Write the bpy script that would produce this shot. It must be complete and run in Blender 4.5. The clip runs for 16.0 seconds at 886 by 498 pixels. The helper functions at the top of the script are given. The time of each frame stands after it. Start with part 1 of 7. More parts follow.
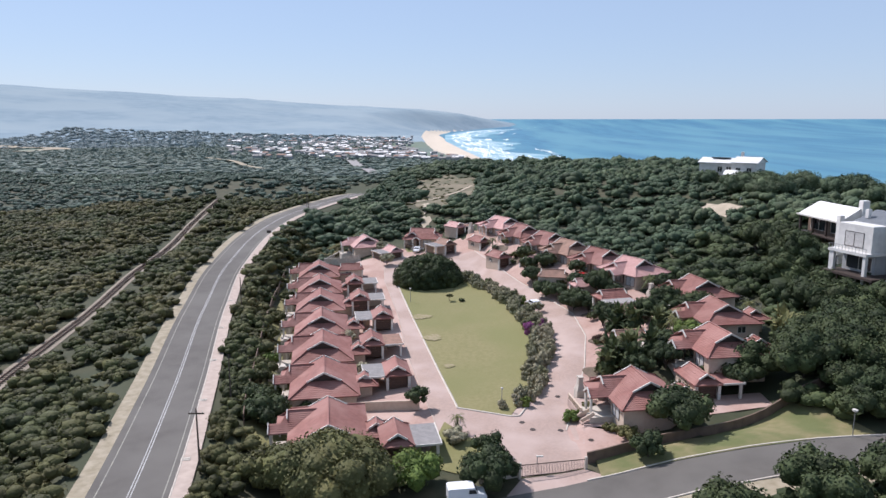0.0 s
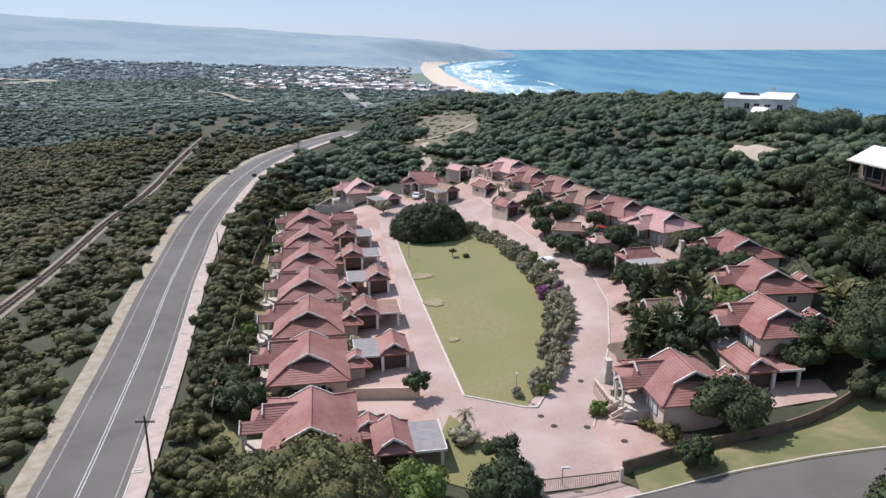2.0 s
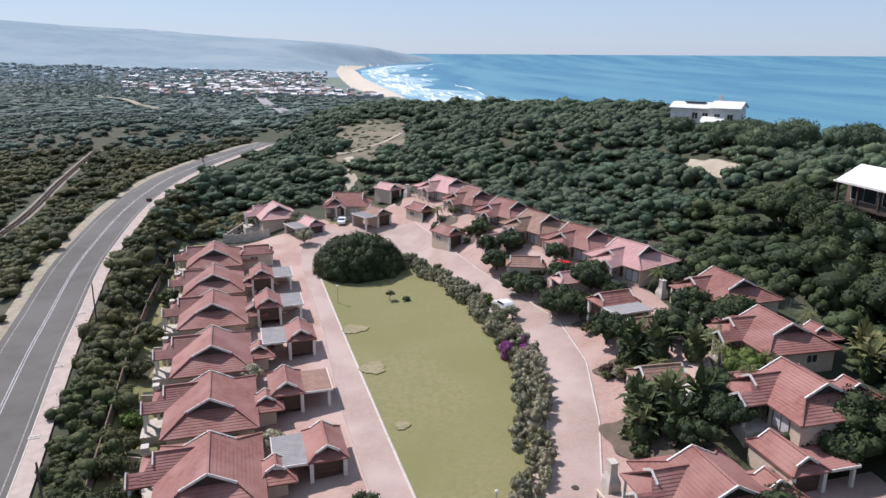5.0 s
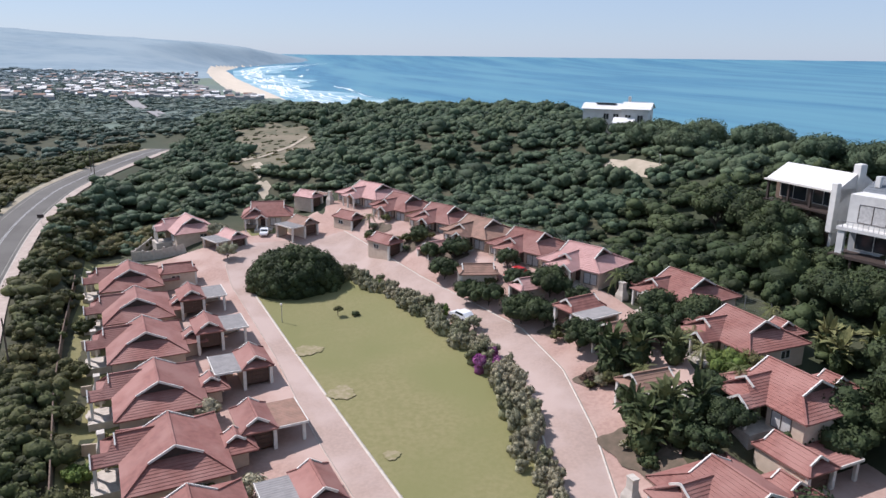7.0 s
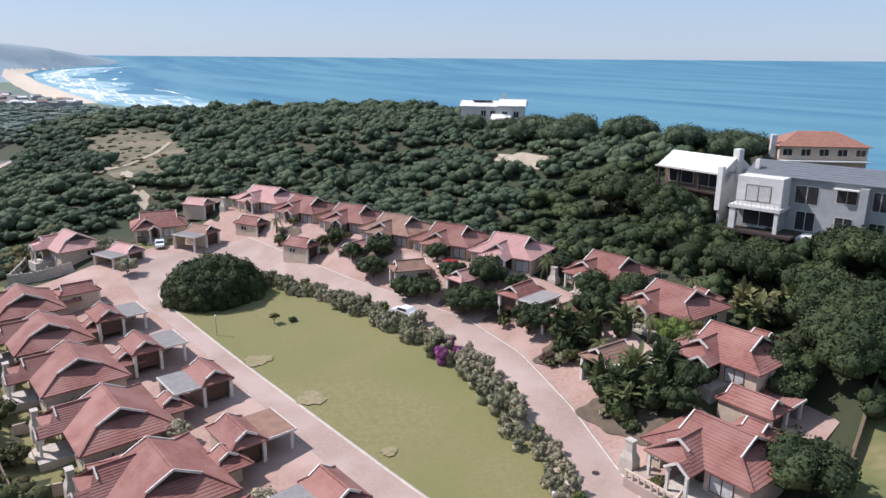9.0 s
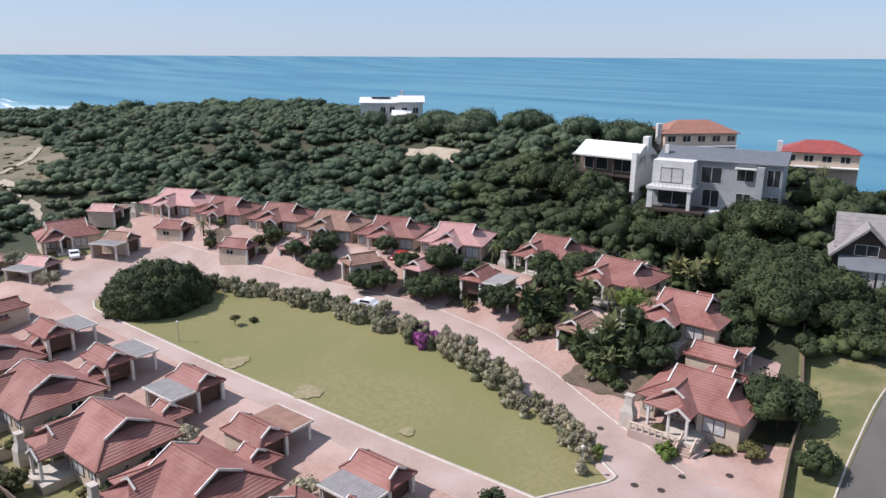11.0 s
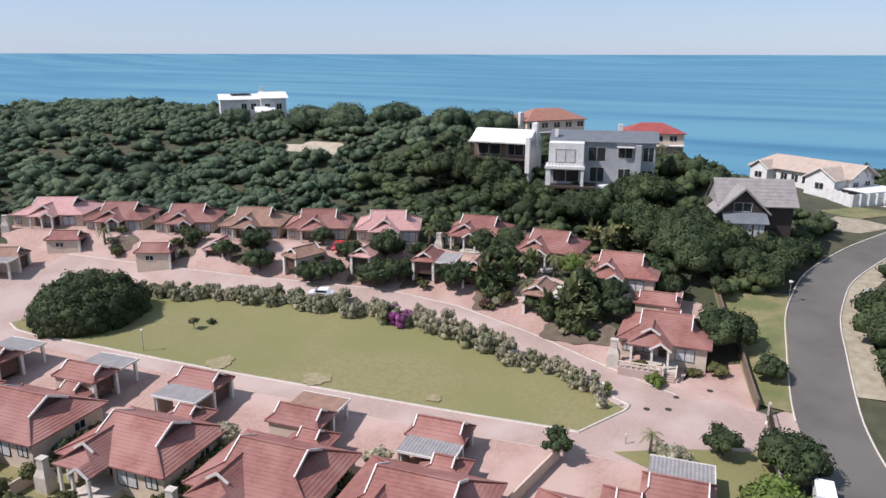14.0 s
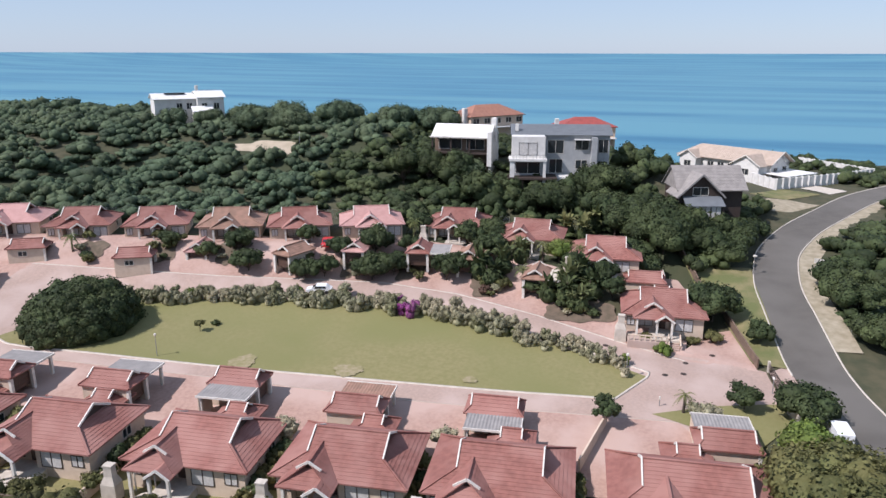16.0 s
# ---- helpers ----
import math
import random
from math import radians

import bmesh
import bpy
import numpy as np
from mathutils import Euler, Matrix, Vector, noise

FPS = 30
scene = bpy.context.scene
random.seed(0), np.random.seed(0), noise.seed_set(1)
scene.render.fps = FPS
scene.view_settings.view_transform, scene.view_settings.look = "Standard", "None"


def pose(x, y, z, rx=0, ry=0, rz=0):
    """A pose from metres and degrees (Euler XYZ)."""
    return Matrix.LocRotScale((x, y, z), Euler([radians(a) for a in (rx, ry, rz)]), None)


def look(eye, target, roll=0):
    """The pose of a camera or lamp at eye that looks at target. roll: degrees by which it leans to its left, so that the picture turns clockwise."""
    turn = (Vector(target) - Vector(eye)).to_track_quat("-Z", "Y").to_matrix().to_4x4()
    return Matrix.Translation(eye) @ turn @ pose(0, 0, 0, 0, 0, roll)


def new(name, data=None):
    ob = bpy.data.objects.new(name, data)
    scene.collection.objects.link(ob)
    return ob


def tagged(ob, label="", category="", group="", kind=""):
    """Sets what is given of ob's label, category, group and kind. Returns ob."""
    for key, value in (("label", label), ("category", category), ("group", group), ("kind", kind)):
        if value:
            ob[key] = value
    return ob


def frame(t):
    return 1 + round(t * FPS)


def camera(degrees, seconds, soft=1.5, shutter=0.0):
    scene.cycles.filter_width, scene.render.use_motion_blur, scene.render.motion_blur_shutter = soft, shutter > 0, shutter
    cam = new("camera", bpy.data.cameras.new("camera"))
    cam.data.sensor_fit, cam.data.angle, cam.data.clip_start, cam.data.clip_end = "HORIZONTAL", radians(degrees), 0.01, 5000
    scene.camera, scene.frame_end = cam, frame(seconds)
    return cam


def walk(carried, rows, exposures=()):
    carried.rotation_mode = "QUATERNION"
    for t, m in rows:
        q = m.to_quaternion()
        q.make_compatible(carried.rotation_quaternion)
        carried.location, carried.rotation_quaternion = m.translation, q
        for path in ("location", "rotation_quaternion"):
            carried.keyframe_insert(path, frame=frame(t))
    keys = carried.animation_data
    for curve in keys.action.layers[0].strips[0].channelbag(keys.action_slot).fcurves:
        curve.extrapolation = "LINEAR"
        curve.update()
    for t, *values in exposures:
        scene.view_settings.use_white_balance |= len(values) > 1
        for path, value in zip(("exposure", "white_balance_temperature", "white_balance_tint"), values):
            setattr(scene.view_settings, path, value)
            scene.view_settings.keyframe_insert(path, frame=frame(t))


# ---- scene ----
cam = camera(64.5, 16.0)
METRES, EYE, TILT, LEAN, TURN = 130.0, 40.0, -10.4, 0.0, 0.0
ROWS = [
    (0.0, 0.0, 0.0, 0.0, 0.0, 0.0, -0.0),
    (0.5, -0.0016, 0.0341, 0.006, -0.02, -1.66, -0.01),
    (1.0, -0.0028, 0.0616, 0.0111, -0.04, -3.21, -0.02),
    (1.5, -0.004, 0.0953, 0.0173, -0.08, -5.1, -0.03),
    (2.0, -0.0051, 0.1293, 0.0246, -0.08, -5.37, -0.0),
    (2.5, -0.0058, 0.1609, 0.0306, -0.7, -5.34, 0.14),
    (3.0, -0.0065, 0.1907, 0.0361, -1.43, -5.32, 0.31),
    (3.5, -0.007, 0.2231, 0.0423, -2.25, -5.32, 0.5),
    (4.0, -0.0082, 0.2564, 0.049, -3.4, -5.2, 0.59),
    (6.5, -0.077, 0.3532, 0.0668, -13.64, -5.23, 1.83),
    (7.0, -0.1014, 0.3635, 0.0681, -16.43, -5.32, 2.28),
    (7.5, -0.1262, 0.3717, 0.0689, -19.11, -5.41, 2.71),
    (8.0, -0.154, 0.3802, 0.0698, -22.0, -5.55, 3.23),
    (8.5, -0.1854, 0.3889, 0.0708, -26.02, -5.82, 4.0),
    (9.0, -0.2158, 0.3975, 0.0716, -29.9, -6.12, 4.78),
    (9.5, -0.2441, 0.4062, 0.0729, -33.57, -6.49, 5.43),
    (12.0, -0.4015, 0.4803, 0.0832, -48.2, -8.36, 7.57),
    (12.5, -0.4304, 0.5, 0.086, -51.77, -8.88, 8.06),
    (13.0, -0.4567, 0.52, 0.089, -54.96, -9.35, 8.45),
    (13.5, -0.4799, 0.5402, 0.0921, -57.75, -9.85, 8.74),
    (14.0, -0.5018, 0.5616, 0.0955, -59.75, -10.19, 8.89),
    (14.5, -0.527, 0.5889, 0.0999, -62.42, -10.64, 9.1),
    (15.0, -0.5483, 0.6146, 0.1042, -64.74, -11.04, 9.32),
    (15.5, -0.5671, 0.6393, 0.1084, -66.77, -11.39, 9.46),
    (16.0, -0.5861, 0.6666, 0.113, -69.07, -11.8, 9.62),
]
walk(cam, [(t, pose(0, 0, EYE, TILT, LEAN, TURN) @ pose(METRES * x, METRES * y, METRES * z, 90 + pitch, roll, yaw)) for t, x, y, z, yaw, pitch, roll in ROWS], exposures=[(0.0, 0.20, 6000, 18), (6.0, 0.17, 6000, 18), (16.0, 0.21, 6050, 18)])

# ---- world, sun ----
world = bpy.data.worlds.new("sky")
scene.world = world
world.use_nodes = True
wn = world.node_tree
SUN_ELEVATION, SUN_AZIMUTH = 50.0, -46.0   # azimuth from +y towards +x
sky = wn.nodes.new("ShaderNodeTexSky")
sky.sky_type = "NISHITA"
sky.sun_disc = False
sky.sun_elevation, sky.sun_rotation = radians(SUN_ELEVATION), radians(SUN_AZIMUTH)
sky.air_density, sky.dust_density, sky.ozone_density = 1.0, 0.25, 2.6
haze = wn.nodes.new("ShaderNodeMix")
haze.data_type = "RGBA"
haze.inputs["Factor"].default_value = 0.6
haze.inputs["B"].default_value = (5.7, 7.25, 9.0, 1)
wn.links.new(sky.outputs[0], haze.inputs["A"])
wn.links.new(haze.outputs["Result"], wn.nodes["Background"].inputs[0])
wn.nodes["Background"].inputs[1].default_value = 0.082
sun = new("sun", bpy.data.lights.new("sun", "SUN"))
sun.data.energy, sun.data.angle, sun.data.color = 5.0, radians(0.6), (1.0, 0.95, 0.88)
sa, se = radians(SUN_AZIMUTH), radians(SUN_ELEVATION)
sun.matrix_world = look((math.sin(sa) * math.cos(se) * 100, math.cos(sa) * math.cos(se) * 100, math.sin(se) * 100), (0, 0, 0))


# ---- materials ----
def material(name, colour, rough=0.8, second=None, scale=1.0, bump=0.0, bump_scale=8.0, metal=0.0, vary=0.0, island=False, specular=0.5, third=None, third_scale=0.15):
    """A surface with two colours mixed by noise, a third by a broad noise, and fine relief."""
    m = bpy.data.materials.new(name)
    m.use_nodes = True
    nt = m.node_tree
    b = nt.nodes["Principled BSDF"]
    b.inputs["Roughness"].default_value = rough
    b.inputs["Metallic"].default_value = metal
    b.inputs["Specular IOR Level"].default_value = specular
    geo = nt.nodes.new("ShaderNodeNewGeometry")

    def noise_node(s, detail=6.0):
        n = nt.nodes.new("ShaderNodeTexNoise")
        n.inputs["Scale"].default_value, n.inputs["Detail"].default_value = s, detail
        nt.links.new(geo.outputs["Position"], n.inputs["Vector"])
        return n

    def mix(fac, a, c):
        n = nt.nodes.new("ShaderNodeMix")
        n.data_type = "RGBA"
        nt.links.new(fac, n.inputs["Factor"])
        for value, sock in ((a, n.inputs["A"]), (c, n.inputs["B"])):
            if isinstance(value, tuple):
                sock.default_value = (*value, 1)
            else:
                nt.links.new(value, sock)
        return n.outputs["Result"]

    def ramp(fac, lo, hi):
        n = nt.nodes.new("ShaderNodeMapRange")
        n.inputs["From Min"].default_value, n.inputs["From Max"].default_value = lo, hi
        nt.links.new(fac, n.inputs["Value"])
        return n.outputs["Result"]

    second = second or tuple(c * 0.72 for c in colour)
    out = mix(ramp(noise_node(scale).outputs["Fac"], 0.35, 0.65), colour, second)
    if third:
        out = mix(ramp(noise_node(third_scale, 3.0).outputs["Fac"], 0.42, 0.62), out, third)
    if vary:
        hsv = nt.nodes.new("ShaderNodeHueSaturation")
        src = geo.outputs["Random Per Island"] if island else nt.nodes.new("ShaderNodeObjectInfo").outputs["Random"]
        r = nt.nodes.new("ShaderNodeMapRange")
        r.inputs["To Min"].default_value, r.inputs["To Max"].default_value = 1 - vary, 1 + vary
        nt.links.new(src, r.inputs["Value"])
        nt.links.new(r.outputs["Result"], hsv.inputs["Value"])
        nt.links.new(out, hsv.inputs["Color"])
        out = hsv.outputs["Color"]
    nt.links.new(out, b.inputs["Base Color"])
    if bump:
        bn = nt.nodes.new("ShaderNodeBump")
        bn.inputs["Strength"].default_value, bn.inputs["Distance"].default_value = bump, 0.05
        nt.links.new(noise_node(bump_scale, 8.0).outputs["Fac"], bn.inputs["Height"])
        nt.links.new(bn.outputs["Normal"], b.inputs["Normal"])
    return m


def leaf_material(name, colour, second, third, vary=0.4, third_scale=0.12, clump=2.4):
    # second, a darker tone at clump size, paints dark shaded gaps among leaves
    m = material(name, colour, 0.7, second, clump, bump=1.0, bump_scale=clump, vary=vary, island=True, specular=0.2, third=third, third_scale=third_scale)
    nt = m.node_tree
    b = nt.nodes["Principled BSDF"]
    [n for n in nt.nodes if n.type == "BUMP"][0].inputs["Distance"].default_value = 0.5 / clump
    tr = nt.nodes.new("ShaderNodeBsdfTranslucent")
    add = nt.nodes.new("ShaderNodeMixShader")
    add.inputs[0].default_value = 0.13
    src = b.inputs["Base Color"].links[0].from_socket
    nt.links.new(src, tr.inputs["Color"])
    nt.links.new(b.outputs[0], add.inputs[1])
    nt.links.new(tr.outputs[0], add.inputs[2])
    nt.links.new(add.outputs[0], nt.nodes["Material Output"].inputs["Surface"])
    return m


# soil darkened so that shade between the bushes is painted in
M_SOIL = material("sandy soil with dry grass, bush shade painted in", (0.075, 0.066, 0.034), 0.95, (0.042, 0.044, 0.02), 0.5, 0.4, 3.0, third=(0.036, 0.044, 0.018), third_scale=0.03)
M_BED = material("brown planting soil", (0.14, 0.10, 0.07), 0.95, (0.09, 0.07, 0.045), 0.9, 0.6, 6.0)
M_ASPHALT = material("worn asphalt", (0.104, 0.093, 0.080), 0.9, (0.086, 0.077, 0.066), 0.4, 0.3, 20.0, third=(0.118, 0.107, 0.093), third_scale=0.08)
M_OLIVE = leaf_material("olive brown leaves", (0.105, 0.105, 0.038), (0.075, 0.082, 0.03), (0.13, 0.12, 0.045))
M_PAINT_LINE = material("white road paint", (0.44, 0.43, 0.41), 0.7, (0.26, 0.255, 0.245), 3.0)
M_EDGE_LINE = material("worn pale road paint", (0.30, 0.28, 0.22), 0.8, (0.16, 0.155, 0.14), 2.0)
M_PAVER = material("greyish pink brick paving", (0.37, 0.265, 0.215), 0.9, (0.31, 0.225, 0.185), 2.6, 0.4, 14.0, third=(0.41, 0.31, 0.265), third_scale=0.12)
M_DRIVE = material("reddish brick paving", (0.385, 0.25, 0.20), 0.9, (0.31, 0.195, 0.155), 2.2, 0.4, 14.0, third=(0.42, 0.295, 0.245), third_scale=0.14)
M_FOOTPATH = material("pinkish paved footpath", (0.44, 0.35, 0.29), 0.9, (0.36, 0.285, 0.235), 0.9, 0.3, 10.0)
M_CONCRETE = material("pale concrete", (0.52, 0.46, 0.39), 0.85, (0.42, 0.37, 0.31), 1.5, 0.3, 10.0)
M_LAWN = material("mown lawn with dry patches", (0.178, 0.162, 0.062), 0.95, (0.215, 0.188, 0.082), 1.7, 0.8, 9.0, third=(0.168, 0.162, 0.058), third_scale=0.045)
M_VERGE = material("dry verge grass", (0.15, 0.14, 0.055), 0.95, (0.21, 0.175, 0.085), 0.7, 0.8, 8.0, third=(0.11, 0.12, 0.04), third_scale=0.2)
M_DRY = material("worn dry turf", (0.29, 0.235, 0.145), 0.95, (0.205, 0.18, 0.08), 1.6, 0.4, 6.0)
M_SAND = material("beach sand", (0.62, 0.52, 0.40), 0.95, (0.54, 0.45, 0.34), 0.05)
M_GRAVEL = material("sandy gravel verge", (0.34, 0.29, 0.21), 0.95, (0.24, 0.20, 0.13), 0.8, 0.4, 6.0)
M_TILE = material("weathered red roof tiles", (0.25, 0.102, 0.080), 0.8, (0.195, 0.077, 0.060), 1.6, 0.4, 10.0, vary=0.10, third=(0.285, 0.138, 0.112), third_scale=0.25)
M_TILE_PINK = material("faded pink roof tiles", (0.47, 0.27, 0.24), 0.75, (0.41, 0.225, 0.20), 0.9, 0.3, 10.0, vary=0.08)
M_TILE_BROWN = material("brown weathered roof tiles", (0.30, 0.17, 0.12), 0.8, (0.22, 0.13, 0.09), 0.9, 0.3, 10.0, vary=0.1)
M_WALL = material("beige plastered wall", (0.57, 0.455, 0.35), 0.85, (0.50, 0.39, 0.30), 1.2, 0.2, 15.0)
M_WHITE = material("white painted trim", (0.66, 0.62, 0.56), 0.6, (0.55, 0.51, 0.45), 2.0)
M_GREYROOF = material("grey fibre-cement sheet", (0.27, 0.25, 0.235), 0.8, (0.215, 0.20, 0.19), 1.2, 0.2, 8.0)
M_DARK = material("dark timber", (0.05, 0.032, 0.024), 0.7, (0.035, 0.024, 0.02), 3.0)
M_DOOR = material("dark brown timber door", (0.085, 0.045, 0.03), 0.6, (0.06, 0.033, 0.024), 4.0)
M_GLASS = material("dark window glass", (0.03, 0.035, 0.04), 0.08, (0.025, 0.028, 0.03), 0.5)
M_CURTAIN = material("pale curtain behind glass", (0.55, 0.53, 0.50), 0.5, (0.42, 0.40, 0.38), 3.0)
M_BARK = material("grey-brown bark", (0.10, 0.075, 0.055), 0.95, (0.06, 0.047, 0.036), 3.0, 0.6, 12.0)
M_SCRUB = leaf_material("coastal scrub leaves", (0.076, 0.084, 0.028), (0.038, 0.046, 0.017), (0.104, 0.092, 0.034), 0.5, 0.045)
# lightened and turned bluish to paint haze over the dune leaves
M_DUNE = leaf_material("dense dune bush leaves, haze in the colour", (0.076, 0.106, 0.058), (0.043, 0.067, 0.037), (0.093, 0.119, 0.062), 0.4, 0.05)
M_TREE = leaf_material("dark tree leaves", (0.044, 0.061, 0.024), (0.024, 0.036, 0.015), (0.060, 0.076, 0.030), 0.45)
M_LIGHTGREEN = leaf_material("light green leaves", (0.11, 0.15, 0.03), (0.07, 0.11, 0.024), (0.13, 0.16, 0.04))
M_GREYSHRUB = leaf_material("grey-green shrub leaves", (0.29, 0.275, 0.175), (0.17, 0.17, 0.10), (0.34, 0.30, 0.20), clump=4.0)
M_BEDLEAF = leaf_material("dusty green bed leaves", (0.205, 0.20, 0.11), (0.12, 0.125, 0.062), (0.26, 0.235, 0.15), clump=4.0)
M_MAROON = leaf_material("dark reddish leaves", (0.10, 0.055, 0.040), (0.055, 0.035, 0.025), (0.12, 0.075, 0.05))
M_PURPLE = leaf_material("purple bougainvillea flowers", (0.36, 0.065, 0.28), (0.17, 0.06, 0.13), (0.26, 0.11, 0.20), clump=4.0)
# paler and bluer than the near scrub: distance haze painted into the leaves
M_FARSCRUB = leaf_material("far scrub leaves, haze in the colour", (0.135, 0.175, 0.145), (0.11, 0.15, 0.128), (0.16, 0.19, 0.155), 0.2)
M_WHITEWALL = material("white plastered wall", (0.64, 0.62, 0.58), 0.8, (0.55, 0.53, 0.50), 0.8, 0.15, 12.0)
M_GREYWALL = material("pale grey plastered wall", (0.34, 0.345, 0.345), 0.8, (0.29, 0.295, 0.295), 0.8, 0.15, 12.0)
M_SLATE = material("dark grey sheet roof", (0.145, 0.155, 0.165), 0.6, (0.12, 0.13, 0.14), 0.8)
M_ORANGE = material("orange roof tiles", (0.34, 0.16, 0.105), 0.75, (0.28, 0.13, 0.09), 0.9, 0.3, 8.0)
M_REDROOF = material("bright red painted roof", (0.33, 0.07, 0.055), 0.7, (0.26, 0.06, 0.05), 0.6)
M_CREAMROOF = material("cream roof tiles", (0.42, 0.33, 0.265), 0.8, (0.36, 0.285, 0.225), 0.9, 0.3, 8.0)
M_WHITESHEET = material("white painted sheet roof", (0.72, 0.70, 0.67), 0.6, (0.64, 0.62, 0.59), 0.5)
M_THATCHGREY = material("grey weathered shingles", (0.27, 0.245, 0.225), 0.9, (0.21, 0.19, 0.175), 0.9, 0.4, 6.0)
M_METAL = material("grey galvanised steel", (0.35, 0.35, 0.35), 0.45, (0.28, 0.28, 0.28), 3.0, metal=0.6)
M_CARWHITE = material("white car paint", (0.78, 0.78, 0.78), 0.25, (0.75, 0.75, 0.75), 1.0)
M_CARRED = material("red car paint", (0.45, 0.03, 0.03), 0.25, (0.42, 0.03, 0.03), 1.0)
M_TYRE = material("black rubber", (0.02, 0.02, 0.02), 0.9, (0.03, 0.03, 0.03), 4.0)
M_ROCK = material("beige-brown ballast stones", (0.27, 0.225, 0.17), 0.95, (0.19, 0.155, 0.115), 1.2, 0.6, 6.0)
M_RUST = material("rusty rail steel", (0.16, 0.09, 0.06), 0.6, (0.11, 0.065, 0.045), 3.0, metal=0.4)
M_FOAM = material("white sea foam", (0.80, 0.82, 0.82), 0.9, (0.62, 0.70, 0.74), 0.03)
# mid-distance scrub, its green greyed to paint in some haze
M_MIDSCRUB = leaf_material("scrub leaves greyed by painted haze", (0.088, 0.122, 0.088), (0.055, 0.082, 0.062), (0.112, 0.138, 0.098), 0.45, 0.02, 1.0)
# pale blue-green that carries painted haze, close to the far ground's tone
M_HILLWOOD = leaf_material("far hillside trees, haze in the colour", (0.20, 0.25, 0.25), (0.175, 0.225, 0.23), (0.22, 0.26, 0.255), 0.2)
# dark wall tone, which also stands in for shade on pale walls
M_DARK_SHADE_WALL = material("dark brown wall plaster with painted shade", (0.17, 0.115, 0.08), 0.9, (0.12, 0.082, 0.06), 1.0, 0.3, 12.0)
M_PALM = leaf_material("palm fronds", (0.13, 0.14, 0.05), (0.08, 0.10, 0.035), (0.18, 0.17, 0.07))
M_BANANA = leaf_material("dull green paddle leaves", (0.085, 0.105, 0.04), (0.055, 0.072, 0.028), (0.12, 0.13, 0.055))
M_HEATH = material("dry brown heath", (0.15, 0.125, 0.075), 0.95, (0.085, 0.085, 0.045), 0.6, 0.8, 3.0, third=(0.19, 0.155, 0.10), third_scale=0.1)
M_SANDLOT = material("dull clearing sand", (0.40, 0.33, 0.245), 0.95, (0.31, 0.26, 0.185), 0.4, 0.3, 5.0)


# ---- mesh helpers ----
def mesh_from(name, verts, faces, mats, parent=None, index=None, smooth=False):
    """One mesh object from arrays of points and faces (all faces with the same number of corners, or a list)."""
    me = bpy.data.meshes.new(name)
    verts = np.asarray(verts, dtype=np.float32)
    if isinstance(faces, np.ndarray):
        n, k = faces.shape
        me.vertices.add(len(verts))
        me.vertices.foreach_set("co", verts.ravel())
        me.loops.add(n * k)
        me.loops.foreach_set("vertex_index", faces.ravel().astype(np.int32))
        me.polygons.add(n)
        me.polygons.foreach_set("loop_start", np.arange(0, n * k, k, dtype=np.int32))
        me.polygons.foreach_set("loop_total", np.full(n, k, dtype=np.int32))
    else:
        me.from_pydata(verts.tolist(), [], faces)
    for m in mats if isinstance(mats, (list, tuple)) else [mats]:
        me.materials.append(m)
    if index is not None:
        me.polygons.foreach_set("material_index", np.asarray(index, dtype=np.int32))
    if smooth:
        me.polygons.foreach_set("use_smooth", np.ones(len(me.polygons), dtype=bool))
    me.update(calc_edges=True)
    me.validate()
    ob = new(name, me)
    if parent is not None:
        ob.parent = parent
    return ob


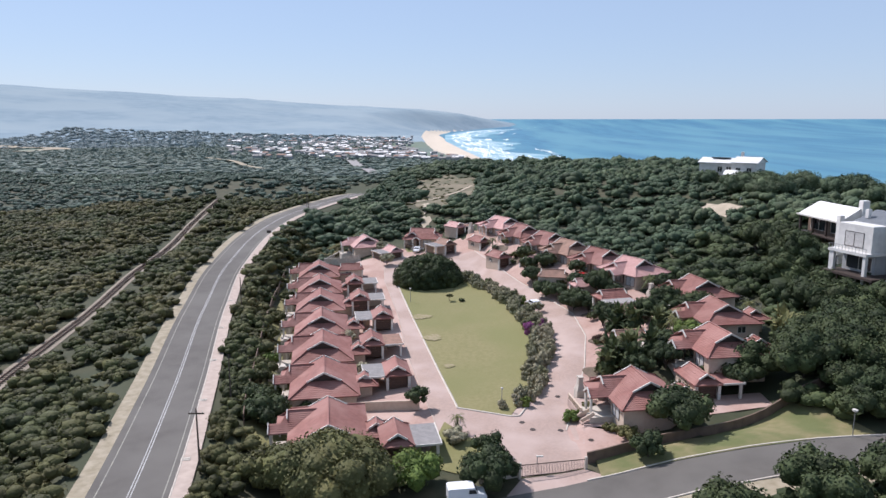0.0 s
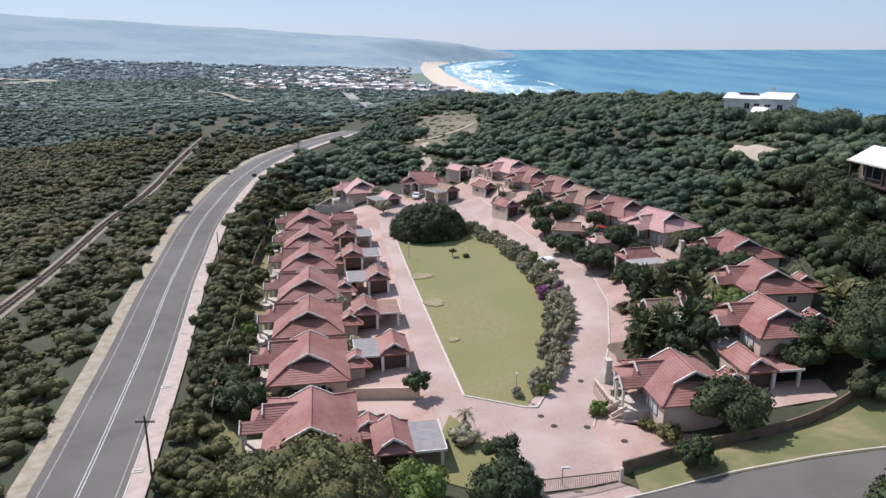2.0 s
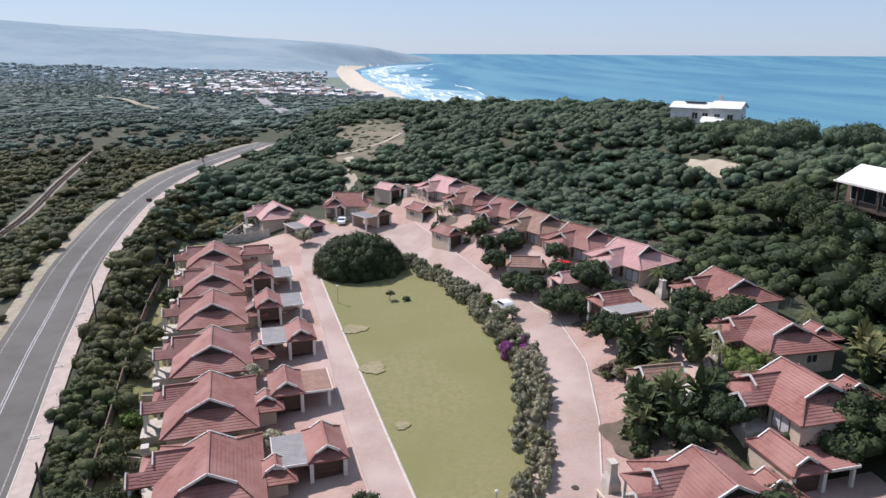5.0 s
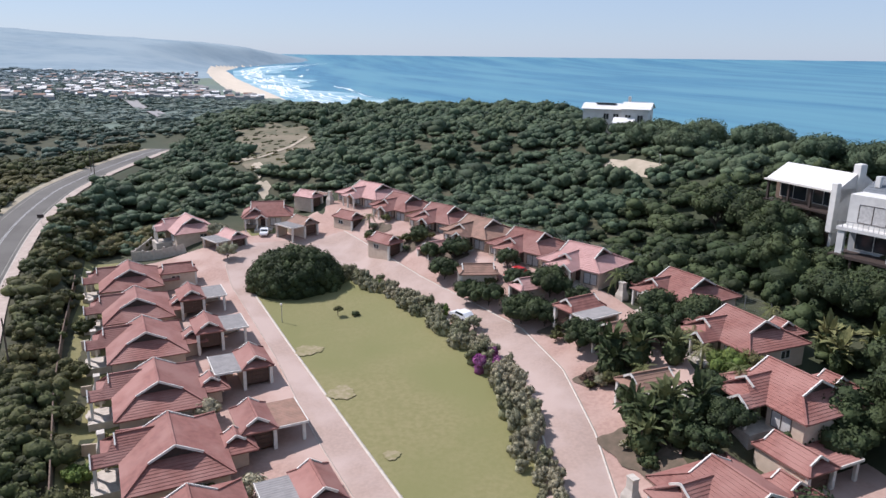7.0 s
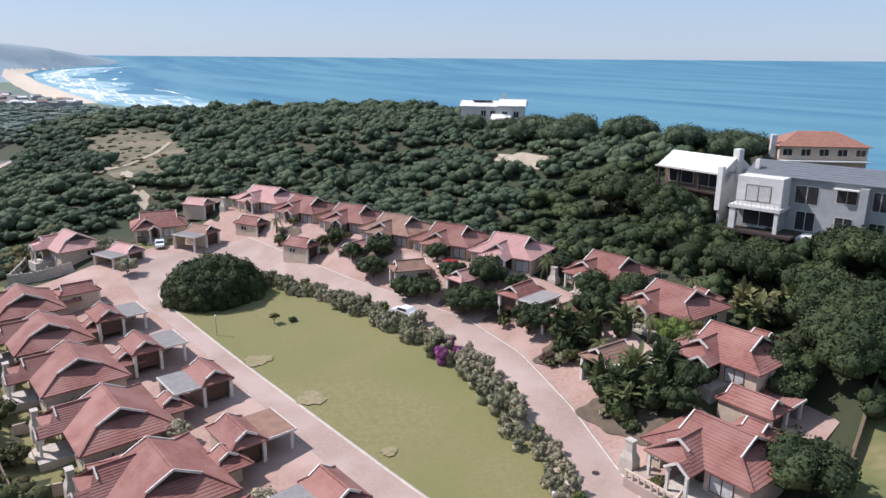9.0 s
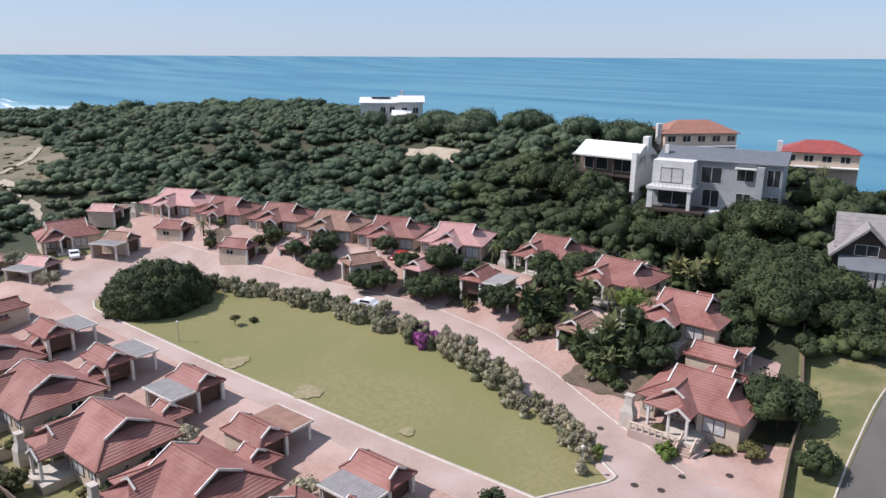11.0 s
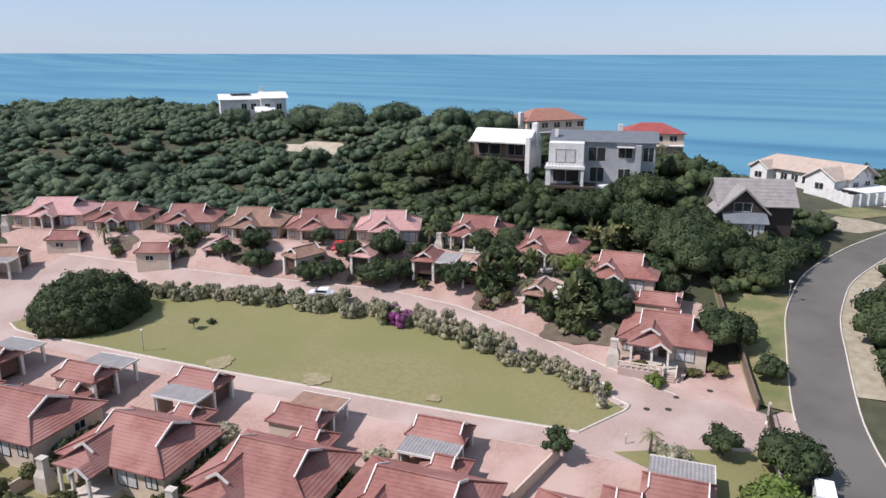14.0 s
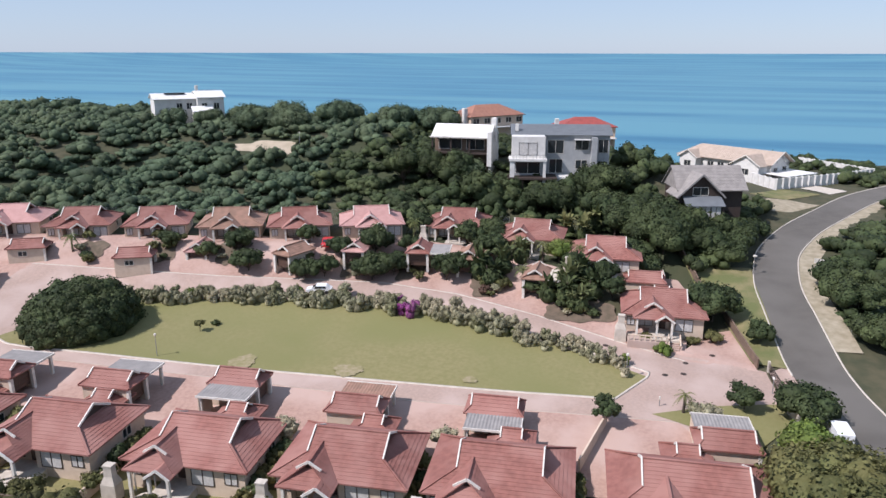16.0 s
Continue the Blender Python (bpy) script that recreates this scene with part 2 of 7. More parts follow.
class Build:
    """Gathers boxes, beams and polygons into one mesh."""

    def __init__(self):
        self.v, self.f, self.m = [], [], []

    def poly(self, pts, mat=0):
        i = len(self.v)
        self.v += [tuple(p) for p in pts]
        self.f.append(list(range(i, i + len(pts))))
        self.m.append(mat)
        return self

    def box(self, x0, x1, y0, y1, z0, z1, mat=0, bevel=0.0):
        i, b = len(self.v), bevel
        self.v += [(x0, y0, z0), (x1, y0, z0), (x1, y1, z0), (x0, y1, z0)]
        if b:
            self.v += [(x0, y0, z1 - b), (x1, y0, z1 - b), (x1, y1, z1 - b), (x0, y1, z1 - b)]
            self.v += [(x0 + b, y0 + b, z1), (x1 - b, y0 + b, z1), (x1 - b, y1 - b, z1), (x0 + b, y1 - b, z1)]
            rings = 3
        else:
            self.v += [(x0, y0, z1), (x1, y0, z1), (x1, y1, z1), (x0, y1, z1)]
            rings = 2
        self.f.append([i + 3, i + 2, i + 1, i])
        for r in range(rings - 1):
            for k in range(4):
                a, c = i + 4 * r + k, i + 4 * r + (k + 1) % 4
                self.f.append([a, c, c + 4, a + 4])
        self.f.append([i + 4 * (rings - 1) + k for k in range(4)])
        self.m += [mat] * (1 + 4 * (rings - 1) + 1)
        return self

    def beam(self, a, b, w, h, mat=0):
        """A bar of section w by h between two points."""
        a, b = Vector(a), Vector(b)
        d = (b - a).normalized()
        side = d.cross(Vector((0, 0, 1)))
        side = side.normalized() if side.length > 1e-4 else Vector((1, 0, 0))
        up = side.cross(d)
        i = len(self.v)
        for p in (a, b):
            for s, u in ((-1, -1), (1, -1), (1, 1), (-1, 1)):
                self.v.append(tuple(p + side * (s * w / 2) + up * (u * h / 2)))
        self.f += [[i + 3, i + 2, i + 1, i], [i + 4, i + 5, i + 6, i + 7]]
        for k in range(4):
            c = (k + 1) % 4
            self.f.append([i + k, i + c, i + 4 + c, i + 4 + k])
        self.m += [mat] * 6
        return self

    def slab(self, pts, thick, mat=0):
        """A sheet with thickness below the polygon."""
        n, i = len(pts), len(self.v)
        self.v += [tuple(p) for p in pts] + [(p[0], p[1], p[2] - thick) for p in pts]
        self.f.append([i + k for k in range(n)])
        self.f.append([i + n + k for k in reversed(range(n))])
        for k in range(n):
            c = (k + 1) % n
            self.f.append([i + c, i + k, i + n + k, i + n + c])
        self.m += [mat] * (n + 2)
        return self

    def tube(self, pts, radii, sides=8, mat=0):
        i = len(self.v)
        for p, r in zip(pts, radii):
            for k in range(sides):
                a = 2 * math.pi * k / sides
                self.v.append((p[0] + r * math.cos(a), p[1] + r * math.sin(a), p[2]))
        for s in range(len(pts) - 1):
            for k in range(sides):
                a, c = i + s * sides + k, i + s * sides + (k + 1) % sides
                self.f.append([a, c, c + sides, a + sides])
        self.f.append([i + (len(pts) - 1) * sides + k for k in range(sides)])
        self.f.append([i + k for k in reversed(range(sides))])
        self.m += [mat] * ((len(pts) - 1) * sides + 2)
        return self

    def done(self, name, mats, parent=None, label=""):
        ob = mesh_from(name, self.v, self.f, mats, parent, self.m)
        return tagged(ob, label)


def empty(name, m, label, category, group=""):
    ob = new(name)
    ob.empty_display_size = 0.5
    ob.matrix_world = m
    return tagged(ob, label, category, group)


# ---- the lie of the land ----
ROAD_Y = [-400, 40, 70, 100, 145, 180, 215, 240, 262, 280, 300, 330, 380]
ROAD_X = [-22, -28.6, -34.0, -40.6, -50.9, -56.6, -58.6, -57.4, -53.2, -48.6, -43, -38, -36]
ROAD_Z = [0, 0, 0, 0, 0.6, 2.6, 4.8, 6.0, 6.8, 7.2, 7.4, 6.0, 0.0]
RAIL_Y = [-300, 40, 115, 146, 199, 256, 290, 330, 420, 600]
RAIL_X = [-62, -70, -76.7, -80.9, -90, -99, -103, -105, -104, -95]
COAST_Y = [-5000, -700, -30, 300, 700, 1150, 1360, 1850, 2550, 3300, 3700, 4000, 4300, 4600, 6000]
COAST_X = [2000, 760, 490, 390, 260, 140, 98, 70, 38, 40, 130, 330, 650, 850, 1000]
STREET_X = [-60, -6, 9, 20, 32, 46, 58, 74, 92, 108, 122, 200]
STREET_Y = [46, 64, 68.8, 71.7, 73.5, 74.8, 74.2, 69.9, 61.2, 52.0, 40, -60]
SEA = -40.0


def smooth_interp(v, xs, ys):
    """Piecewise cubic through the given values, with no overshoot."""
    xs, ys = np.asarray(xs, float), np.asarray(ys, float)
    h = np.diff(xs)
    d = np.diff(ys) / h
    m = np.zeros_like(ys)
    same = d[1:] * d[:-1] > 0
    m[1:-1][same] = 2 * d[1:][same] * d[:-1][same] / (d[1:] + d[:-1])[same]
    m[0], m[-1] = d[0], d[-1]
    v = np.clip(v, xs[0], xs[-1])
    i = np.clip(np.searchsorted(xs, v) - 1, 0, len(h) - 1)
    t = (v - xs[i]) / h[i]
    return ((1 + 2 * t) * (1 - t) ** 2 * ys[i] + t * (1 - t) ** 2 * h[i] * m[i]
            + t * t * (3 - 2 * t) * ys[i + 1] + t * t * (t - 1) * h[i] * m[i + 1])


def step(v, lo, hi):
    t = np.clip((v - lo) / (hi - lo), 0, 1)
    return t * t * (3 - 2 * t)


def waves(x, y, s, seed=0.0):
    """Smooth undulation between -1 and 1 at the length s."""
    return (np.sin(x / s * 5.1 + 1.3 + seed) * np.sin(y / s * 4.3 + 0.4 + seed * 2) * 0.5
            + np.sin((x + y) / s * 7.7 + 2.1 + seed) * 0.28 + np.sin((x * 0.6 - y) / s * 11.3 + seed) * 0.22)


def street_z(x):
    return np.interp(x, [-10, 14, 20, 28, 36, 45, 62, 80, 106, 125], [-1.8, -1.2, -0.6, 0.8, 1.8, 2.5, 3.7, 5.0, 7.0, 8.0])


def ground_z(x, y):
    """Height of the ground."""
    x, y = np.asarray(x, float), np.asarray(y, float)
    u = x + 0.17 * (np.clip(y, 60, 260) - 130)
    estate = smooth_interp(u, [-140, -60, -34, -23, -11.5, -6, 6, 17, 27, 34, 42, 52, 66, 84, 100, 120, 150, 210],
                           [-5, -4.2, -2.9, -2.3, -1.2, -0.7, -0.4, 0.2, 1.4, 2.6, 5.4, 6.2, 8.0, 14, 18.5, 18.5, 3, -20])
    estate = estate - 0.5 * step(y, 84, 112) * (1 - step(y, 140, 172)) * (1 - step(u, 8, 20)) + 2.2 * step(y, 172, 208) * step(u, -20, -6) * (1 - step(u, 40, 60))
    estate = estate * (1 - step(u, 84, 100) * (0.2 * step(-y, -172, -152) + 0.28 * step(-y, -126, -106)))
    estate = estate - 16 * step(x, 136, 185) * step(-y, -168, -140)
    south = smooth_interp(x, [-140, -60, -34, -18, -5, 12, 30, 45, 60, 80, 110, 160, 220],
                          [-5, -4, -3, -2.6, -1.6, -1.1, -0.6, 0.6, 3.4, 6.0, 7.3, 6.5, -18])
    north = smooth_interp(x, [-160, -100, -60, -30, -8, 20, 45, 75, 100, 140, 190],
                          [-6, -4, 0, 5, 8, 11.5, 16, 19.2, 20, 14, 0])
    # terraces under the eastern houses
    line = smooth_interp(y, [80, 92, 103, 117, 133, 145, 159, 171, 185, 197, 211, 230], [22, 27.6, 42.8, 47.4, 49.2, 41, 36, 31.4, 27.5, 22, 17.5, 10])
    kerb_x = smooth_interp(y, [80, 96, 110, 124, 138, 149, 164, 183, 197, 212], [16, 19, 23.2, 26.2, 26.3, 23, 18, 13.2, 9, 6])
    floor = smooth_interp(y, [80, 92, 103, 117, 133, 145, 159, 211, 230], [-0.4, 0.4, 3.6, 4.5, 5.2, 6.1, 5.9, 5.8, 6.2])
    street = smooth_interp(y, [80, 96, 124, 150, 180, 197, 215], [-1.1, -0.6, 1.0, 1.6, 2.5, 3.2, 4.0])
    rise = street + (floor - street) * step((x - kerb_x) / np.maximum(line - 6.2 - kerb_x, 2.0), -0.05, 0.9)
    terrace = rise + (np.maximum(estate, floor - 45 * step(x - line, 24, 80)) - rise) * step(x - line, 7, 22)
    estate = estate + (terrace - estate) * step(x - kerb_x, -5, 0)
    z = south + (estate - south) * step(y, 72, 104)
    z = z + (north - z) * step(y, 215, 262)
    far = -12 + 4 * waves(x, y, 260) - 8 * step(y, 700, 1500)
    z = z + (far - z) * step(y, 330, 520)
    z = z + 9 * np.exp(-((x - 8) / 42) ** 2 - ((y - 388) / 55) ** 2)
    left = -4.5 + 1.5 * waves(x, y, 160, 1.0) + 5 * step(-x, 250, 900)
    z = z + (left - z) * step(-x, 62, 84 + 0.4 * np.clip(y - 330, 0, 900)) * (1 - 0.6 * step(y, 330, 700) - 0.4 * step(y, 900, 1600))
    z = z + 13 * np.exp(-((x + 108) / 70) ** 2 - ((y - 395) / 85) ** 2)
    # the dune falls to the shore
    shore = np.interp(y, COAST_Y, COAST_X) - x
    low = SEA + 9 * step(shore, 0, 60) + 24 * step(shore, 50, 190) - 6 * step(-shore, 0, 60)
    z = np.where(shore < 190, np.minimum(z, low + 60 * step(shore, 120, 190)), z)
    # the road's embankment, and the lower street
    rx, rz = smooth_interp(y, ROAD_Y, ROAD_X), smooth_interp(y, ROAD_Y, ROAD_Z)
    near = 1 - step(np.abs(x - rx), 7.5, 17)
    near = near * (1 - step(y, 320, 360))
    z = z + (rz - 0.12 - z) * near
    sy = smooth_interp(x, STREET_X, STREET_Y)
    near = (1 - step(np.abs(y - sy), 5.5, 13)) * step(x, -26, -14) * (1 - step(x, 125, 160))
    z = z + (street_z(x) - 0.12 - z) * near
    court = step(x, 29.5, 32) * (1 - step(x, 46, 50)) * step(y - 84.2 - 0.4 * (x - 34.5), 0.2, 1.6) * (1 - step(y, 97, 101))
    z = z + (1.5 - z) * court
    # far hills that fall to the point
    r, az = np.hypot(x, y), np.degrees(np.arctan2(x, np.maximum(y, 1)))
    hill = np.interp(az, [-60, -32, -26, -17.5, -7.5, -2.5, 1.5, 4.6, 6], [215, 200, 175, 146, 105, 88, 55, 14, 0])
    z = z + (hill + 40 - 2 + 6 * waves(x, y, 900) * step(hill, 10, 60)) * step(r, 1900, 4300) * (y > 0) * (hill > 0.5) * step(shore, 20, 420)
    return z


def axis(parts):
    out = []
    for a, b, s in parts:
        out += list(np.arange(a, b, s))
    return np.array(out + [parts[-1][1]])


gx = axis([(-4700, -1500, 160), (-1500, -400, 40), (-400, -140, 10), (-140, 130, 2.5), (130, 260, 8), (260, 800, 20), (800, 2400, 160)])
gy = axis([(-900, -100, 100), (-100, 40, 14), (40, 320, 2.5), (320, 520, 10), (520, 1600, 30), (1600, 4900, 60)])
GX, GY = np.meshgrid(gx, gy)
GZ = ground_z(GX, GY)
GZ = GZ - 0.25 * (step(GX + 0.17 * (GY - 130), -30, -26) * (1 - step(GX - np.interp(GY, [80, 96, 124, 145, 210], [20, 28, 42, 37, 16]), -2, 2)) * step(GY, 78, 84) * (1 - step(GY, 208, 214)))
nx, ny = len(gx), len(gy)
ids = np.arange(nx * ny).reshape(ny, nx)
quads = np.stack([ids[:-1, :-1], ids[:-1, 1:], ids[1:, 1:], ids[1:, :-1]], -1).reshape(-1, 4)
cx = (GX[:-1, :-1] + GX[1:, 1:]).ravel() / 2
cy = (GY[:-1, :-1] + GY[1:, 1:]).ravel() / 2
shore = np.interp(cy, COAST_Y, COAST_X) - cx
beach = (shore < np.interp(cy, [0, 900, 1300, 3300, 4200], [40, 60, 110, 120, 70])) & (shore > -200)
# far land and hills: blue-grey base colours with the air's haze painted in
M_FARBUSH = material("far bush and fields, haze in the colour", (0.13, 0.165, 0.135), 0.95, (0.11, 0.145, 0.12), 0.02, third=(0.12, 0.155, 0.105), third_scale=0.004)
M_HILL = material("far wooded hills, painted haze", (0.25, 0.31, 0.345), 1.0, (0.215, 0.275, 0.31), 0.02, third=(0.275, 0.33, 0.355), third_scale=0.003, specular=0.0)
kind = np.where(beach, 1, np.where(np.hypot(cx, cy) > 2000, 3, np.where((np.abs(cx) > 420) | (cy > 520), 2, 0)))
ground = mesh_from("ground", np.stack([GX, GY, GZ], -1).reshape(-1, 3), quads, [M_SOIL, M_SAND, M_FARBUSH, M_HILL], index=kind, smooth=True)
tagged(ground, "sandy green land that falls from wooded dunes to the shore", "ground", kind="structure")

# the sea
M_SEA = material("blue sea water", (0.058, 0.190, 0.272), 0.45, (0.034, 0.136, 0.218), 0.035, 0.0, 0.3, third=(0.088, 0.228, 0.288), third_scale=0.007, specular=0.18)
sea_nodes = M_SEA.node_tree
stretch = sea_nodes.nodes.new("ShaderNodeVectorMath")
stretch.operation = "MULTIPLY"
stretch.inputs[1].default_value = (1.0, 0.14, 1.0)
sea_nodes.links.new([n for n in sea_nodes.nodes if n.type == "NEW_GEOMETRY"][0].outputs["Position"], stretch.inputs[0])
for n in [n for n in sea_nodes.nodes if n.type == "TEX_NOISE"]:
    sea_nodes.links.new(stretch.outputs[0], n.inputs["Vector"])
sx = axis([(-1200, 100, 130), (100, 1400, 50), (1400, 4950, 200)])
sy_ = axis([(-4900, -1000, 200), (-1000, 3000, 80), (3000, 4950, 150)])
SX, SY = np.meshgrid(sx, sy_)
SR = np.hypot(SX, SY)
SX, SY = SX * np.minimum(1, 4950 / SR), SY * np.minimum(1, 4950 / SR)   # a round edge, level all along the horizon
sid = np.arange(SX.size).reshape(SX.shape)
sq = np.stack([sid[:-1, :-1], sid[:-1, 1:], sid[1:, 1:], sid[1:, :-1]], -1).reshape(-1, 4)
sq = sq[(SR.ravel()[sq] < 4940).any(axis=1)]
SZ = SEA + 86 * (np.hypot(SX, SY) / 4950) ** 5
sea = mesh_from("water", np.stack([SX, SY, SZ], -1).reshape(-1, 3), sq, M_SEA, smooth=True)
tagged(sea, "calm blue sea with a far straight horizon", "sea", kind="structure")


def strip(name, a, b, n, m, lift, mat, label, category, kind="structure", z=None):
    """A sheet between two lines of points, laid on the ground."""
    a, b = np.asarray(a, float), np.asarray(b, float)

    def even(p):
        d = np.r_[0, np.cumsum(np.hypot(*np.diff(p, axis=0).T))]
        s = np.linspace(0, d[-1], n)
        return np.stack([np.interp(s, d, p[:, 0]), np.interp(s, d, p[:, 1])], -1)

    a, b = even(a), even(b)
    t = np.linspace(0, 1, m)[None, :, None]
    p = a[:, None] * (1 - t) + b[:, None] * t
    zz = (ground_z(p[..., 0], p[..., 1]) if z is None else z(p[..., 0], p[..., 1])) + lift
    k = np.arange(n * m).reshape(n, m)
    q = np.stack([k[:-1, :-1], k[:-1, 1:], k[1:, 1:], k[1:, :-1]], -1).reshape(-1, 4)
    ob = mesh_from(name, np.concatenate([p, zz[..., None]], -1).reshape(-1, 3), q, mat, smooth=True)
    nrm = ob.data.polygons[0].normal.z
    if nrm < 0:
        ob.data.flip_normals()
    return tagged(ob, label, category, kind=kind)


def road_line(offset, y0=-60, y1=372, n=160):
    y = np.linspace(y0, y1, n)
    x = smooth_interp(y, ROAD_Y, ROAD_X)
    d = np.gradient(np.stack([x, y], -1), axis=0)
    d /= np.hypot(*d.T)[:, None]
    return np.stack([x + d[:, 1] * offset, y - d[:, 0] * offset], -1)


def street_line(offset, x0=-22, x1=150, n=90):
    x = np.linspace(x0, x1, n)
    y = smooth_interp(x, STREET_X, STREET_Y)
    d = np.gradient(np.stack([x, y], -1), axis=0)
    d /= np.hypot(*d.T)[:, None]
    return np.stack([x - d[:, 1] * offset, y + d[:, 0] * offset], -1)


def road_height(x, y):
    return smooth_interp(y, ROAD_Y, ROAD_Z)


def street_height(x, y):
    return street_z(x)


# ---- roads ----
strip("road", road_line(-4.6), road_line(4.3), 160, 5, 0.02, M_ASPHALT, "grey asphalt two-lane road with white lines", "road", z=road_height)
strip("road_verge", road_line(-6.6), road_line(-4.6), 160, 2, -0.02, M_GRAVEL, "sandy gravel verge beside the asphalt road", "verge", z=road_height)
strip("pavement", road_line(4.45), road_line(6.3), 160, 2, 0.14, M_FOOTPATH, "pinkish paved footpath beside the asphalt road", "pavement", z=road_height)
for name, o in (("edge_line", -3.6), ("edge_line", 3.6)):
    strip(name, road_line(o - 0.07), road_line(o + 0.07), 160, 2, 0.03, M_EDGE_LINE, "worn pale edge line on the asphalt road", "road marking", z=road_height)
for o in (-0.16, 0.16):
    strip("centre_line", road_line(o - 0.06), road_line(o + 0.06), 160, 2, 0.03, M_PAINT_LINE, "white painted centre line on the asphalt road", "road marking", z=road_height)
strip("street", street_line(-3.2), street_line(3.7), 90, 5, 0.02, M_ASPHALT, "grey asphalt side street outside the gate", "street", z=street_height)

# ---- lawn and paved streets ----
LAWN_W = [(-11.4, 180.5), (-12.2, 177.4), (-11.8, 173.6), (2.1, 95.4)]
LAWN_E = [(2.0, 178.0), (9.0, 168.5), (14.5, 153.0), (17.5, 140), (18.4, 128), (17.3, 115.0), (14.0, 103), (9.4, 92.2)]
OUT_W = [(-14.0, 199.0), (-16.0, 187), (-15, 176), (-9.3, 143.4), (-6.4, 120.2), (-2.3, 97.2), (-0.5, 88)]
OUT_E = [(9.0, 197.0), (13.2, 182.6), (18.0, 163.8), (23.0, 149.0), (26.3, 138.0), (26.2, 124), (23.2, 109.7), (19.0, 96.2), (16.5, 88)]
strip("lawn", LAWN_W, LAWN_E, 80, 30, 0.14, M_LAWN, "green mown lawn with dry worn patches", "lawn", kind="structure")
strip("paving", OUT_W, LAWN_W[1:], 80, 8, 0.08, M_PAVER, "pink-brown brick paved street beside the lawn", "street")
strip("paving", LAWN_E, OUT_E, 80, 8, 0.08, M_PAVER, "pink-brown brick paved street beside the lawn", "street")
strip("paving", [(2.1, 95.5), (9.4, 92.3), (14, 96), (19.0, 96.2)], [(-0.5, 88), (4.0, 84.0), (9.0, 76.3), (16.8, 78.0)], 20, 16, 0.085, M_PAVER, "pink-brown brick paved entrance court inside the gate", "street")
strip("paving", [(-4, 99), (2.0, 95.5), (9.4, 92.4), (21, 99)], [(-4, 82), (4, 79), (9.0, 76.4), (17, 78)], 30, 24, 0.06, M_PAVER, "pink-brown brick paved entrance court inside the gate", "street")
strip("paving", [(-14.5, 199), (-12.4, 177.0)], [(9.0, 197.0), (9.0, 168.5)], 30, 20, 0.075, M_PAVER, "pink-brown brick paved street beside the lawn", "street")



def zg(x, y):
    return float(ground_z(x, y))


# paved drives, gardens and kerbs
WEST_IN = [(-32.5, 199), (-30.5, 186), (-27.5, 166), (-24.2, 143), (-20.2, 120.2), (-16.5, 98), (-13, 78)]
EAST_IN = [(12, 214), (19.0, 203), (24.5, 184), (31, 163.8), (34.5, 150.0), (40.5, 138.0), (41.5, 124), (37, 109.7), (25, 98.2), (22.5, 88)]
strip("drive", WEST_IN, OUT_W, 90, 18, 0.07, M_DRIVE, "pink brick paved drives in front of the garages", "drive")
strip("drive", OUT_E, EAST_IN, 110, 20, 0.09, M_DRIVE, "pink brick paved drives in front of the garages", "drive")
strip("drive", [(-16, 207), (-14.6, 198)], [(13, 218), (9.6, 196.5)], 24, 24, 0.07, M_DRIVE, "pink brick paved court at the street's end", "drive")
strip("drive", [(16.5, 89), (27, 85.5)], [(16.8, 79.0), (28.0, 81.5)], 12, 12, 0.09, M_DRIVE, "pink brick paved drive beside the corner house", "drive")
strip("drive", [(31, 93), (31.5, 86.5)], [(47, 95.5), (45, 90.5)], 12, 12, 0.09, M_DRIVE, "pink brick paved drive behind the corner house", "drive")
strip("garden_lawn", [(-44.5, 203), (-42.0, 186), (-39.2, 160), (-35.8, 137), (-31.4, 112), (-26, 84)], [(-36, 203), (-33.4, 186), (-30, 160), (-26.8, 137), (-23.5, 112), (-20, 84)], 90, 5, 0.06, M_LAWN, "strip of green garden lawn behind the houses", "lawn")
strip("garden_lawn", [(-12, 212), (-1, 212)], [(-10.5, 203.5), (-1.5, 204.5)], 10, 8, 0.12, M_LAWN, "small green front lawn with a parked car", "lawn")
strip("garden_lawn", [(0.2, 91.0), (4.6, 84.6), (8.6, 77.0)], [(-2.6, 79.5), (1.0, 77.5), (6.0, 75.6)], 14, 10, 0.10, M_LAWN, "green grass island inside the gate", "lawn")
strip("verge", [(18.6, 79.6), (25, 81.6), (34.5, 84.2), (50, 90.4)], [(18.4, 75.4), (34, 77.3), (46, 78.6), (52, 78.8)], 30, 8, 0.2, M_VERGE, "dry green grass verge along the street", "verge")
strip("drive", [(9.2, 76.0), (17.0, 77.6)], [(6.8, 71.6), (19.6, 75.0)], 10, 10, 0.10, M_PAVER, "pink brick paved ramp outside the gate", "drive")
for px, py, rx_, ry_ in [(-4.6, 143.4, 2.0, 1.7), (-2.0, 129.0, 1.7, 1.9), (1.0, 113.2, 0.9, 0.9)]:
    a = np.linspace(0, 2 * np.pi, 49)[:-1]
    w = 1 + 0.12 * np.sin(3 * a + px) + 0.07 * np.sin(8 * a) + 0.05 * np.sin(15 * a + py)
    vx, vy = px + rx_ * w * np.cos(a), py + ry_ * w * np.sin(a)
    ob = mesh_from("worn_patch", np.stack([vx, vy, ground_z(vx, vy) + 0.26], -1), [list(range(48))], M_DRY)
    tagged(ob, "pale worn patch of dry turf in the lawn", "worn turf", kind="structure")


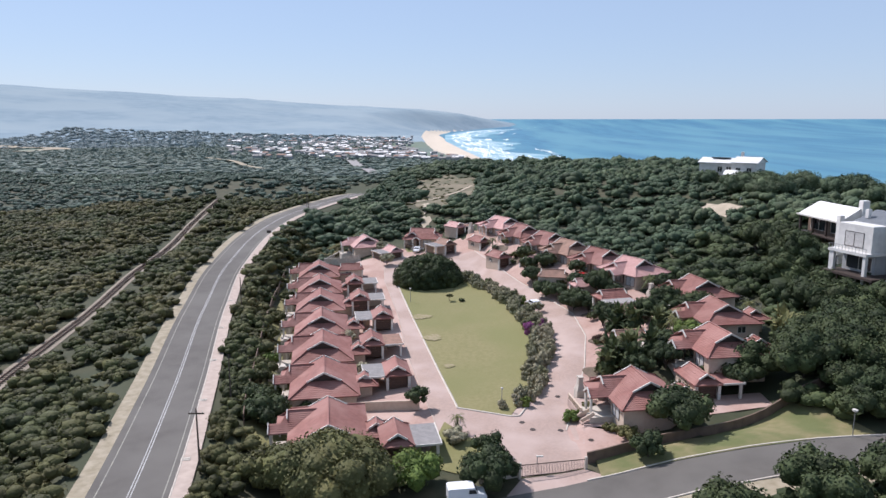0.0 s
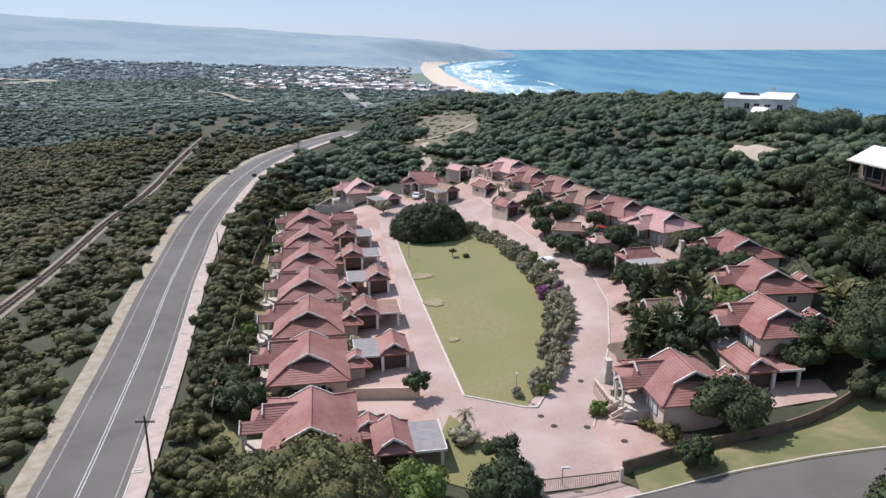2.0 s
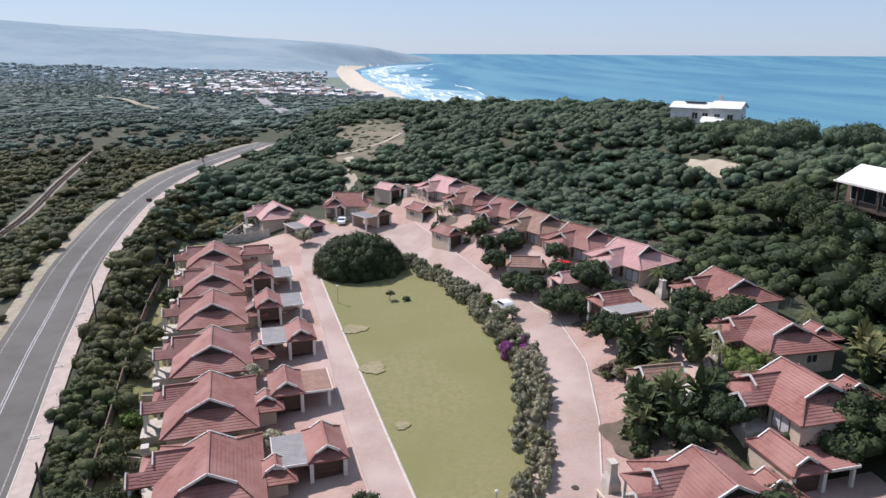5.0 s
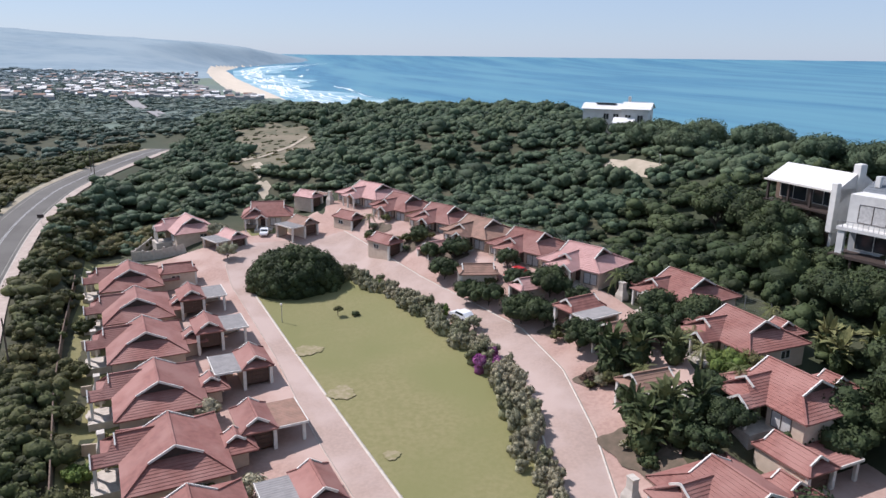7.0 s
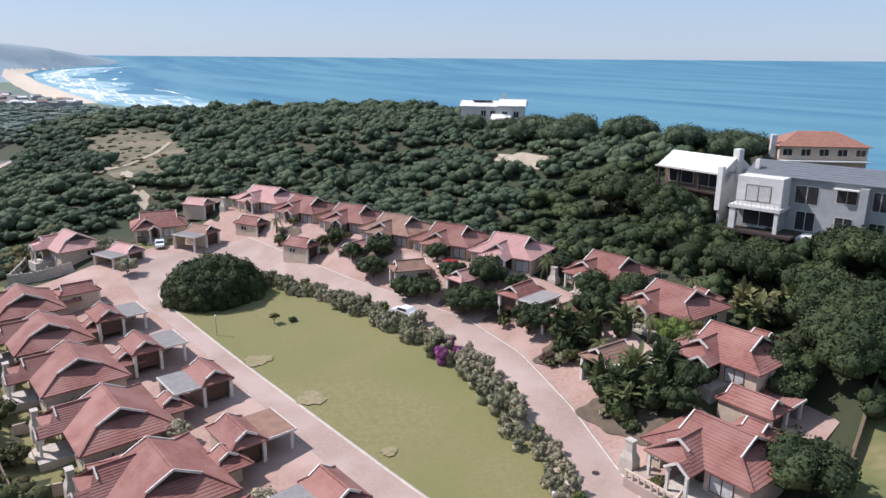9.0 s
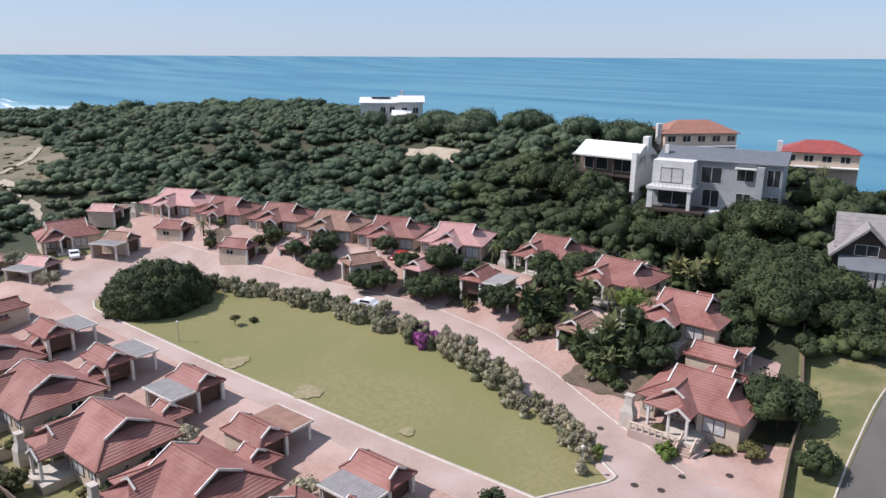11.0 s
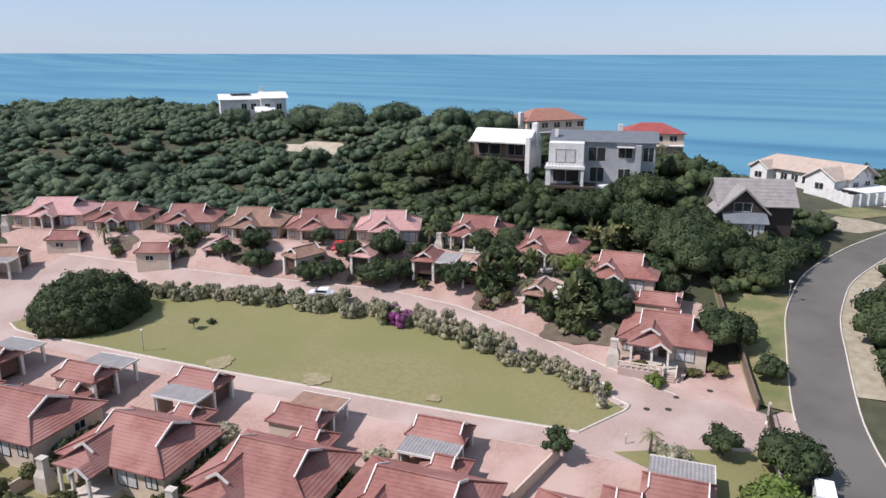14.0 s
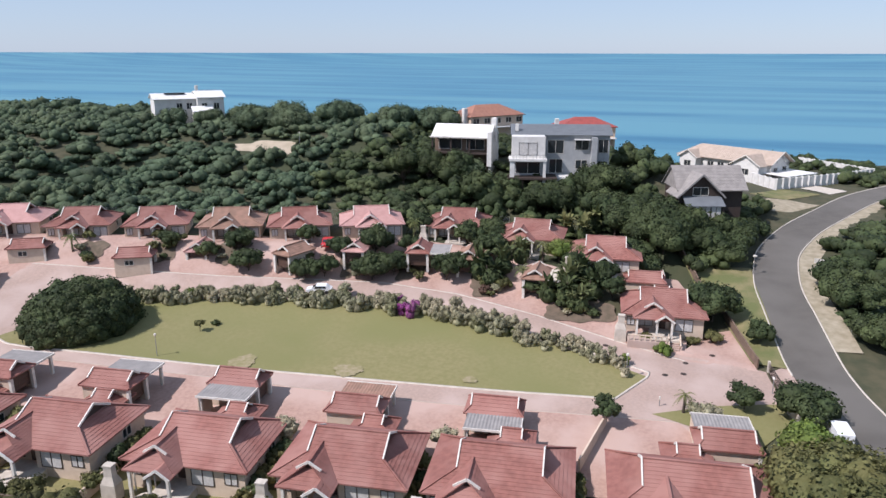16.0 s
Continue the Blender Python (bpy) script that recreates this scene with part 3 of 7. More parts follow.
def kerb(name, line, w, h, mat, label, z=None, n=120, closed=False):
    """A raised kerb along a line."""
    p = np.asarray(line, float)
    d = np.r_[0, np.cumsum(np.hypot(*np.diff(p, axis=0).T))]
    s = np.linspace(0, d[-1], n)
    p = np.stack([np.interp(s, d, p[:, 0]), np.interp(s, d, p[:, 1])], -1)
    t = np.gradient(p, axis=0)
    t /= np.hypot(*t.T)[:, None]
    side = np.stack([-t[:, 1], t[:, 0]], -1) * w / 2
    zz = (ground_z(p[:, 0], p[:, 1]) if z is None else z(p[:, 0], p[:, 1]))
    pts = []
    for off, up in ((-1, -0.1), (-1, h), (1, h), (1, -0.1)):
        pts.append(np.concatenate([p + side * off, (zz + up)[:, None]], -1))
    v = np.stack(pts, 1).reshape(-1, 3)
    k = np.arange(n - 1)[:, None] * 4
    f = np.concatenate([k + np.array([[i, i + 1, i + 5, i + 4]]) for i in range(3)], 0)
    return tagged(mesh_from(name, v, f, mat), label, "kerb", kind="structure")


kerb("kerb", LAWN_W[::-1], 0.3, 0.2, M_CONCRETE, "pale concrete kerb round the lawn")
kerb("kerb", [LAWN_W[-1], LAWN_E[-1]] + [(p[0] + 1.3, p[1]) for p in LAWN_E[::-1]], 0.26, 0.2, M_CONCRETE, "pale concrete kerb round the lawn")
kerb("kerb", OUT_W, 0.16, 0.10, M_FOOTPATH, "flush pale concrete edging of the paved street")
kerb("kerb", OUT_E, 0.22, 0.14, M_CONCRETE, "flush pale concrete edging of the paved street")
kerb("kerb", road_line(4.38), 0.18, 0.15, M_CONCRETE, "pale concrete kerb along the road", road_height, 160)
kerb("kerb", street_line(3.8, 17.5), 0.2, 0.12, M_CONCRETE, "pale concrete kerb along the street", street_height)
kerb("kerb", street_line(-3.3), 0.2, 0.12, M_CONCRETE, "pale concrete kerb along the street", street_height)
strip("verge", street_line(-6.8, 24), street_line(-3.4, 24), 60, 3, 0.0, M_GRAVEL, "sandy dry grass verge along the street", "verge", z=street_height)


# ---- plants ----
rng = np.random.default_rng(7)


def icosphere(level):
    bm = bmesh.new()
    bmesh.ops.create_icosphere(bm, subdivisions=level, radius=1.0)
    v = np.array([p.co[:] for p in bm.verts])
    f = np.array([[q.index for q in p.verts] for p in bm.faces])
    bm.free()
    return v, f


def leaves_on(points, outward, size, r):
    """A leaf clump (two crossed corners of a quad) at each point, turned at random about the outward way."""
    n = len(points)
    a = r.normal(size=(n, 3))
    d = outward + 0.42 * r.normal(size=(n, 3))
    d /= np.linalg.norm(d, axis=1)[:, None]
    u = np.cross(d, a)
    u /= np.linalg.norm(u, axis=1)[:, None]
    w = np.cross(d, u)
    s = size * r.uniform(0.6, 1.4, size=(n, 1))
    p = np.stack([points - u * s * 0.5, points + w * s * 0.42 + d * s * 0.15, points + u * s * 0.5, points - w * s * 0.42 + d * s * 0.15], 1)
    return p.reshape(-1, 3)


def bush_template(seed, n_leaf, leaf, level=2, squash=0.8):
    """Points, faces (triangles) and material slots of a bush about 1 m in radius."""
    r = np.random.default_rng(seed)
    v, f = icosphere(level)
    bumps = r.normal(size=(6, 3))
    bumps /= np.linalg.norm(bumps, axis=1)[:, None]

    def radius(d):
        return 0.80 + 0.26 * np.max(np.clip(d @ bumps.T, 0, 1) ** 3 * r_amp, axis=1)

    r_amp = r.uniform(0.5, 1.3, 6)
    knobs = r.normal(size=(16, 3))
    knobs /= np.linalg.norm(knobs, axis=1)[:, None]
    core = v * (radius(v) * (0.84 + 0.2 * np.max(np.clip(v @ knobs.T, 0, 1) ** 10, axis=1)))[:, None]
    d = r.normal(size=(n_leaf * 2, 3))
    d /= np.linalg.norm(d, axis=1)[:, None]
    d = d[d[:, 2] > -0.25][:n_leaf]
    p = d * (radius(d) * r.uniform(0.86, 1.12, len(d)))[:, None]
    lv = leaves_on(p, d, leaf, r)
    k = np.arange(len(p)) * 4 + len(core)
    lf = np.concatenate([np.stack([k, k + 1, k + 2], -1), np.stack([k, k + 2, k + 3], -1)])
    allv = np.concatenate([core, lv])
    allv[:, 2] *= squash
    return allv, np.concatenate([f, lf]), np.r_[np.ones(len(f)), np.zeros(len(lf))]


def thicket(seed, lobes, n_leaf, leaf):
    """A wide bush about 1 m in radius, of several uneven leafy heads."""
    r = np.random.default_rng(seed)
    vs, fs, ms, n = [], [], [], 0
    for k in range(lobes):
        a, d = 2.4 * k + r.uniform(-0.5, 0.5), 0.68 * math.sqrt((k + 0.2) / lobes)
        lr = r.uniform(0.32, 0.56)
        v, f, m = bush_template(seed * 20 + k, n_leaf, leaf / lr, 1, 1.0)
        v = v * np.array([lr, lr, lr * r.uniform(0.75, 1.1)]) + np.array([d * math.cos(a), d * math.sin(a), r.uniform(0.0, 0.5) * (1.15 - d)])
        vs.append(v)
        fs.append(f + n)
        ms.append(m)
        n += len(v)
    return np.concatenate(vs), np.concatenate(fs), np.concatenate(ms)


def scatter(name, xy, radius, height, templates, mats, label, category, sink=0.25):
    """Many plants joined into one mesh."""
    vs, fs, ms, base = [], [], [], 0
    z = ground_z(xy[:, 0], xy[:, 1])
    pick = rng.integers(0, len(templates), len(xy))
    turn = rng.uniform(0, 2 * np.pi, len(xy))
    for t, (v, f, m) in enumerate(templates):
        k = np.where(pick == t)[0]
        if not len(k):
            continue
        c, s = np.cos(turn[k])[:, None], np.sin(turn[k])[:, None]
        x = (v[None, :, 0] * c - v[None, :, 1] * s) * radius[k, None] + xy[k, 0, None]
        y = (v[None, :, 0] * s + v[None, :, 1] * c) * radius[k, None] * 0.95 + xy[k, 1, None]
        zz = v[None, :, 2] * height[k, None] + z[k, None] + height[k, None] * (0.5 - sink)
        vs.append(np.stack([x, y, zz], -1).reshape(-1, 3))
        fs.append((f[None] + (np.arange(len(k)) * len(v))[:, None, None] + base).reshape(-1, 3))
        ms.append(np.tile(m, len(k)))
        base += len(k) * len(v)
    ms = np.concatenate(ms)
    ob = mesh_from(name, np.concatenate(vs), np.concatenate(fs), mats, index=ms)
    ob.data.polygons.foreach_set("use_smooth", ms > 0.5)
    return tagged(ob, label, category, kind="stuff")


ESTATE = np.array([(-21, 76), (9, 73.5), (17, 78), (34, 84.5), (49, 92), (54, 105), (57, 120), (57, 134), (49, 145), (46, 152), (40, 171), (34, 191), (26, 212), (18, 221), (2, 229), (-14, 224), (-31, 214), (-42, 206),
                   (-44, 196), (-41, 172), (-38, 150), (-34, 125), (-30, 105), (-26, 88)])


def inside(x, y, poly):
    hit = np.zeros(x.shape, bool)
    for (x0, y0), (x1, y1) in zip(poly, np.roll(poly, -1, 0)):
        cross = ((y0 > y) != (y1 > y)) & (x < (x1 - x0) * (y - y0) / (y1 - y0 + 1e-9) + x0)
        hit ^= cross
    return hit


# places kept free of bush: centre, half sizes
CLEAR = [(77.5, 194, 3.6, 9), (-6, 262, 7, 8), (-5.5, 242, 3, 7), (2, 300, 13, 34), (90, 121, 9, 12), (85, 142, 5, 8), (93, 231, 6, 10), (76, 88, 8, 8), (118, 76, 26, 20), (34, 79, 20, 6), (88, 66, 8, 6), (-4, 238, 2.5, 7), (81, 117, 3, 4), (128, 147, 8, 7), (140, 122, 5, 9), (128, 96, 13, 8)]


def wild(x, y, road=6.8):
    ok = ~inside(x, y, ESTATE)
    rx = smooth_interp(y, ROAD_Y, ROAD_X)
    ok &= ~((x > rx - 7.6) & (x < rx + 7.4) & (y < 350))
    sy = smooth_interp(x, STREET_X, STREET_Y)
    ok &= ~((y < sy + 8.0) & (y > sy - 8.2) & (x > -20))
    ok &= np.abs(x - smooth_interp(y, RAIL_Y, RAIL_X)) > 3.4
    for cx_, cy_, hx, hy in CLEAR:
        ok &= ~((np.abs(x - cx_) < hx) & (np.abs(y - cy_) < hy))
    ok &= np.interp(y, COAST_Y, COAST_X) - x > 130
    return ok


def jitter(x0, x1, y0, y1, cell):
    x, y = np.meshgrid(np.arange(x0, x1, cell), np.arange(y0, y1, cell))
    x = x.ravel() + rng.uniform(-0.5, 0.5, x.size) * cell
    y = y.ravel() + rng.uniform(-0.5, 0.5, y.size) * cell
    return x, y


SCRUB = [thicket(s + 3, 5, 18, 0.135) for s in range(6)]
THICK = [thicket(30 + s, 7, 18, 0.115) for s in range(7)]
ROUGH = [bush_template(40 + s, 16, 0.6, 1) for s in range(4)]

# scrub west of the road, and between the road and the gardens
x, y = jitter(-215, -22, 50, 330, 3.45)
rx = smooth_interp(y, ROAD_Y, ROAD_X)
ok = wild(x, y) & (x < np.maximum(rx + 30, -20)) & (x > -70 - 0.62 * y) & (x < -15) & ~((x > rx) & (y > 225))
gap = waves(x, y, 46, 3.0) + 0.5 * waves(x, y, 17, 1.0) > 0.9
ok &= ~(gap & (x < rx))
x, y = x[ok], y[ok]
size = rng.uniform(1.7, 3.4, len(x)) * (1 + 0.28 * waves(x, y, 60, 2.0))
scatter("scrub", np.stack([x, y], -1), size, size * rng.uniform(0.6, 0.95, len(x)), SCRUB, [M_SCRUB, M_SCRUB], "dense olive-green coastal scrub on both sides of the road", "scrub")

# the dense hedge-like strip between the footpath and the back wall
x, y = jitter(-62, -22, 56, 235, 2.3)
rx = smooth_interp(y, ROAD_Y, ROAD_X)
ok = wild(x, y) & (x > rx + 7.6) & (x < np.interp(y, [56, 90, 115, 138, 188, 235], [-20, -28.5, -33.5, -38, -44.5, -46]))
x, y = x[ok], y[ok]
size = rng.uniform(1.2, 2.1, len(x))
scatter("hedge_bush", np.stack([x, y], -1), size, size * rng.uniform(0.8, 1.2, len(x)), SCRUB, [M_SCRUB, M_SCRUB], "dense green bushes between the footpath and the wall", "bush")

# thick bush on the dunes
x, y = jitter(-60, 235, 25, 425, 4.5)
rx = smooth_interp(y, ROAD_Y, ROAD_X)
ok = wild(x, y) & (x > rx + 8) & ((x > 30) | (y > 205)) & ~((y < 95) & (y > 70) & (x < 44)) & ~((x > 205) & (y > 112)) & ~((x > 60) & (y < 40)) & ((y < 335) | ((x > -28) & (x < 75)))
x, y = x[ok], y[ok]
size = rng.uniform(2.4, 4.2, len(x)) * (1 + 0.25 * waves(x, y, 50, 1.0))
big = (rng.random(len(x)) < 0.12) & ~((x > 84) & (y < 170))
size = np.where(big, size * 1.4, size)
tall = size * rng.uniform(0.6, 0.95, len(x)) * (1 + 0.3 * waves(x, y, 42, 2.0))
# far slopes take the haze-tinted leaves, near ones the plain dark leaves
near = (y < 168 + 14 * waves(x, y, 60)) & (x > 30)
for part_, mat, label in ((~near, M_DUNE, "thick dune bush over the far slopes, paled by painted haze"), (near, M_TREE, "thick dark green bush over the slope behind the houses")):
    scatter("dune_bush", np.stack([x, y], -1)[part_], size[part_], tall[part_], THICK, [mat, mat], label, "bush")

# low shrubs in the dry clearing
x, y = jitter(-15, 16, 252, 338, 2.6)
ok = (rng.random(len(x)) < 0.45) & (waves(x, y, 20, 2.0) > -0.35)
x, y = x[ok], y[ok]
size = rng.uniform(0.5, 1.5, len(x))
scatter("clearing_shrub", np.stack([x, y], -1), size, size * 0.7, SCRUB, [M_SCRUB, M_SCRUB], "low dry shrubs in the sandy clearing", "shrubs")

# bush further off
x, y = jitter(-520, 60, 330, 640, 7)
ok = wild(x, y) & (x > -90 - 0.62 * y) & ~((y < 345) & (x > -60)) & ~((y < 425) & (x > -28))
x, y = x[ok], y[ok]
size = rng.uniform(2.6, 5.0, len(x))
scatter("scrub", np.stack([x, y], -1), size, size * rng.uniform(0.4, 0.65, len(x)), [thicket(60 + s, 3, 6, 0.2) for s in range(4)], [M_MIDSCRUB, M_MIDSCRUB], "scrub on the far flat land with haze painted into its green", "scrub")
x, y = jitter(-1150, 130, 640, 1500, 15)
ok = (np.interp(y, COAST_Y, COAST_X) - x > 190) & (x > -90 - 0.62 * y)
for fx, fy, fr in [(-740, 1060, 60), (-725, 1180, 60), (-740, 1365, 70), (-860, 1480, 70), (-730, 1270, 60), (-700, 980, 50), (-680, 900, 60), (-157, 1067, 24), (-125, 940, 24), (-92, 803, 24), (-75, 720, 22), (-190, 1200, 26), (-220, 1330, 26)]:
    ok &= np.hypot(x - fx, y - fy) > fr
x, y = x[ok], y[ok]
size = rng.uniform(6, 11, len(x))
scatter("scrub", np.stack([x, y], -1), size, size * rng.uniform(0.2, 0.38, len(x)), ROUGH, [M_FARSCRUB, M_FARSCRUB], "scrub on the far flat land with haze painted into its green", "scrub")
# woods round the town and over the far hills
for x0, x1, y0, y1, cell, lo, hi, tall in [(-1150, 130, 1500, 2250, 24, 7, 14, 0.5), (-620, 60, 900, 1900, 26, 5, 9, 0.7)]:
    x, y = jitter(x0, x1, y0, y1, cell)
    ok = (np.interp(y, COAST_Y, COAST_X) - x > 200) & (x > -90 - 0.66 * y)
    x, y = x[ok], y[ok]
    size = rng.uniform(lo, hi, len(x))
    # haze sits in the leaf colours of both far woods
    scatter("far_woods", np.stack([x, y], -1), size, size * rng.uniform(0.6, 1.2, len(x)) * tall, ROUGH, [M_HILLWOOD, M_HILLWOOD] if cell < 25 else [M_FARSCRUB, M_FARSCRUB], "woods with haze-tinted leaves round the far town and hills", "woods")


def tree(x, y, r, h, mat, label, name="tree", trunk=1.4, seed=0, leaf=0.32, n=1500, base=None):
    """A tapered trunk with limbs and a lobed crown of many leaf clumps."""
    g = np.random.default_rng(seed + 100)
    z = zg(x, y) if base is None else base
    ob = empty(name, pose(x, y, z, 0, 0, float(g.uniform(0, 360))), label, "tree" if name != "shrub" else "shrub")
    b = Build()
    b.tube([(0, 0, -0.6), (0.05, 0, trunk * 0.6), (0.1, 0.08, trunk + 0.5), (0.1, 0.1, h * 0.6)], [0.06 * h * 0.55, 0.045 * h * 0.5, 0.04 * h * 0.45, 0.02 * h * 0.4], 7)
    vs, fs, ms, base_i = [], [], [], 0
    lobes = max(9, int(8 + r * 3.6))
    for k in range(lobes):
        a = 2.4 * k + g.uniform(-0.4, 0.4)
        d = r * 0.72 * math.sqrt((k + 0.3) / lobes)
        lr = r * g.uniform(0.26, 0.44)
        hz = (h - trunk) * 0.5
        cz = trunk + hz * g.uniform(0.5, 1.05) + (1 - d / r) * hz * 0.5
        c = np.array([d * math.cos(a), d * math.sin(a), cz])
        if k % 2 == 0:
            b.beam((0.05, 0.05, trunk * 0.8), tuple(c), 0.05 * r * 0.6, 0.05 * r * 0.6)
        v, f, m = bush_template(seed * 31 + k, int(5.2 * (lr / leaf) ** 2), leaf / lr, 1, 1.0)
        v = v * np.array([lr, lr, min(lr, hz * 0.9)]) + c
        vs.append(v)
        fs.append(f + base_i)
        ms.append(m)
        base_i += len(v)
    b.done("trunk", M_BARK, ob)
    mesh_from("crown", np.concatenate(vs), np.concatenate(fs), [mat, mat], ob, np.concatenate(ms))
    return ob


